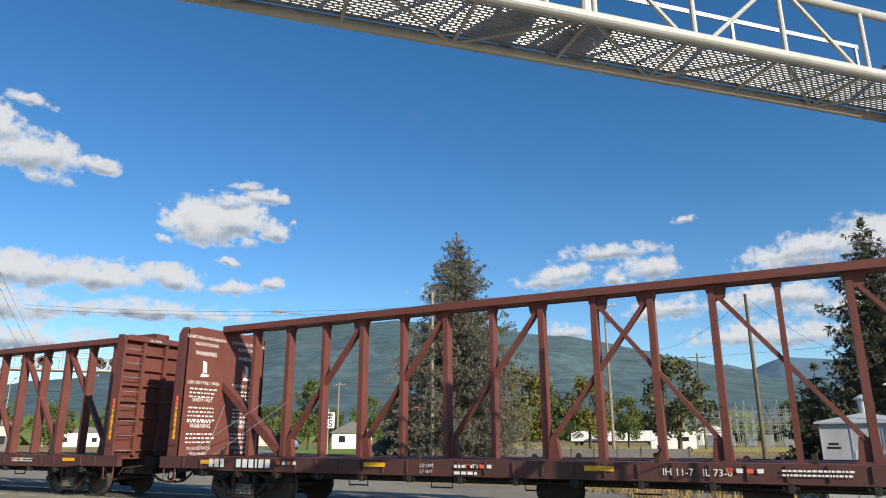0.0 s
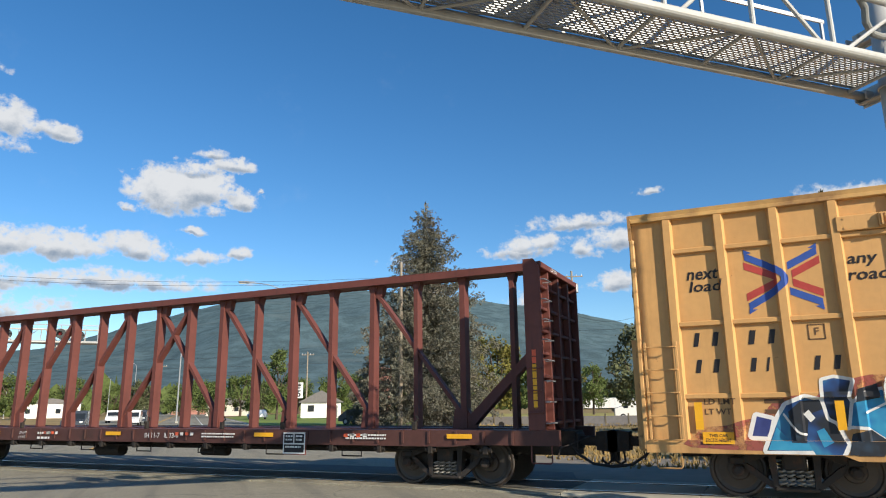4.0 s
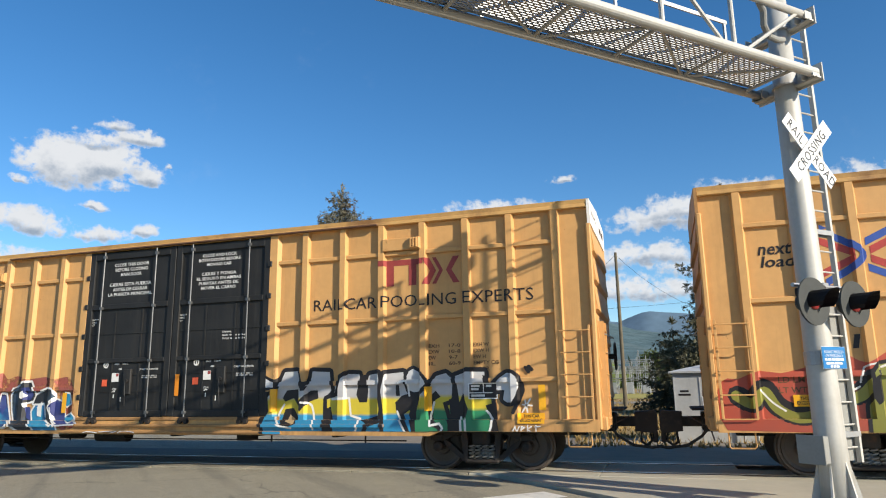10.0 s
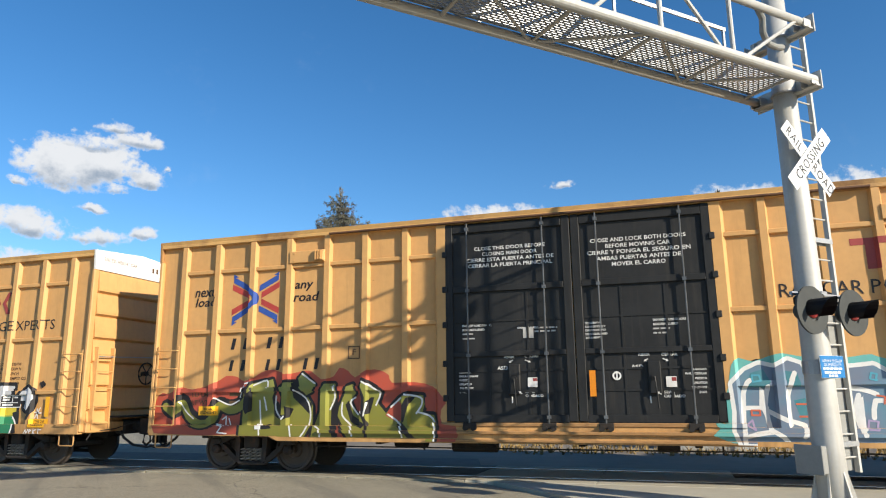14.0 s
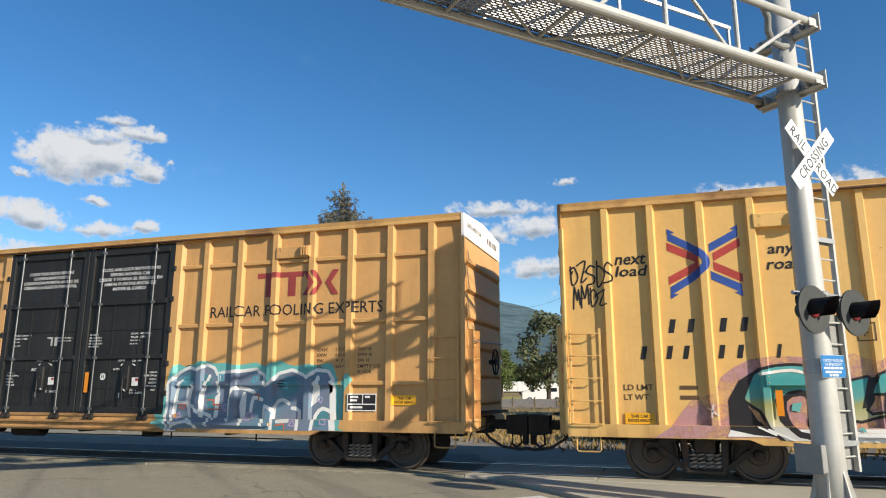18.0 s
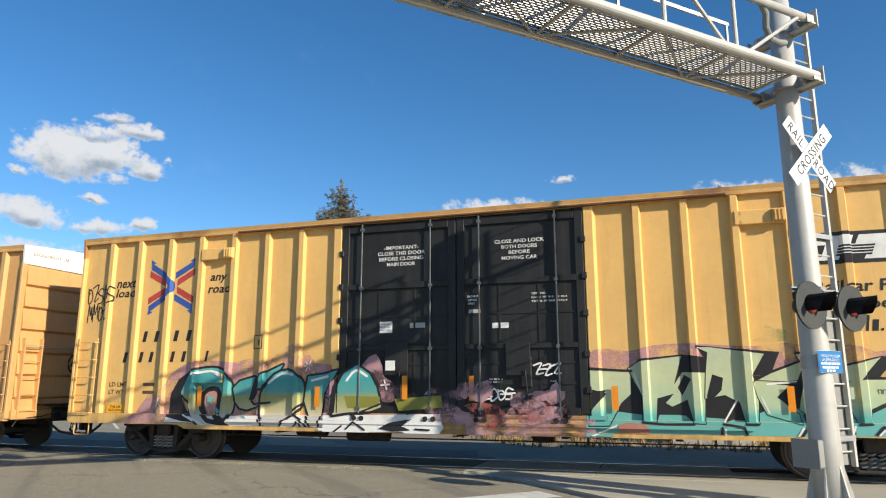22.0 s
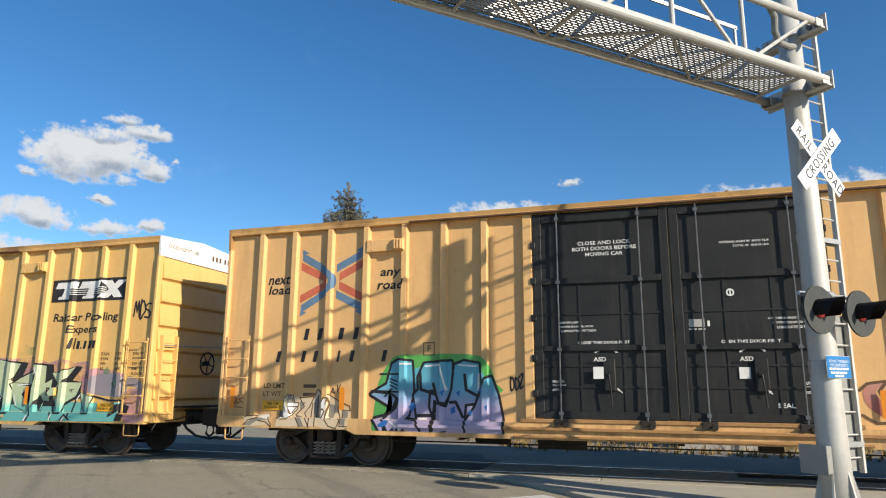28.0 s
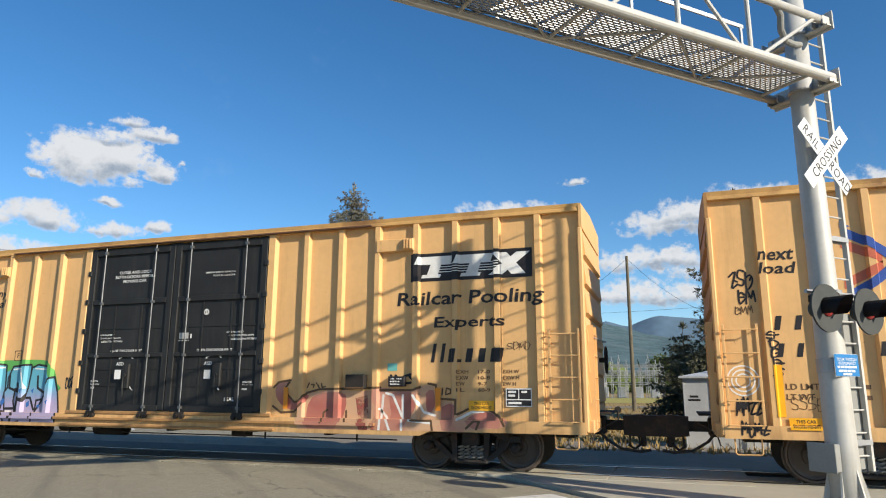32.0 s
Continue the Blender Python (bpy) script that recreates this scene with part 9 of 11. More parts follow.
def paint_fifth():
    car, _, rel = CARS[4]
    left_half(car, rel, (-6.6, 3.66, 1.5, 1.35), (("next", -8.62, -8.05, 3.78), ("load", -8.62, -8.05, 3.54), ("any", -5.5, -5.1, 3.80), ("road", -5.5, -5.0, 3.58)),
              ((-8.52, 0.26), (-8.2, 0.26), (-7.2, 0.28), (-6.8, 0.28)), ((-8.50, 0.24), (-8.2, 0.24), (-7.4, 0.24), (-7.0, 0.24)), "faded_red", "blue_mark", (-4.75, 2.22, 0.24, 0.26))
    new_logo(car, rel, 5.90, 8.43, 3.71, 4.29)
    warning_tag(car, rel, -8.35, 0.92)
    for k, (xa, xb, z0, z1, n) in enumerate(((-9.1, -8.72, 3.30, 3.62, 3), (-9.0, -8.7, 3.02, 3.32, 2), (-9.15, -8.75, 1.12, 1.42, 4), (-9.1, -8.7, 0.80, 1.02, 4))):
        scribble(car, rel, xa, xb, z0, z1, n, 81 + k, BLACK, 0.032)
    for k in range(5):
        scribble(car, rel, -8.60 + 0.02 * k, -8.44 + 0.02 * k, 2.42 - 0.16 * k, 2.58 - 0.16 * k, 1, 91 + k, BLACK, 0.03)
    scribble(car, rel, -9.05, -8.75, 2.85, 3.0, 3, 97, "dark_text", 0.015)
    scribble(car, rel, -8.3, -7.8, 1.22, 1.48, 4, 99, "dark_text", 0.012)
    for r in (0.10, 0.17, 0.24):
        bm = bmesh.new()
        for i in range(18):
            a0, a1 = i * math.tau / 18, (i + 1) * math.tau / 18
            poly(bm, [(-9.0 + q * math.cos(a), 1.72 + q * math.sin(a)) for q, a in ((r, a0), (r + 0.025, a0), (r + 0.025, a1), (r, a1))])
        painted("graffiti", bm, WHITE, car, rel, 0.004)
    painted("reflector", bar(bmesh.new(), -8.52, -8.38, 1.12, 1.98), "reflector_yellow", car, rel, 0.007)


paint_first()
paint_second()
paint_third()
paint_fourth()
paint_fifth()
for each, _, rel in CARS[:3]:
    end_words(each)
# ---- ground, road and track ----
ROAD = Vector((-0.710, 0.704, 0))     # the way the road runs
SIDE = Vector((0.704, 0.710, 0))      # across it, to its right


def on_road(ahead, right, z=0.0):
    return ROAD * ahead + SIDE * right + Vector((0, 0, z))


def far(az, dist, z=0.0):
    a = radians(az)
    return Vector((math.sin(a) * dist, math.cos(a) * dist, z))


def sheet(name, pts, z, material, label, category, kind="structure"):
    bm = bmesh.new()
    f = bm.faces.new([bm.verts.new((p[0], p[1], z)) for p in pts])
    f.normal_update()
    if f.normal.z < 0:
        f.normal_flip()
    me = bpy.data.meshes.new(name)
    bm.to_mesh(me)
    bm.free()
    me.materials.append(MATS[material])
    return tagged(new(name, me), label, category, kind=kind)


def ribbon(name, a0, a1, r0, r1, z, material, label, category, slant=None):
    return sheet(name, [on_road(a, r) for a, r in ((a0, r0), (a1, r0), (a1, r1), (a0, r1))], z, material, label, category)


GROUND = -0.10
sheet("ground", ((-4500, -4500), (4500, -4500), (4500, 4500), (-4500, 4500)), GROUND, "dry_grass", "dry yellow grass field", "ground")
ribbon("road", -80, 900, -14.0, 6.75, -0.05, "asphalt", "worn grey asphalt road across the track", "road")
tagged(part("pavement", prism(bmesh.new(), [on_road(a, r)[:2] for a, r in ((-40, 6.95), (13.4, 6.95), (5.2, 15.2), (-40, 15.2))], -0.3, -0.02), "concrete"),
       "pale concrete pavement beside the road", "pavement", kind="structure")
# dark sheet beyond the near rail: the train's shade is put into its colour
sheet("crossing_road", ((-40, 13.42), (-3.4, 13.42), (-4.6, 17.2), (-44, 17.2)), -0.03, "panel_rubber", "strip of road darkened for the shade under the train", "road")
sheet("far_verge", ((-60, 15.6), (70, 15.6), (70, 21.5), (-60, 24.5)), -0.085, "dirt_grey", "bare gravelly verge beyond the track", "ground")
sheet("lawn", [far(az, d) for az, d in ((-46, 80), (-28, 62), (-26, 95), (-30, 190), (-41, 210))], -0.07, "lawn", "mown green lawn", "lawn")
sheet("meadow", [far(az, d) for az, d in ((-22, 96), (10, 92), (12, 150), (-22, 160))], -0.075, "meadow_grass", "yellow-green mown meadow", "meadow")
sheet("cross_street", [far(az, d) for az, d in ((-30, 48), (-8, 62), (14, 78), (14, 88), (-9, 70), (-31, 54))], -0.06, "dirt_grey", "pale gravel side street", "road")
for k, (a0, a1, r0, r1, mt, text) in enumerate((
        (8.62, 9.24, -3.6, 6.5, "road_white", "white painted stop line"), (-60, 7.8, -3.75, -3.63, "road_yellow", "yellow centre line"),
        (-60, 7.8, -4.0, -3.88, "road_yellow", "yellow centre line"), (-60, 7.6, 1.5, 1.62, "road_white", "white lane line"),
        (34, 700, -3.75, -3.60, "road_yellow", "yellow centre line"), (34, 700, -4.05, -3.9, "road_yellow", "yellow centre line"),
        (30, 700, 6.0, 6.14, "road_white", "white edge line"), (30, 700, 1.3, 1.42, "road_white", "white lane line"))):
    ribbon("road_marking", a0, a1, r0, r1, -0.044, mt, text, "road marking")


def track():
    half = 130
    bm = bmesh.new()
    for x0, x1 in ((-half, -34), (0.6, half)):
        n = 40
        for i in range(n):
            a, b = x0 + (x1 - x0) * i / n, x0 + (x1 - x0) * (i + 1) / n
            prof = [(TRACK_Y - 2.6, -0.16), (TRACK_Y - 1.7, -0.07), (TRACK_Y + 1.7, -0.07), (TRACK_Y + 2.6, -0.16)]
            for (y0, z0), (y1, z1) in zip(prof, prof[1:]):
                bm.faces.new([bm.verts.new(p) for p in ((a, y0, z0), (b, y0, z0), (b, y1, z1), (a, y1, z1))])
    tagged(part("ballast", bm, "ballast"), "grey crushed stone ballast", "ballast", kind="structure")
    for s in (-1, 1):
        y = TRACK_Y + s * 0.755
        rail = tagged(part("rail", box(-half, half, y - 0.035, y + 0.035, -0.045, -0.004, 0.006), "rail_steel"), "steel rail set in the crossing", "rail", kind="structure")
        part("rail_head", box(-half, half, y - 0.03, y + 0.03, -0.004, 0.0), "rail_top", rail)
        part("rail_web", box(-half, half, y - 0.012, y + 0.012, -0.14, -0.045), "rail_steel", rail)
    rnd = random.Random(3)
    for i in range(60):
        x = 1.0 + i * 0.53
        tie = tagged(part("tie", shared("tie", lambda: box(-0.115, 0.115, -1.3, 1.3, -0.16, -0.05, 0.012), "tie_wood"), None, None, m=pose(x, TRACK_Y + rnd.uniform(-0.05, 0.05), 0, 0, 0, rnd.uniform(-1.5, 1.5))),
                     "dark creosoted wooden sleeper", "sleeper", group="sleepers", kind="structure")
    for i in range(14):
        x = -33.0 + i * 2.44
        for y0, y1 in ((TRACK_Y - 0.70, TRACK_Y + 0.70), (TRACK_Y - 1.35, TRACK_Y - 0.81), (TRACK_Y + 0.81, TRACK_Y + 1.35)):
            tagged(part("crossing_panel", box(x, x + 2.42, y0, y1, -0.2, -0.012, 0.01), "concrete" if i > 11 else "asphalt" if y1 < TRACK_Y - 0.75 else "panel_rubber"), "dark crossing panel between the rails", "crossing panel",
                   group="crossing panels", kind="structure")


track()


# ---- crossing signal with cantilever ----
def round_head(sig, x, y, z, facing, lit=False):
    """A flashing light: round backing, lens and long visor; facing is +1 or -1 along y."""
    m = Matrix.Translation((x, y, z)) @ Matrix.Rotation(radians(-90 * facing), 4, "X")
    head = part("signal_light", lathe(bmesh.new(), [(0.09, -0.20), (0.12, -0.16), (0.13, -0.02), (0.305, -0.012), (0.305, 0.0), (0.13, 0.002)], 32, m), "signal_black", sig, "black round flashing light with a red lens")
    part("lens", lathe(bmesh.new(), [(0.105, 0.0), (0.105, 0.02), (0.06, 0.045), (0.005, 0.052)], 24, m), "lens_lit" if lit else "lens_red", head, smooth=True)
    part("backing_rim", lathe(bmesh.new(), [(0.298, 0.0), (0.303, 0.010), (0.14, 0.010), (0.135, 0.0)], 32, m), "signal_black", head)
    bm = bmesh.new()
    rows = []
    for d, reach in ((0.0, 0), (0.34, 1)):
        rows.append([bm.verts.new(m @ Vector((0.135 * math.sin(radians(a)), -0.135 * math.cos(radians(a)) * facing * (1 if facing > 0 else 1), d * (1 - 0.45 * abs(a) / 125)))) for a in range(-125, 126, 25)])
    if facing > 0:
        pass
    for k in range(10):
        bm.faces.new((rows[0][k], rows[0][k + 1], rows[1][k + 1], rows[1][k]))
    bmesh.ops.solidify(bm, geom=bm.faces[:], thickness=0.006)
    part("visor", bm, "black_paint", head)
    return head


def crossing_signal(m, name_label, lit):
    sig = thing("crossing_signal", name_label, "crossing signal", m, group="crossing signals")
    low, up, out = 5.77, 6.63, 11.4
    mast = part("mast", lathe(bmesh.new(), [(0.20, 0.02), (0.185, 0.9), (0.165, 3.5), (0.15, 7.38), (0.05, 7.42)], 28), "silver_paint", sig, "silver-painted steel mast", smooth=False)
    for p in mast.data.polygons:
        p.use_smooth = len(p.vertices) == 4
    part("base_plate", box(-0.36, 0.36, -0.36, 0.36, 0.0, 0.035, 0.008), "silver_paint", sig)
    for k in range(6):
        a = k * math.tau / 6 + 0.4
        bm = bmesh.new()
        plate(bm, [(0.17, 0.03), (0.36, 0.03), (0.30, 0.12), (0.18, 0.62)], -0.012, 0.012)
        part("fin", bm, "silver_paint", sig, m=Matrix.Rotation(a, 4, "Z"))
        b2 = lathe(bmesh.new(), [(0.022, 0.03), (0.022, 0.09)], 6, Matrix.Translation((0.30 * math.cos(a + 0.5), 0.30 * math.sin(a + 0.5), 0)))
        part("anchor_bolt", b2, "steel_grey", sig)
    part("foundation", box(-0.55, 0.55, -0.55, 0.55, -0.5, 0.005, 0.02), "concrete", sig)
    arm = part("arm", pipe(bmesh.new(), [(-0.04, 0.43, low), (out, 0.43, low)], 0.070, 16), "silver_paint", sig, "welded tubular truss arm", smooth=False)
    part("chord", pipe(bmesh.new(), [(-0.04, -0.43, low), (out, -0.43, low)], 0.062, 14), "silver_paint", arm, smooth=True)
    part("chord", pipe(bmesh.new(), [(-0.04, 0.43, up), (out, 0.43, up)], 0.055, 14), "silver_paint", arm, smooth=True)
    posts = [1.55 + 1.245 * k for k in range(8)]
    for x in posts:
        part("strut", tube(bmesh.new(), (x, 0.43, low), (x, 0.43, up), 0.032, 10), "silver_paint", arm)
    knots = [(0.0, up)] + [(x, low if k % 2 == 0 else up) for k, x in enumerate(posts)]
    for (xa, za), (xb, zb) in zip(knots, knots[1:]):
        d = 0.17
        part("brace", tube(bmesh.new(), (xa + d, 0.43, za), (xb - d, 0.43, zb), 0.026, 8), "silver_paint", arm)
    # bracing and cross bars below the walkway
    for k in range(9):
        x = 0.35 + k * 1.245
        part("cross_bar", tube(bmesh.new(), (x, -0.43, low - 0.01), (x, 0.43, low - 0.01), 0.024, 8), "silver_paint", arm)
        part("floor_brace", tube(bmesh.new(), (x, -0.43 if k % 2 else 0.43, low - 0.015), (x + 1.245, 0.43 if k % 2 else -0.43, low - 0.015), 0.020, 6), "silver_paint", arm)
    # perforated walkway
    bm = bmesh.new()
    z0, z1 = low + 0.045, low + 0.060
    rows, step = 17, 0.105
    for j in range(rows + 1):
        y = -0.36 + j * 0.72 / rows
        block(bm, 0.2, out - 0.1, y - 0.0105, y + 0.0105, z0, z1)
    n = int((out - 0.3) / step)
    for j in range(rows):
        ya = -0.36 + j * 0.72 / rows + 0.0105
        yb = ya + 0.72 / rows - 0.021
        for i in range(n):
            x = 0.2 + (i + (0.5 if j % 2 else 0)) * step
            vs = [bm.verts.new(p) for p in ((x, ya, z0 + 0.002), (x + 0.032, ya, z0 + 0.002), (x + 0.032, yb, z0 + 0.002), (x, yb, z0 + 0.002))]
            bm.faces.new(vs)
    tagged(part("walkway", bm, "galvanised", arm, "perforated galvanised walkway planks"), kind="stuff")
    for k in range(11):
        x = 0.2 + k
        part("toe_board", box(x, x + 0.97, 0.335, 0.345, low + 0.045, low + 0.10), "galvanised", arm)
        part("toe_board", box(x, x + 0.97, -0.345, -0.335, low + 0.03, low + 0.10), "galvanised", arm)
    part("handrail", box(0.55, out, -0.44, -0.42, 6.80, 6.86), "galvanised", arm)
    for k in range(6):
        x = 0.6 + k * 2.1
        part("handrail_post", box(x - 0.02, x + 0.02, -0.45, -0.42, low, 6.82), "galvanised", arm)
    # brackets at the mast
    for z in (low - 0.09, up - 0.09):
        bm = box(-0.07, 0.03, -0.50, 0.50, z - 0.012, z + 0.012)
        block(bm, -0.09, -0.07, -0.50, 0.52, z - 0.05, z + 0.22)
        for y in (-0.40, 0.40):
            block(bm, -0.05, 0.10, y - 0.09, y - 0.07, z, z + 0.12)
            block(bm, -0.05, 0.10, y + 0.07, y + 0.09, z, z + 0.12)
        part("arm_bracket", bm, "silver_paint", sig)
        part("u_bolt", lathe(bmesh.new(), [(0.172, z + 0.02), (0.18, z + 0.03), (0.18, z + 0.05), (0.172, z + 0.06)], 20), "galvanised", sig)
    bm = bmesh.new()
    pipe(bm, [(0.95, 0.40, up + 0.02), (0.80, 0.36, up - 0.10), (0.74, 0.30, up - 0.26), (0.58, 0.24, up - 0.36), (0.36, 0.20, up - 0.34), (0.16, 0.16, up - 0.28)], 0.045, 10)
    part("conduit", bm, "box_grey", sig, "bent grey cable conduit")
    # ladder behind the mast
    bm = bmesh.new()
    for x in (-0.30, -0.84):
        block(bm, x - 0.024, x + 0.024, -0.20, -0.13, 0.50, 7.15)
    for k in range(22):
        z = 0.7 + k * 0.30
        tube(bm, (-0.30, -0.165, z), (-0.84, -0.165, z), 0.013, 6)
    part("ladder", bm, "silver_paint", sig, "bolted galvanised ladder")
    part("ladder_guard", box(-0.86, -0.28, -0.235, -0.215, 0.52, 2.62, 0.004), "box_grey", sig, "grey climbing guard plate on the ladder")
    for z in (0.82, 3.62, 6.15):
        bm = box(-0.87, 0.0, -0.21, -0.195, z, z + 0.09)
        block(bm, -0.87, -0.16, -0.14, -0.125, z + 0.02, z + 0.09)
        part("ladder_strap", bm, "galvanised", sig)
    # crossbuck: right in its own view is -x
    def facing_words(text, size, at, turn, material, name):
        bm = letters(text, size, 0, 0.85, "CENTER", 1.12)
        r = Matrix.Rotation(radians(turn), 4, "Y")
        for v in bm.verts:
            p = r @ Vector((v.co.x, 0, v.co.z - size * 0.36))
            v.co = Vector((at[0] - p.x, at[1], at[2] + p.z))
        return tagged(part(name, bm, material, sig), kind="stuff")
    for turn, text, y in ((44, ("RAIL", "ROAD"), 0.235), (-44, ("CROSSING",), 0.255)):
        bm = box(-0.61, 0.61, -0.004, 0.004, -0.115, 0.115, 0.002)
        r = Matrix.Rotation(radians(-turn), 4, "Y")
        for v in bm.verts:
            v.co = r @ v.co + Vector((0.0, y, 4.69))
        part("crossbuck_blade", bm, "sign_white", sig, "white crossbuck blade with black letters")
        t = radians(turn)
        if len(text) == 2:
            for word, d in ((text[0], -0.355), (text[1], 0.365)):
                facing_words(word, 0.20, (-d * math.cos(t), y + 0.008, 4.69 - d * math.sin(t)), turn, "black_paint", "letters")
        else:
            facing_words(text[0], 0.20, (0.0, y + 0.008, 4.69), turn, "black_paint", "letters")
    part("sign_mount", box(-0.03, 0.03, 0.14, 0.235, 4.65, 4.81), "galvanised", sig)
    # lights on the mast
    bm = tube(bmesh.new(), (-0.42, 0.20, 2.80), (0.66, 0.20, 2.80), 0.028, 8)
    block(bm, -0.06, 0.06, 0.12, 0.22, 2.74, 2.86, 0.01)
    part("cross_arm", bm, "galvanised", sig)
    part("light_box", box(0.02, 0.22, -0.1, 0.24, 2.70, 2.82, 0.02), "grime", sig)
    for x in (0.54, -0.30):
        round_head(sig, x, 0.38, 2.57, 1)
    part("light_strap", lathe(bmesh.new(), [(0.172, 2.77), (0.185, 2.775), (0.185, 2.825), (0.172, 2.83)], 20), "galvanised", sig)
    # lights along the arm
    for x in (4.95, 5.85, 9.0, 9.9):
        round_head(sig, x, 0.62, 6.28, 1)
        round_head(sig, x, -0.62, 6.28, -1, lit and x == 9.9)
    for x in (5.4, 9.45):
        part("light_post", tube(tube(bmesh.new(), (x, 0.43, low), (x, 0.43, 6.55), 0.05, 10), (x - 0.6, 0.5, 6.45), (x + 0.6, 0.5, 6.45), 0.03, 8), "silver_paint", sig)
        part("light_post", tube(tube(bmesh.new(), (x, -0.43, low), (x, -0.43, 6.55), 0.04, 10), (x - 0.6, -0.5, 6.45), (x + 0.6, -0.5, 6.45), 0.03, 8), "silver_paint", sig)
    # notice and junction box
    part("notice", box(-0.25, 0.23, 0.19, 0.196, 1.74, 2.02, 0.003), "sign_blue", sig, "blue emergency notice with white lines")
    bm = bmesh.new()
    for z, w in ((1.855, 0.40), (1.805, 0.36), (1.765, 0.20)):
        u = -w / 2
        rnd = random.Random(int(z * 1000))
        while u < w / 2 - 0.02:
            d = min(rnd.uniform(0.03, 0.09), w / 2 - u)
            block(bm, -0.01 - u - d, -0.01 - u, 0.196, 0.199, z - 0.012, z + 0.016)
            u += d + 0.015
    part("notice_lines", bm, "sign_white", sig)
    for text, z in (("REPORT PROBLEM", 1.955), ("OR EMERGENCY", 1.905)):
        facing_words(text, 0.052, (-0.01, 0.199, z), 0, "sign_white", "letters")
    part("notice_edge", box(-0.253, 0.233, 0.186, 0.19, 1.737, 2.023), "sign_white", sig)
    part("notice_strap", lathe(bmesh.new(), [(0.18, 1.79), (0.188, 1.795), (0.188, 1.965), (0.18, 1.97)], 20), "galvanised", sig)
    bm = box(0.20, 0.31, -0.24, 0.12, 0.56, 0.90, 0.012)
    block(bm, 0.31, 0.325, -0.25, 0.13, 0.55, 0.91, 0.005)
    part("junction_box", bm, "box_grey", sig, "grey junction box on the mast")
    return sig


SIGNAL_AT = pose(1.94, 10.14, 0, 0, 0, math.degrees(math.atan2(-0.710, -0.704)))
crossing_signal(SIGNAL_AT, "silver cantilever crossing signal with crossbuck and lights", False)
crossing_signal(pose(-46.25, 22.0, 0, 0, 0, math.degrees(math.atan2(0.710, 0.704))), "silver cantilever signal with a lit red light beyond the track", True)
# ---- trees ----
def spruce(at, height, radius, material, label, seed, lean=0.0, bare=0.05):
    """A conifer with whorls of drooping boughs, each a spray of small needle clumps."""
    rnd = random.Random(seed)
    tree = thing("spruce_tree", label, "tree", Matrix.Translation(at))
    bm = bmesh.new()
    pipe(bm, [(0, 0, -0.1), (0.02, 0, height * 0.3), (0, 0.02, height * 0.7), (0, 0, height * 0.99)], radius * 0.05, 8)
    for v in bm.verts:
        k = 1 - 0.93 * max(0, v.co.z) / height
        v.co.x *= k
        v.co.y *= k
    part("trunk", bm, "bark", tree)
    verts, faces = [], []

    def clump(c, way, size):
        """A few crossed needle blades around a point."""
        for _ in range(7):
            side = Vector((rnd.gauss(0, 1), rnd.gauss(0, 1), rnd.gauss(0, 0.6))).normalized()
            tip = (way + Vector((rnd.gauss(0, 0.5), rnd.gauss(0, 0.5), rnd.gauss(-0.25, 0.4)))).normalized() * size
            base = len(verts)
            verts.extend(((c - side * size * 0.10)[:], (c + tip * 0.55 + side * size * 0.13)[:], (c + tip * 1.15)[:], (c + tip * 0.5 - side * size * 0.14)[:]))
            faces.append((base, base + 1, base + 2, base + 3))
    levels = int(height * 1.75)
    for i in range(levels):
        f = i / levels
        z = height * (bare + (1 - bare) * f)
        reach = radius * (1 - f) ** 0.66 * rnd.uniform(0.78, 1.1) + 0.18
        if f < 0.12:
            reach *= 0.72 + 2.2 * f
        n = max(5, int(6 + 11 * (1 - f)))
        off = rnd.random() * math.tau
        for k in range(n):
            a = off + k * math.tau / n + rnd.gauss(0, 0.18)
            r = reach * rnd.uniform(0.62, 1.12)
            steps = max(2, int(r / 0.20))
            out = Vector((math.cos(a), math.sin(a), 0))
            droop = rnd.uniform(0.26, 0.44)
            for s in range(steps):
                u = (s + 0.6) / steps
                c = out * r * u + Vector((rnd.gauss(0, 0.08), rnd.gauss(0, 0.08), z + r * (0.12 * u - droop * u * u) + (0.16 * r if u > 0.85 else 0)))
                spread = 0.30 * r * (1 - 0.6 * u)
                for w in (-1, 1) if spread > 0.25 else (0,):
                    p = c + Vector((-out.y, out.x, 0)) * w * rnd.uniform(0.2, 0.9) * spread
                    clump(p, out, rnd.uniform(0.18, 0.32))
                    clump(p - Vector((0, 0, rnd.uniform(0.05, 0.22))), Vector((0, 0, -1)), rnd.uniform(0.14, 0.26))
                    clump(p + Vector((rnd.gauss(0, 0.14), rnd.gauss(0, 0.14), rnd.gauss(-0.05, 0.08))), out, rnd.uniform(0.12, 0.26))
    for i in range(5):
        clump(Vector((0, 0, height * (0.97 + 0.008 * i))), Vector((0, 0, 1)), 0.4)
    me = bpy.data.meshes.new("crown")
    me.from_pydata(verts, [], faces)
    me.materials.append(MATS[material])
    tagged(part("crown", me, None, tree), kind="stuff")
    return tree


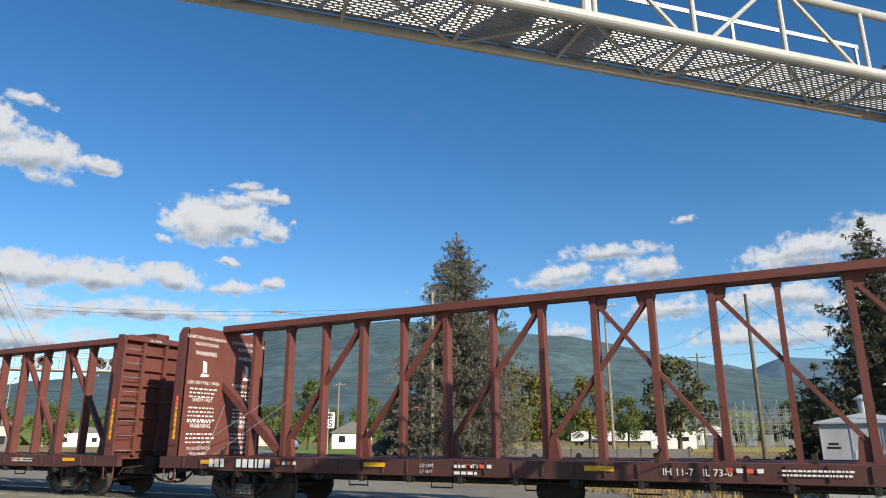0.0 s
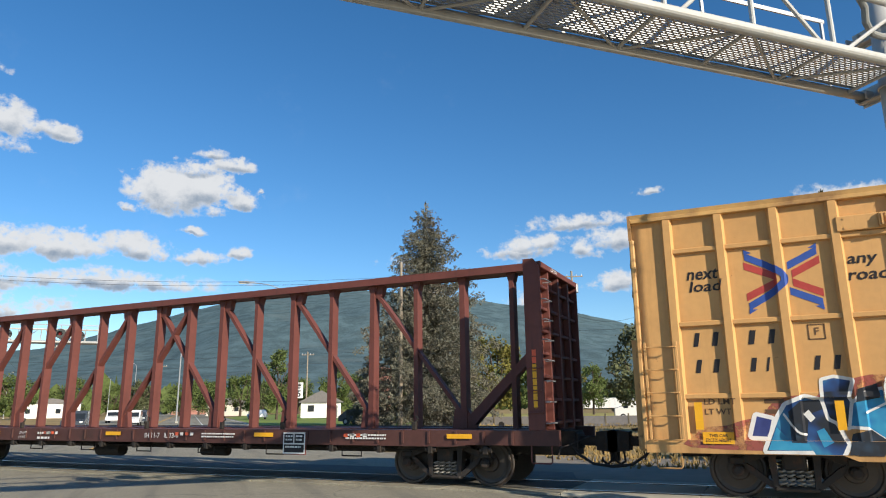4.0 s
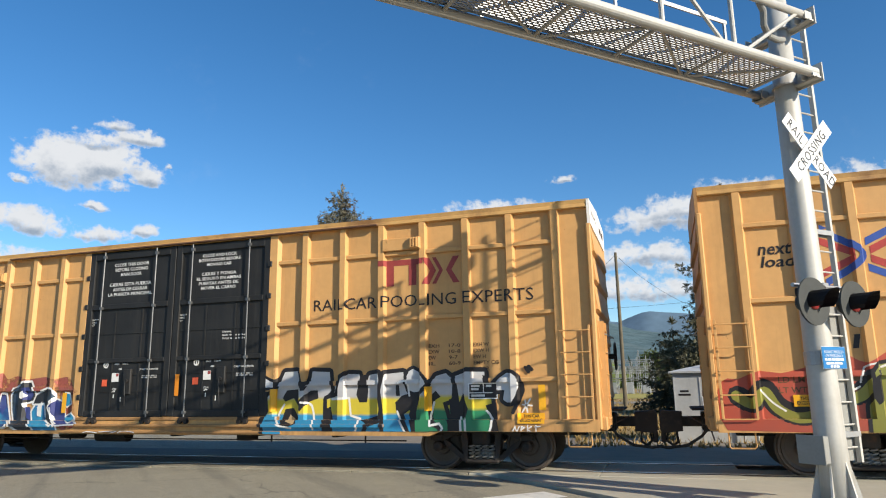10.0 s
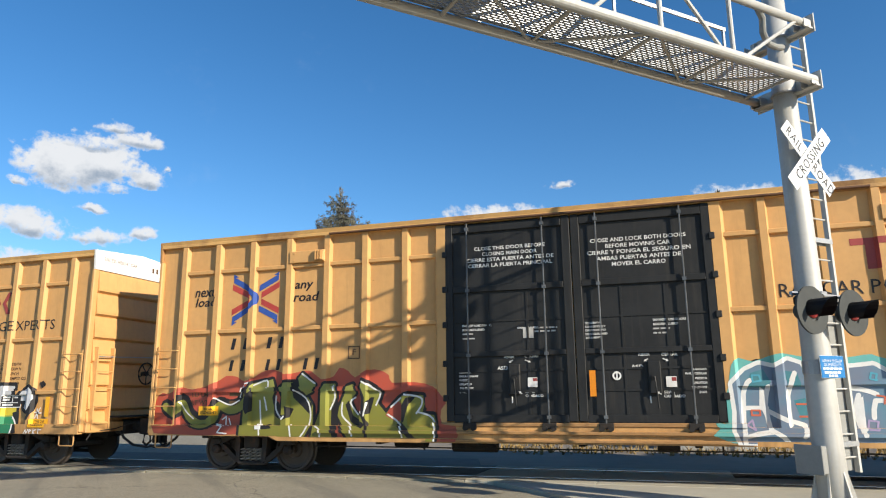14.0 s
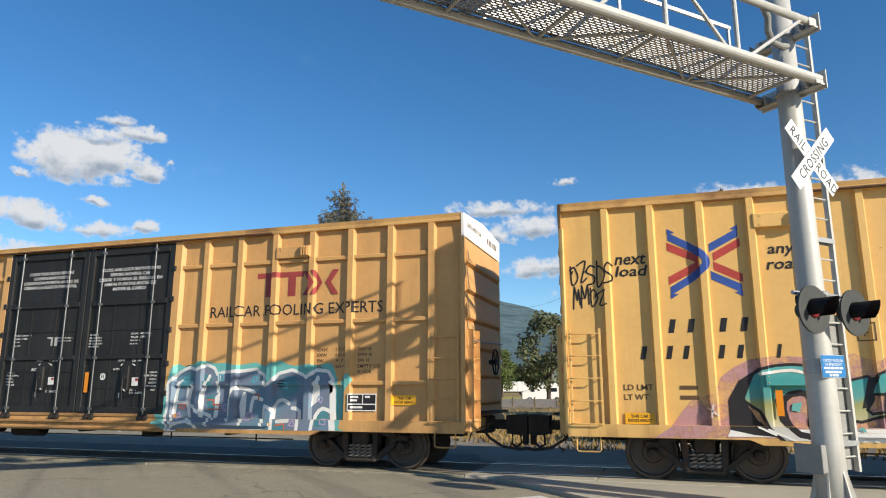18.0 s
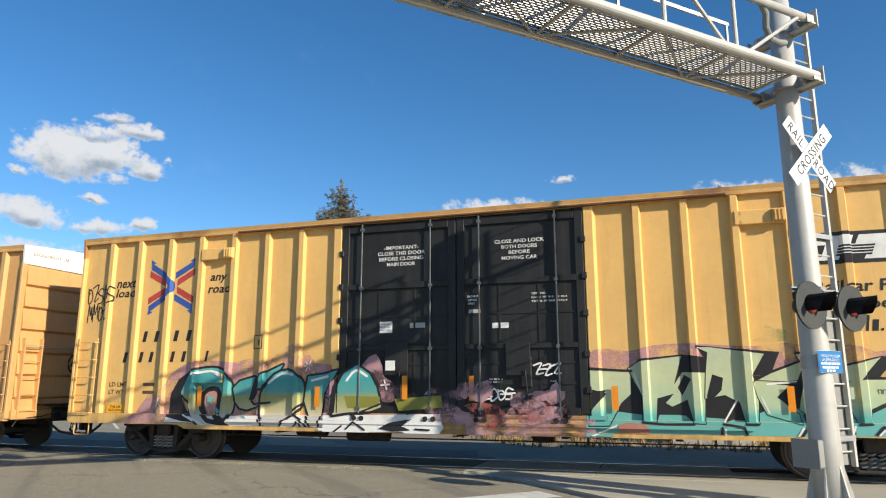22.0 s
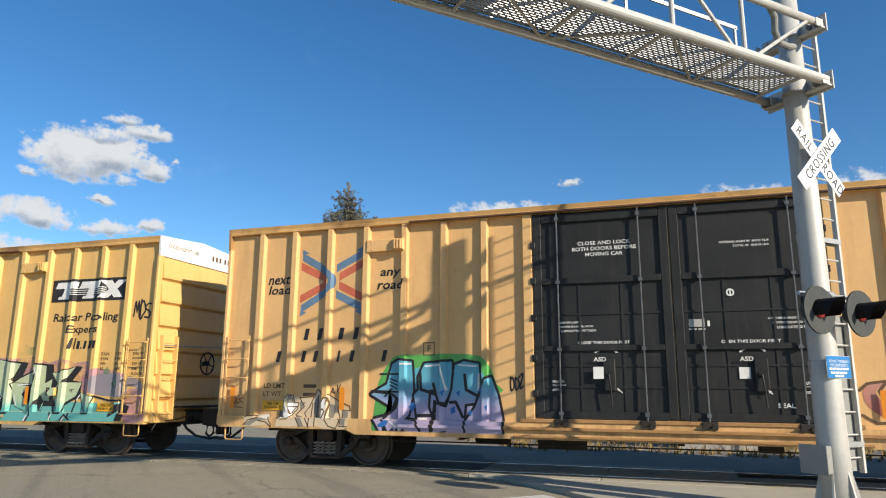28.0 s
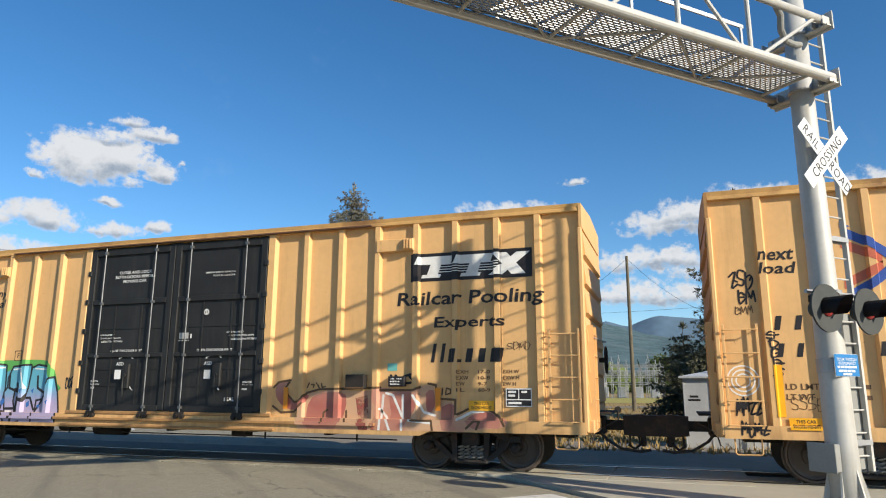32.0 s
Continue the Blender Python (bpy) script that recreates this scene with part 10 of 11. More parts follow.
def broadleaf(at, height, radius, material, label, seed, low=0.22):
    """A leafy tree: forking limbs and a loose crown of small leaves with gaps."""
    rnd = random.Random(seed)
    tree = thing("leafy_tree", label, "tree", Matrix.Translation(at))
    bm = bmesh.new()
    tube(bm, (0, 0, -0.1), (0.1, 0, height * 0.35), radius * 0.07, 8, radius * 0.05)
    tips = []
    for k in range(9):
        a = k * 2.4 + rnd.random()
        up = rnd.uniform(0.45, 0.92)
        end = Vector((math.cos(a) * radius * rnd.uniform(0.3, 0.85), math.sin(a) * radius * rnd.uniform(0.3, 0.85), height * up))
        start = Vector((0.1, 0, height * rnd.uniform(0.2, 0.36)))
        mid = start.lerp(end, 0.5) + Vector((rnd.gauss(0, 0.2), rnd.gauss(0, 0.2), 0.3))
        pipe(bm, [start, mid, end], radius * 0.022, 5)
        tips += [end, mid]
    part("trunk", bm, "bark", tree)
    verts, faces = [], []
    puffs = []
    for i in range(46):
        a, u = rnd.random() * math.tau, rnd.random()
        z = height * (low + (1 - low) * u)
        wide = radius * math.sin(math.pi * min(1, 0.16 + 0.80 * u)) ** 0.7 * rnd.uniform(0.35, 1.0)
        puffs.append((Vector((math.cos(a) * wide, math.sin(a) * wide, z)), rnd.uniform(0.16, 0.30) * radius))
    for c, r in puffs:
        for i in range(100):
            d = Vector((rnd.gauss(0, 1), rnd.gauss(0, 1), rnd.gauss(0, 0.8))).normalized() * r * rnd.uniform(0.4, 1.15)
            p = c + d
            x = Vector((rnd.gauss(0, 1), rnd.gauss(0, 1), rnd.gauss(0, 1))).normalized()
            y = x.cross(Vector((rnd.gauss(0, 1), rnd.gauss(0, 1), rnd.gauss(0, 1)))).normalized()
            s = rnd.uniform(0.11, 0.24) * (0.6 + radius / 8)
            b = len(verts)
            verts.extend(((p - x * s)[:], (p + y * s * 0.6)[:], (p + x * s)[:], (p - y * s * 0.6)[:]))
            faces.append((b, b + 1, b + 2, b + 3))
    me = bpy.data.meshes.new("crown")
    me.from_pydata(verts, [], faces)
    me.materials.append(MATS[material])
    tagged(part("crown", me, None, tree), kind="stuff")
    return tree


spruce(far(-26.6, 58, -0.1), 19.2, 7.2, "needle", "tall spruce with browned drooping boughs", 11)
spruce(far(5.21, 42, -0.1), 12.95, 4.4, "needle_dark", "dark green spruce behind the signal hut", 12)
spruce(far(0.7, 46, -0.1), 5.6, 3.0, "needle_dark", "low dark spruce beside the taller one", 13, bare=0.02)
spruce(far(12.5, 55, -0.1), 7.0, 3.0, "needle_dark", "dark spruce at the field's edge", 14)
spruce(far(-31.2, 66, -0.1), 7.0, 2.6, "needle", "small grey-green spruce beside the tall one", 15)
for az, d, h, r, mt, seed in ((-21.1, 84, 9.8, 3.9, "leaf_yellow", 1), (-19.3, 96, 8.6, 3.0, "leaf_green", 2), (-16.0, 95, 9.6, 3.4, "leaf_yellow", 3), (-13.0, 130, 8.6, 3.4, "leaf_green", 4),
                              (-9.2, 76, 9.2, 3.7, "leaf_grey", 5), (-38.7, 112, 10.4, 3.0, "leaf_green", 6), (-34.0, 150, 10.0, 4.0, "leaf_green", 7), (-41.5, 165, 9.0, 4.5, "leaf_green", 8),
                              (-46.0, 190, 8.0, 4.5, "leaf_green", 9), (-49.0, 150, 7.0, 3.2, "leaf_grey", 10), (-53.5, 210, 10.0, 5.5, "leaf_green", 11), (-57.0, 170, 9.0, 5.0, "leaf_green", 12),
                              (-61.0, 120, 8.0, 4.0, "leaf_green", 13), (-24.0, 130, 8.5, 4.0, "leaf_green", 14), (-29.5, 120, 8.0, 3.6, "leaf_green", 15), (-1.0, 150, 8.0, 4.0, "leaf_green", 16),
                              (-64.5, 95, 8.0, 4.0, "leaf_green", 17), (-43.8, 150, 7.0, 3.4, "leaf_green", 18), (-44.6, 220, 10.0, 5.0, "leaf_green", 19), (-50.6, 240, 9.0, 5.0, "leaf_green", 20),
                              (-37.0, 210, 11.0, 5.0, "leaf_green", 21), (-32.6, 190, 10.0, 5.0, "leaf_green", 22), (-39.8, 240, 10.0, 5.0, "leaf_grey", 23), (-48.2, 180, 6.0, 3.0, "leaf_grey", 24)):
    label = {"leaf_yellow": "yellowing leafy tree on the grass", "leaf_green": "dark green leafy tree far off", "leaf_grey": "grey-green leafy tree beside the street"}[mt]
    broadleaf(far(az, d, -0.1), h, r, mt, label, seed)


def far_woods():
    rnd = random.Random(21)
    verts, faces = [], []
    for i in range(1500):
        az, d = rnd.uniform(-85, 40), rnd.uniform(260, 700)
        c = far(az, d, -0.1)
        h, r = rnd.uniform(5, 13), rnd.uniform(2.0, 5.5)
        for k in range(9):
            a = rnd.random() * math.tau
            p = c + Vector((math.cos(a) * r * 0.6, math.sin(a) * r * 0.6, h * rnd.uniform(0.2, 0.85)))
            s = r * rnd.uniform(0.5, 0.9)
            x = Vector((math.cos(a + 1.3), math.sin(a + 1.3), rnd.uniform(-0.4, 0.4))) * s
            b = len(verts)
            verts.extend(((p - x)[:], (p + Vector((0, 0, -s * 0.9)))[:], (p + x)[:], (p + Vector((rnd.uniform(-0.4, 0.4) * s, 0, s * 1.1)))[:]))
            faces.append((b, b + 1, b + 2, b + 3))
    me = bpy.data.meshes.new("far_woods")
    me.from_pydata(verts, [], faces)
    me.materials.append(MATS["leaf_green"])
    tagged(new("far_woods", me), "band of dark trees at the foot of the mountains", "trees", kind="stuff")


far_woods()


def grass_tufts():
    rnd = random.Random(8)
    verts, faces = [], []
    for i in range(9000):
        az = rnd.uniform(-33, 20)
        d = rnd.uniform(19.5, 85) if i % 3 else rnd.uniform(19.5, 40)
        c = far(az, d, GROUND)
        if c.dot(SIDE) < 11.0 or c.y < TRACK_Y + 3:
            continue
        for k in range(3):
            a, h = rnd.random() * math.tau, rnd.uniform(0.08, 0.24)
            b = len(verts)
            verts.extend(((c + Vector((0.03 * math.cos(a), 0.03 * math.sin(a), 0)))[:], (c - Vector((0.03 * math.cos(a), 0.03 * math.sin(a), 0)))[:],
                          (c + Vector((rnd.gauss(0, 0.08), rnd.gauss(0, 0.08), h)))[:]))
            faces.append((b, b + 1, b + 2))
    me = bpy.data.meshes.new("grass")
    me.from_pydata(verts, [], faces)
    me.materials.append(MATS["dry_grass"])
    tagged(new("grass", me), "tufts of dry yellow grass", "grass", kind="stuff")


grass_tufts()


# ---- mountains ----
def mountains(name, ridge, dist, foot, material, label, seed, rough):
    bm = bmesh.new()
    n, rows = 260, 26
    az0, az1 = ridge[0][0], ridge[-1][0]
    grid = []
    for i in range(n + 1):
        az = az0 + (az1 - az0) * i / n
        el = np.interp(az, [p[0] for p in ridge], [p[1] for p in ridge])
        top = dist * math.tan(radians(float(el)))
        col = []
        for j in range(rows + 1):
            u = j / rows
            p = far(az, foot + (dist - foot) * u)
            q = p * 0.0011 + Vector((seed, 0, 0))
            spur = noise.fractal(q, 0.9, 2.1, 5)
            z = top * (u ** 1.25) + rough * top * spur * math.sin(math.pi * min(1, u * 1.02)) + (noise.fractal(p * 0.012, 1, 2, 3) * 7 if j == rows else 0)
            col.append(bm.verts.new((p.x, p.y, max(z, -1) if j else -1)))
        grid.append(col)
    for a, b in zip(grid, grid[1:]):
        for j in range(rows):
            bm.faces.new((a[j], b[j], b[j + 1], a[j + 1]))
    return tagged(part(name, bm, material, smooth=True), label, "mountain", kind="structure")


# the haze over both ridges is part of their colour
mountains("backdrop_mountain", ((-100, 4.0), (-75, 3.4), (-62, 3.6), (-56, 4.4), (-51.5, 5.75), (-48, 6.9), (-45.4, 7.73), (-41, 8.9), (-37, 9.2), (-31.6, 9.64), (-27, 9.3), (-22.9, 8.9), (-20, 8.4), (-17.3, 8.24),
                                (-12, 7.0), (-8.5, 6.1), (-5, 5.2), (-1, 4.2), (6, 3.2), (20, 2.4), (60, 2)), 3300, 900, "mountain", "forested mountain ridge with blue-green haze in its colour", 3.0, 0.16)
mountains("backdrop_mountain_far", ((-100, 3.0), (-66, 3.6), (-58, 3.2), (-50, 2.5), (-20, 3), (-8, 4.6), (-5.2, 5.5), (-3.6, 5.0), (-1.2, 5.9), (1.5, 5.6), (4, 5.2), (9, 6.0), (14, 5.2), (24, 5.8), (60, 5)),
          4300, 3500, "mountain_far", "distant mountains with blue haze painted into their colour", 9.0, 0.10)


# ---- poles, lamps and wires ----
def wire(a, b, sag, r=0.012, parent=None, label="thin black overhead cable"):
    a, b = Vector(a), Vector(b)
    bm = pipe(bmesh.new(), [a.lerp(b, i / 16) - Vector((0, 0, sag * 4 * (i / 16) * (1 - i / 16))) for i in range(17)], r, 5)
    return tagged(part("cable", bm, "cable"), label, "cable")


def utility_pole(at, height, material, label, seed, arm=True, can=False, arm_turn=20):
    p = thing("utility_pole", label, "utility pole", Matrix.Translation(at))
    part("post", tube(bmesh.new(), (0, 0, -0.3), (0, 0, height), 0.17, 12, 0.11), material, p)
    if arm:
        ca = part("cross_arm", box(-1.2, 1.2, -0.06, 0.06, height - 0.65, height - 0.53, 0.01), material, p, m=pose(0, 0, 0, 0, 0, arm_turn))
        for x in (-1.05, -0.5, 0.5, 1.05):
            part("insulator", lathe(bmesh.new(), [(0.03, height - 0.53), (0.05, height - 0.48), (0.03, height - 0.42), (0.045, height - 0.37), (0.02, height - 0.33)], 8, Matrix.Translation((x, 0, 0))), "sign_white", ca)
    if can:
        part("transformer", lathe(bmesh.new(), [(0.20, height - 2.4), (0.24, height - 2.35), (0.24, height - 1.5), (0.18, height - 1.42)], 16, Matrix.Translation((0.42, 0, 0))), "steel_grey", p, "grey transformer can")
        part("bracket", box(0.05, 0.3, -0.05, 0.05, height - 2.0, height - 1.9), "steel_grey", p)
    return p


utility_pole(far(-28.75, 55, -0.1), 13.4, "pole_wood", "pale weathered wooden utility pole", 1, arm=False)
utility_pole(far(-14.18, 74, -0.1), 16.0, "pole_wood", "wooden utility pole with a transformer", 2, arm=True, can=True)
utility_pole(far(-3.3, 56, -0.1), 12.3, "pole_dark", "dark wooden utility pole in the field", 3, arm=False)
utility_pole(far(-7.3, 110, -0.1), 14.0, "pole_dark", "thin far utility pole", 4, arm=True)
utility_pole(far(-36.4, 130, -0.1), 12.0, "pole_wood", "wooden utility pole by the lawn", 5)
utility_pole(far(-47.5, 170, -0.1), 12.0, "pole_wood", "wooden utility pole along the road", 6)
utility_pole(far(-55.0, 110, -0.1), 11.0, "pole_wood", "wooden utility pole along the road", 7)
top3 = far(-3.3, 56, 12.0)
wire(far(-14.18, 74, 11.2), top3, 2.2)
wire(top3, far(4.2, 58, 7.0), 0.8)
wire(far(-14.18, 74, 9.4), far(9.0, 60, 8.6), 0.3)
for z in (11.2, 11.5):
    wire(far(-60, 60, z), far(-28.75, 55, z + 0.6), 0.5)
for z in (6.3, 7.4, 8.6):
    wire(far(-66, 130, z), far(-14.18, 84, z + 0.8), 0.9)
for k, z in enumerate((13.0, 14.2, 15.0)):
    wire(far(-66, 40, z), far(-57, 130, z - 5 + k * 0.5), 1.0)


def street_lamp(at, height, reach, turn, label, sign=False):
    p = thing("street_lamp", label, "street lamp", Matrix.Translation(at) @ pose(0, 0, 0, 0, 0, turn))
    part("post", tube(bmesh.new(), (0, 0, -0.1), (0, 0, height), 0.11, 10, 0.06), "galvanised", p)
    part("arm", pipe(bmesh.new(), [(0, 0, height - 0.6), (reach * 0.25, 0, height - 0.1), (reach * 0.6, 0, height + 0.35), (reach, 0, height + 0.5)], 0.04, 8), "galvanised", p)
    head = part("lamp_head", box(reach - 0.1, reach + 0.75, -0.16, 0.16, height + 0.40, height + 0.58, 0.05), "galvanised", p)
    part("glass", box(reach + 0.15, reach + 0.68, -0.12, 0.12, height + 0.36, height + 0.40, 0.01), "sign_white", head)
    part("base", box(-0.2, 0.2, -0.2, 0.2, -0.1, 0.25, 0.02), "concrete", p)
    return p


lamp_at = far(-37.4, 55, -0.1)
street_lamp(lamp_at, 11.0, 3.9, 217.4, "grey street lamp with a long arm")
for az, d, h, turn in ((-46.2, 95, 10.5, 150), (-49.3, 150, 10.5, 150), (-51.0, 215, 10.5, 150), (-52.3, 290, 10.5, 150), (-60.0, 130, 10.5, -20), (-57.5, 200, 10.5, -20)):
    street_lamp(far(az, d, -0.1), h, 3.2, turn, "grey street lamp along the road")


def speed_sign():
    at = far(-37.2, 54.0, -0.1)
    s = thing("speed_limit_sign", "white speed limit sign on a post", "road sign", Matrix.Translation(at) @ pose(0, 0, 0, 0, 0, 38))
    part("post", box(-0.03, 0.03, 0.02, 0.07, -0.1, 3.9), "galvanised", s)
    part("plate", box(-0.46, 0.46, -0.01, 0.01, 2.45, 3.62, 0.004), "sign_white", s)
    for text, size, z in (("SPEED", 0.25, 3.36), ("LIMIT", 0.25, 3.12), ("35", 0.68, 2.56)):
        bm = letters(text, size, 0, 0.95, "CENTER", 1.0, 0.02)
        for v in bm.verts:
            v.co.y = -0.014
            v.co.z += z
        part("letters", bm, "black_paint", s)


speed_sign()


# ---- buildings, hut, substation, vehicles ----
def signal_hut():
    w, d, h = 2.2, 1.6, 2.30
    at = far(3.35, 22.4, -0.35)
    hut = thing("signal_hut", "silver metal signal hut with a roof vent", "equipment hut", Matrix.Translation(at) @ pose(0, 0, 0, 0, 0, -4))
    part("body", box(-w / 2, w / 2, -d / 2, d / 2, 0.0, h, 0.01), "bungalow_metal", hut)
    for k in range(4):
        x = -w / 2 + 0.02 + k * (w - 0.04) / 3
        part("seam", box(x - 0.012, x + 0.012, -d / 2 - 0.015, -d / 2, 0.02, h - 0.02), "bungalow_metal", hut)
    for k in range(3):
        y = -d / 2 + 0.3 + k * 0.5
        part("seam", box(w / 2, w / 2 + 0.015, y - 0.012, y + 0.012, 0.02, h - 0.02), "bungalow_metal", hut)
    bm = bmesh.new()
    e = 0.10
    base = [bm.verts.new((sx * (w / 2 + e), sy * (d / 2 + e), h)) for sx, sy in ((-1, -1), (1, -1), (1, 1), (-1, 1))]
    low = [bm.verts.new((sx * (w / 2 + e), sy * (d / 2 + e), h - 0.05)) for sx, sy in ((-1, -1), (1, -1), (1, 1), (-1, 1))]
    tip = bm.verts.new((0, 0, h + 0.26))
    for k in range(4):
        bm.faces.new((base[k], base[(k + 1) % 4], tip))
        bm.faces.new((low[k], low[(k + 1) % 4], base[(k + 1) % 4], base[k]))
    bm.faces.new(low[::-1])
    part("roof", bm, "bungalow_metal", hut)
    part("vent_pipe", tube(bmesh.new(), (0, 0, h + 0.15), (0, 0, h + 0.62), 0.11, 14), "bungalow_metal", hut)
    part("vent_cap", lathe(bmesh.new(), [(0.20, h + 0.60), (0.21, h + 0.63), (0.03, h + 0.74)], 16), "bungalow_metal", hut)
    part("notice", box(-0.32, 0.33, -d / 2 - 0.02, -d / 2 - 0.006, 1.02, 1.56), "sign_white", hut, "white notice plate with black lines")
    for k, (z, wd) in enumerate(((1.54, 0.3), (1.47, 0.42), (1.40, 0.34), (1.15, 0.5))):
        part("notice_line", box(0.005 - wd / 2, 0.005 + wd / 2, -d / 2 - 0.024, -d / 2 - 0.02, z - 0.015, z + 0.015), "black_paint", hut)
    bm = letters("HWY 40", 0.12, 0, 1.0, "CENTER")
    for v in bm.verts:
        v.co += Vector((0.005, -d / 2 - 0.023, 1.22))
    part("notice_words", bm, "black_paint", hut)
    for k, (z, wd) in enumerate(((1.72, 0.24), (1.62, 0.34))):
        part("stencil", box(-0.80 - wd / 2, -0.80 + wd / 2, -d / 2 - 0.004, -d / 2, z - 0.03, z + 0.03), "black_paint", hut)
    part("mast_pipe", pipe(bmesh.new(), [(0.72, -d / 2 - 0.10, 0.1), (0.68, -d / 2 - 0.10, 3.15), (0.63, -d / 2 - 0.12, 3.25), (0.56, -d / 2 - 0.2, 3.22)], 0.03, 8), "galvanised", hut)
    part("meter_box", box(0.62, 0.82, -d / 2 - 0.2, -d / 2 - 0.06, 1.30, 1.62, 0.02), "steel_grey", hut)
    part("meter", lathe(bmesh.new(), [(0.07, 0), (0.07, 0.05), (0.02, 0.07)], 12, Matrix.Translation((0.72, -d / 2 - 0.2, 1.47)) @ Matrix.Rotation(radians(90), 4, "X")), "sign_white", hut)
    part("footing", box(-w / 2 - 0.1, w / 2 + 0.1, -d / 2 - 0.1, d / 2 + 0.1, -0.3, 0.03, 0.02), "concrete", hut)


signal_hut()


def house(at, w, d, h, roof, turn, wall, label, rise=1.6, kind="house"):
    ob = thing(kind, label, kind, Matrix.Translation(at) @ pose(0, 0, 0, 0, 0, turn))
    bm = box(-w / 2, w / 2, -d / 2, d / 2, -0.1, h)
    part("wall", bm, wall, ob)
    bm = bmesh.new()
    plate(bm, [(-w / 2 - 0.4, h - 0.05), (w / 2 + 0.4, h - 0.05), (w / 2 + 0.4, h + 0.08), (0, h + rise + 0.1), (-w / 2 - 0.4, h + 0.08)], -d / 2 - 0.3, d / 2 + 0.3)
    part("roof", bm, roof, ob)
    n = max(2, int(w / 3))
    for k in range(n):
        x = -w / 2 + (k + 0.5) * w / n
        win = part("window", box(x - 0.55, x + 0.55, -d / 2 - 0.05, -d / 2 + 0.02, 1.0, 2.1), "dark_glass", ob)
        part("frame", box(x - 0.62, x + 0.62, -d / 2 - 0.04, -d / 2 - 0.005, 0.93, 1.0), "house_white", win)
    part("door", box(w / 2 - 1.5, w / 2 - 0.6, -d / 2 - 0.04, -d / 2, 0, 2.05), "roof_grey", ob)
    return ob


house(far(-35.2, 128), 7, 6, 2.6, "roof_grey", 35, "house_white", "small white gabled house by the lawn", 2.0)
house(far(-42.2, 190), 12, 8, 2.8, "roof_grey", 40, "house_wall", "beige low house with a grey roof", 1.8)
house(far(-45.0, 260), 14, 9, 3.0, "roof_grey", 45, "house_brick", "low red-brown shop by the road", 1.2, "shop")
house(far(-47.6, 290), 10, 8, 3.2, "roof_grey", 45, "house_wall", "beige shop along the road", 1.4, "shop")
house(far(-54.8, 200), 13, 9, 3.4, "roof_grey", 60, "house_white", "white low shop along the road", 1.2, "shop")
house(far(-61.5, 120), 9, 9, 3.6, "roof_grey", 60, "house_wall", "beige building with a shaded porch", 1.6, "shop")
house(far(-30.3, 105), 2.2, 2.2, 7.2, "house_brick", 0, "house_brick", "tall narrow brick chimney tower", 0.3, "tower")
house(far(-6.9, 185), 9, 9, 3.0, "house_white", 8, "house_white", "white shed with a rounded roof", 1.6, "shed")


def trailer(at, length, turn, label):
    ob = thing("trailer", label, "trailer", Matrix.Translation(at) @ pose(0, 0, 0, 0, 0, turn))
    part("box_body", box(-length / 2, length / 2, -1.25, 1.25, 0.9, 3.2, 0.05), "house_white", ob)
    for k in range(int(length / 1.2)):
        x = -length / 2 + 0.6 + k * 1.2
        part("seam", box(x - 0.02, x + 0.02, -1.265, -1.25, 0.95, 3.15), "steel_grey", ob)
    for x in (-length / 2 + 1.2, -length / 2 + 2.4):
        part("wheel", tube(bmesh.new(), (x, -1.2, 0.45), (x, 1.2, 0.45), 0.45, 14), "tyre", ob)
    part("chassis", box(-length / 2, length / 2, -0.5, 0.5, 0.7, 0.9), "grime", ob)


trailer(far(-13.0, 165), 13, 12, "long white box trailer parked across the field")
trailer(far(-16.1, 170), 8, 14, "white box trailer parked by the trees")
trailer(far(-10.7, 176), 7, 10, "white box trailer in the distance")


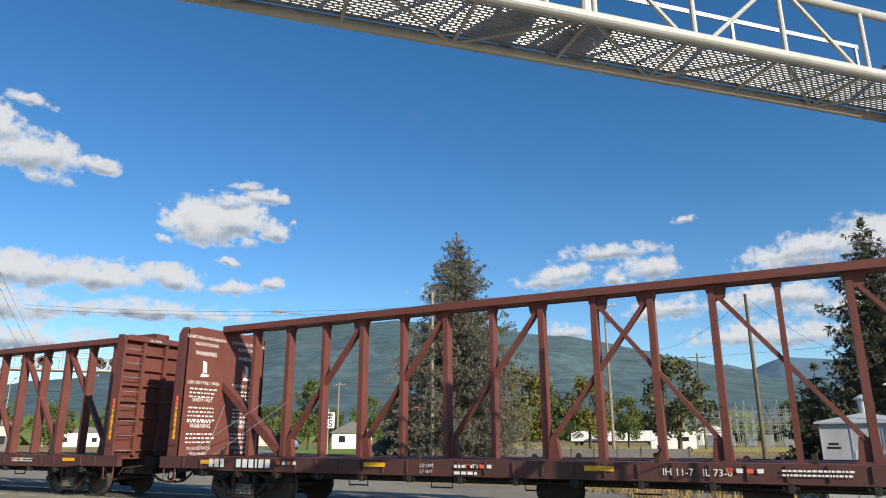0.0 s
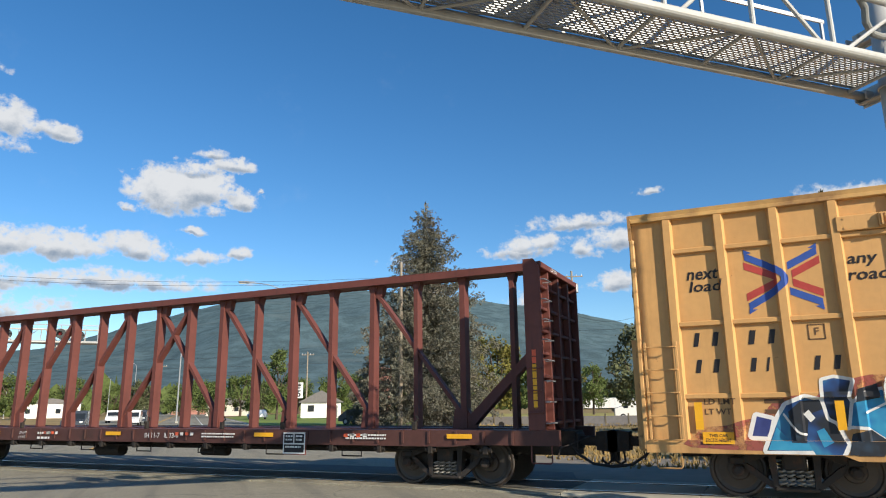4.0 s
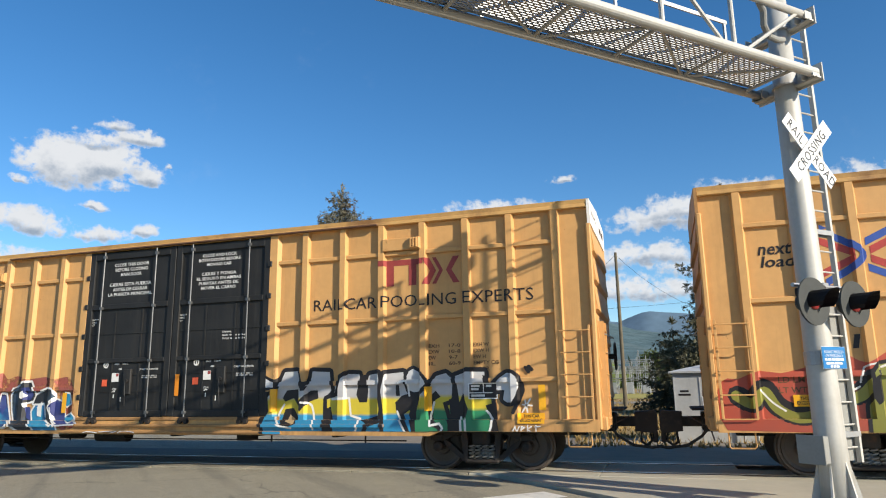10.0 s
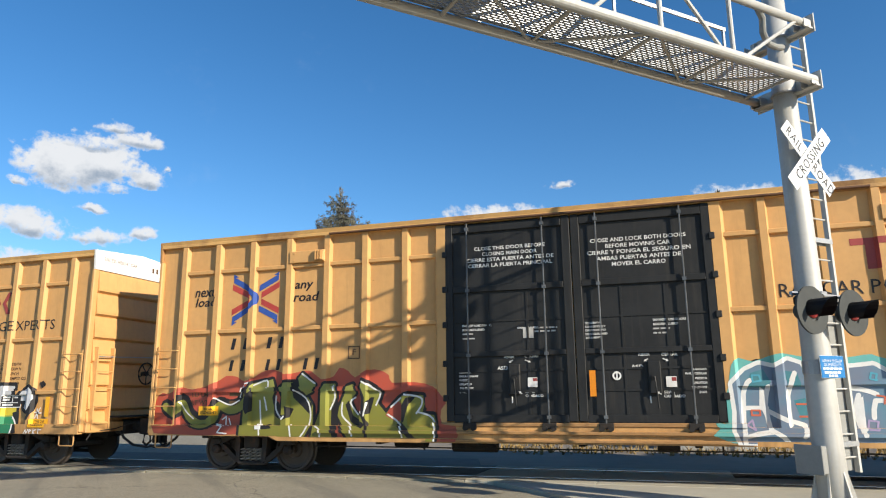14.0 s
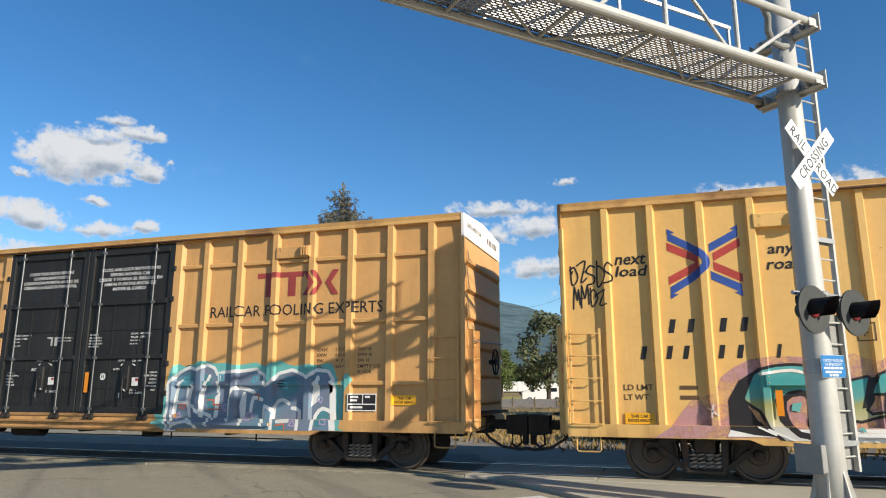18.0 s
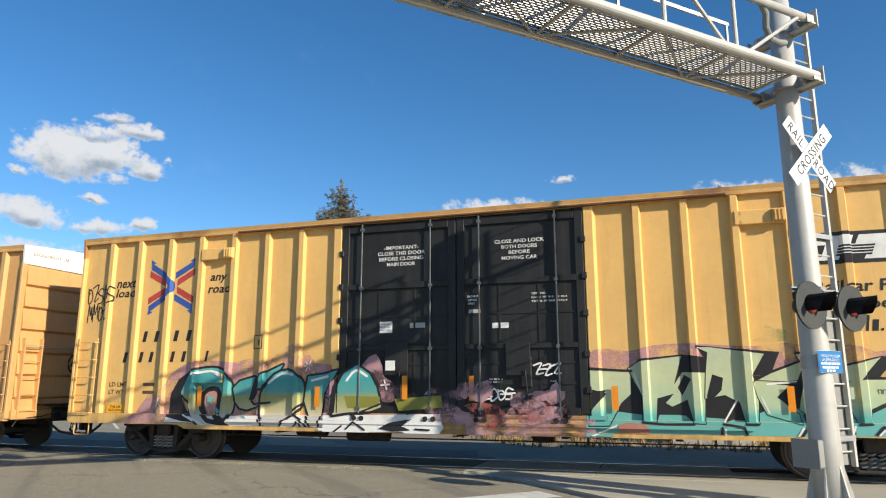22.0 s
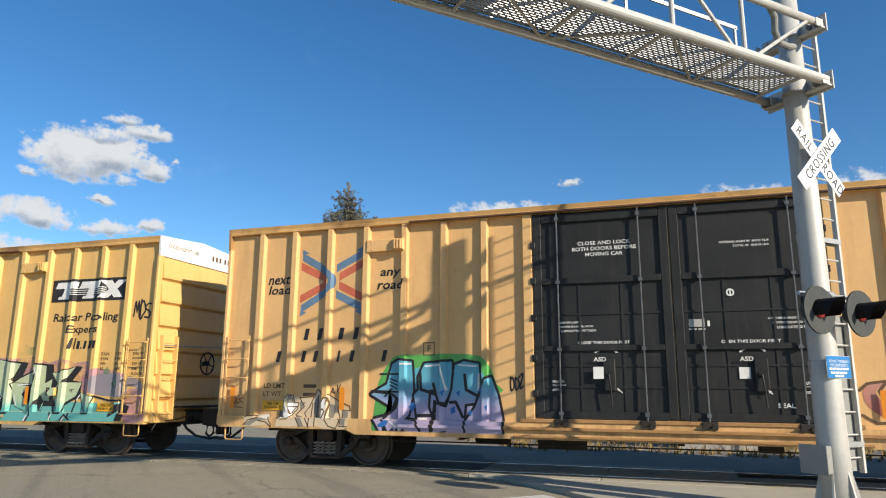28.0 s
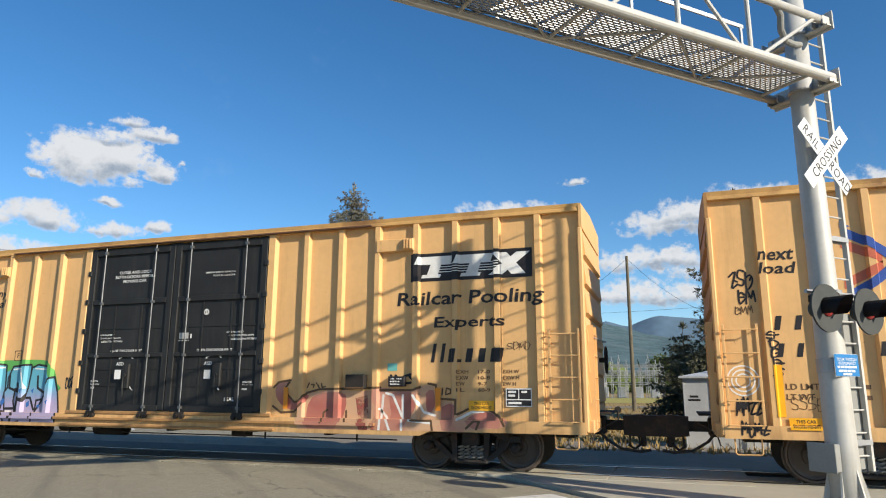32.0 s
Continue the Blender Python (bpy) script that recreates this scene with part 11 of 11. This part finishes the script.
def vehicle(at, turn, paint, label, kind="car", long=4.6, tall=1.5, wide=1.85, boxy=False):
    ob = thing(kind, label, kind, Matrix.Translation(at) @ pose(0, 0, 0, 0, 0, turn))
    bm = bmesh.new()
    L = long / 2
    if boxy:
        prof = [(-L, 0.45), (L, 0.45), (L, 1.25), (L - 0.6, 1.45), (L - 1.1, tall * 0.72), (L - 1.5, tall), (-L, tall)]
    else:
        prof = [(-L, 0.35), (L, 0.35), (L, 0.75), (L - 0.9, 0.92), (L - 1.6, tall), (-L + 1.0, tall), (-L + 0.2, 0.95), (-L, 0.85)]
    plate(bm, prof, -wide / 2, wide / 2)
    part("body", bm, paint, ob)
    bm = bmesh.new()
    if boxy:
        block(bm, L - 1.45, L - 0.95, -wide / 2 - 0.01, wide / 2 + 0.01, tall * 0.55, tall * 0.78)
        block(bm, -L + 0.8, -L + 1.8, -wide / 2 - 0.01, wide / 2 + 0.01, tall * 0.55, tall * 0.75)
    else:
        block(bm, -L + 0.9, L - 1.7, -wide / 2 - 0.01, wide / 2 + 0.01, 0.95, tall - 0.1)
        plate(bm, [(L - 0.95, 0.93), (L - 1.62, tall - 0.06), (L - 1.58, tall - 0.03), (L - 0.90, 0.94)], -wide / 2 + 0.12, wide / 2 - 0.12)
    part("windows", bm, "dark_glass", ob)
    for x in (-L + 0.85, L - 0.85):
        for s in (-1, 1):
            wh = part("wheel", tube(bmesh.new(), (x, s * (wide / 2 - 0.2), 0.33), (x, s * (wide / 2 + 0.02), 0.33), 0.33, 14), "tyre", ob)
            part("hub", tube(bmesh.new(), (x, s * (wide / 2 + 0.02), 0.33), (x, s * (wide / 2 + 0.03), 0.33), 0.2, 10), "steel_grey", wh)
    for s in (-1, 1):
        part("headlight", box(L - 0.04, L + 0.02, s * wide * 0.36 - 0.13, s * wide * 0.36 + 0.13, 0.62, 0.76, 0.02), "sign_white", ob)
    return ob


vehicle(far(-9.7, 84, -0.06), 195, "car_white", "white camper van parked on the side street", "camper van", 4.9, 2.3, 2.0, True)
vehicle(far(-31.8, 70, -0.06), 5, "car_dark", "dark car on the side street", "car")
vehicle(far(-40.2, 120, -0.06), 150, "car_white", "white car waiting on the road", "car")
for a, r, mt, text, turn in ((84, -6, "car_white", "white car waiting beyond the track", -45), (70, -9.5, "car_dark", "dark car waiting beyond the track", -45), (96, -6, "car_dark", "dark car in the queue", -45),
                             (104, -9.5, "car_white", "white car in the queue", -45)):
    vehicle(on_road(a, r, -0.05), turn, mt, text, "car", 4.8, 1.65)


def substation():
    rnd = random.Random(4)
    ob = thing("substation", "grey steel lattice of an electrical substation", "substation", Matrix.Translation(far(-4.9, 140, -0.1)) @ pose(0, 0, 0, 0, 0, 5))
    for k in range(15):
        x = -9.5 + k * 1.35
        for y in (-4, 4):
            h = rnd.choice((5.2, 6.4, 7.4))
            bm = bmesh.new()
            for dx in (-0.18, 0.18):
                tube(bm, (x + dx, y, 0), (x + dx, y, h), 0.05, 4)
            for z in range(int(h / 0.6)):
                tube(bm, (x - 0.18, y, z * 0.6), (x + 0.18, y, z * 0.6 + 0.6), 0.03, 4)
            part("tower", bm, "steel_grey", ob)
            part("insulator", lathe(bmesh.new(), [(0.08, h), (0.12, h + 0.2), (0.07, h + 0.4), (0.12, h + 0.6), (0.04, h + 0.8)], 6, Matrix.Translation((x, y, 0))), "steel_grey", ob)
    for z in (3.0, 4.4, 5.2, 6.4):
        for y in (-4, 4):
            part("girder", tube(tube(bmesh.new(), (-9.6, y, z), (9.6, y, z), 0.06, 4), (-9.6, y, z - 0.4), (9.6, y, z - 0.4), 0.05, 4), "steel_grey", ob)
    for k in range(6):
        x = -8 + k * 3.2
        part("transformer", box(x - 0.8, x + 0.8, -1, 1, 0, 2.2, 0.1), "steel_grey", ob)


substation()


def fence_wall():
    f = thing("barrier", "low grey board barrier along the field", "fence", Matrix.Translation(far(-17.5, 64, -0.1)) @ pose(0, 0, 0, 0, 0, 14))
    for k in range(10):
        part("board", shared("board", lambda: box(-0.95, 0.95, -0.06, 0.06, 0.0, 0.75, 0.02), "roof_grey"), None, f, m=pose(-9 + k * 2, 0, 0))
    for k in range(11):
        part("post", box(-10 + k * 2 - 0.07, -10 + k * 2 + 0.07, -0.1, 0.1, 0.0, 0.95, 0.02), "pole_dark", f)


fence_wall()
for az, d in ((-20.5, 36), (-17.0, 38), (-6.1, 34), (-4.6, 33), (-24.0, 37)):
    m = thing("switch_stand", "small dark trackside marker post", "marker post", Matrix.Translation(far(az, d, -0.1)))
    part("post", tube(bmesh.new(), (0, 0, 0), (0, 0, 0.75), 0.04, 6), "grime", m)
    part("target", lathe(bmesh.new(), [(0.16, -0.02), (0.16, 0.02)], 12, Matrix.Translation((0, 0, 0.75)) @ Matrix.Rotation(radians(90), 4, "X")), "grime", m)


def motions():
    """The train rolls to the left; its wheels turn with it."""
    rolling = [(car, wheels, -9.36 + 20.70 * i + (0.33 if i == 4 else 0)) for i, (car, wheels, relief) in enumerate(CARS)]
    rolling += [(car, wheels, -32.02 - 25.06 * i) for i, (car, wheels) in enumerate(BEAMS)]
    for car, wheels, dx in rolling:
        walk(car, [(t, pose(train_x(t) + dx, TRACK_Y, 0)) for t in range(33)])
        steps = [i * 0.2 for i in range(161)]
        for wheel, x in wheels:
            walk(wheel, [(t, pose(x, 0, 0.457, 0, math.degrees((train_x(t) - 28.5) / 0.457), 0)) for t in steps])


motions()
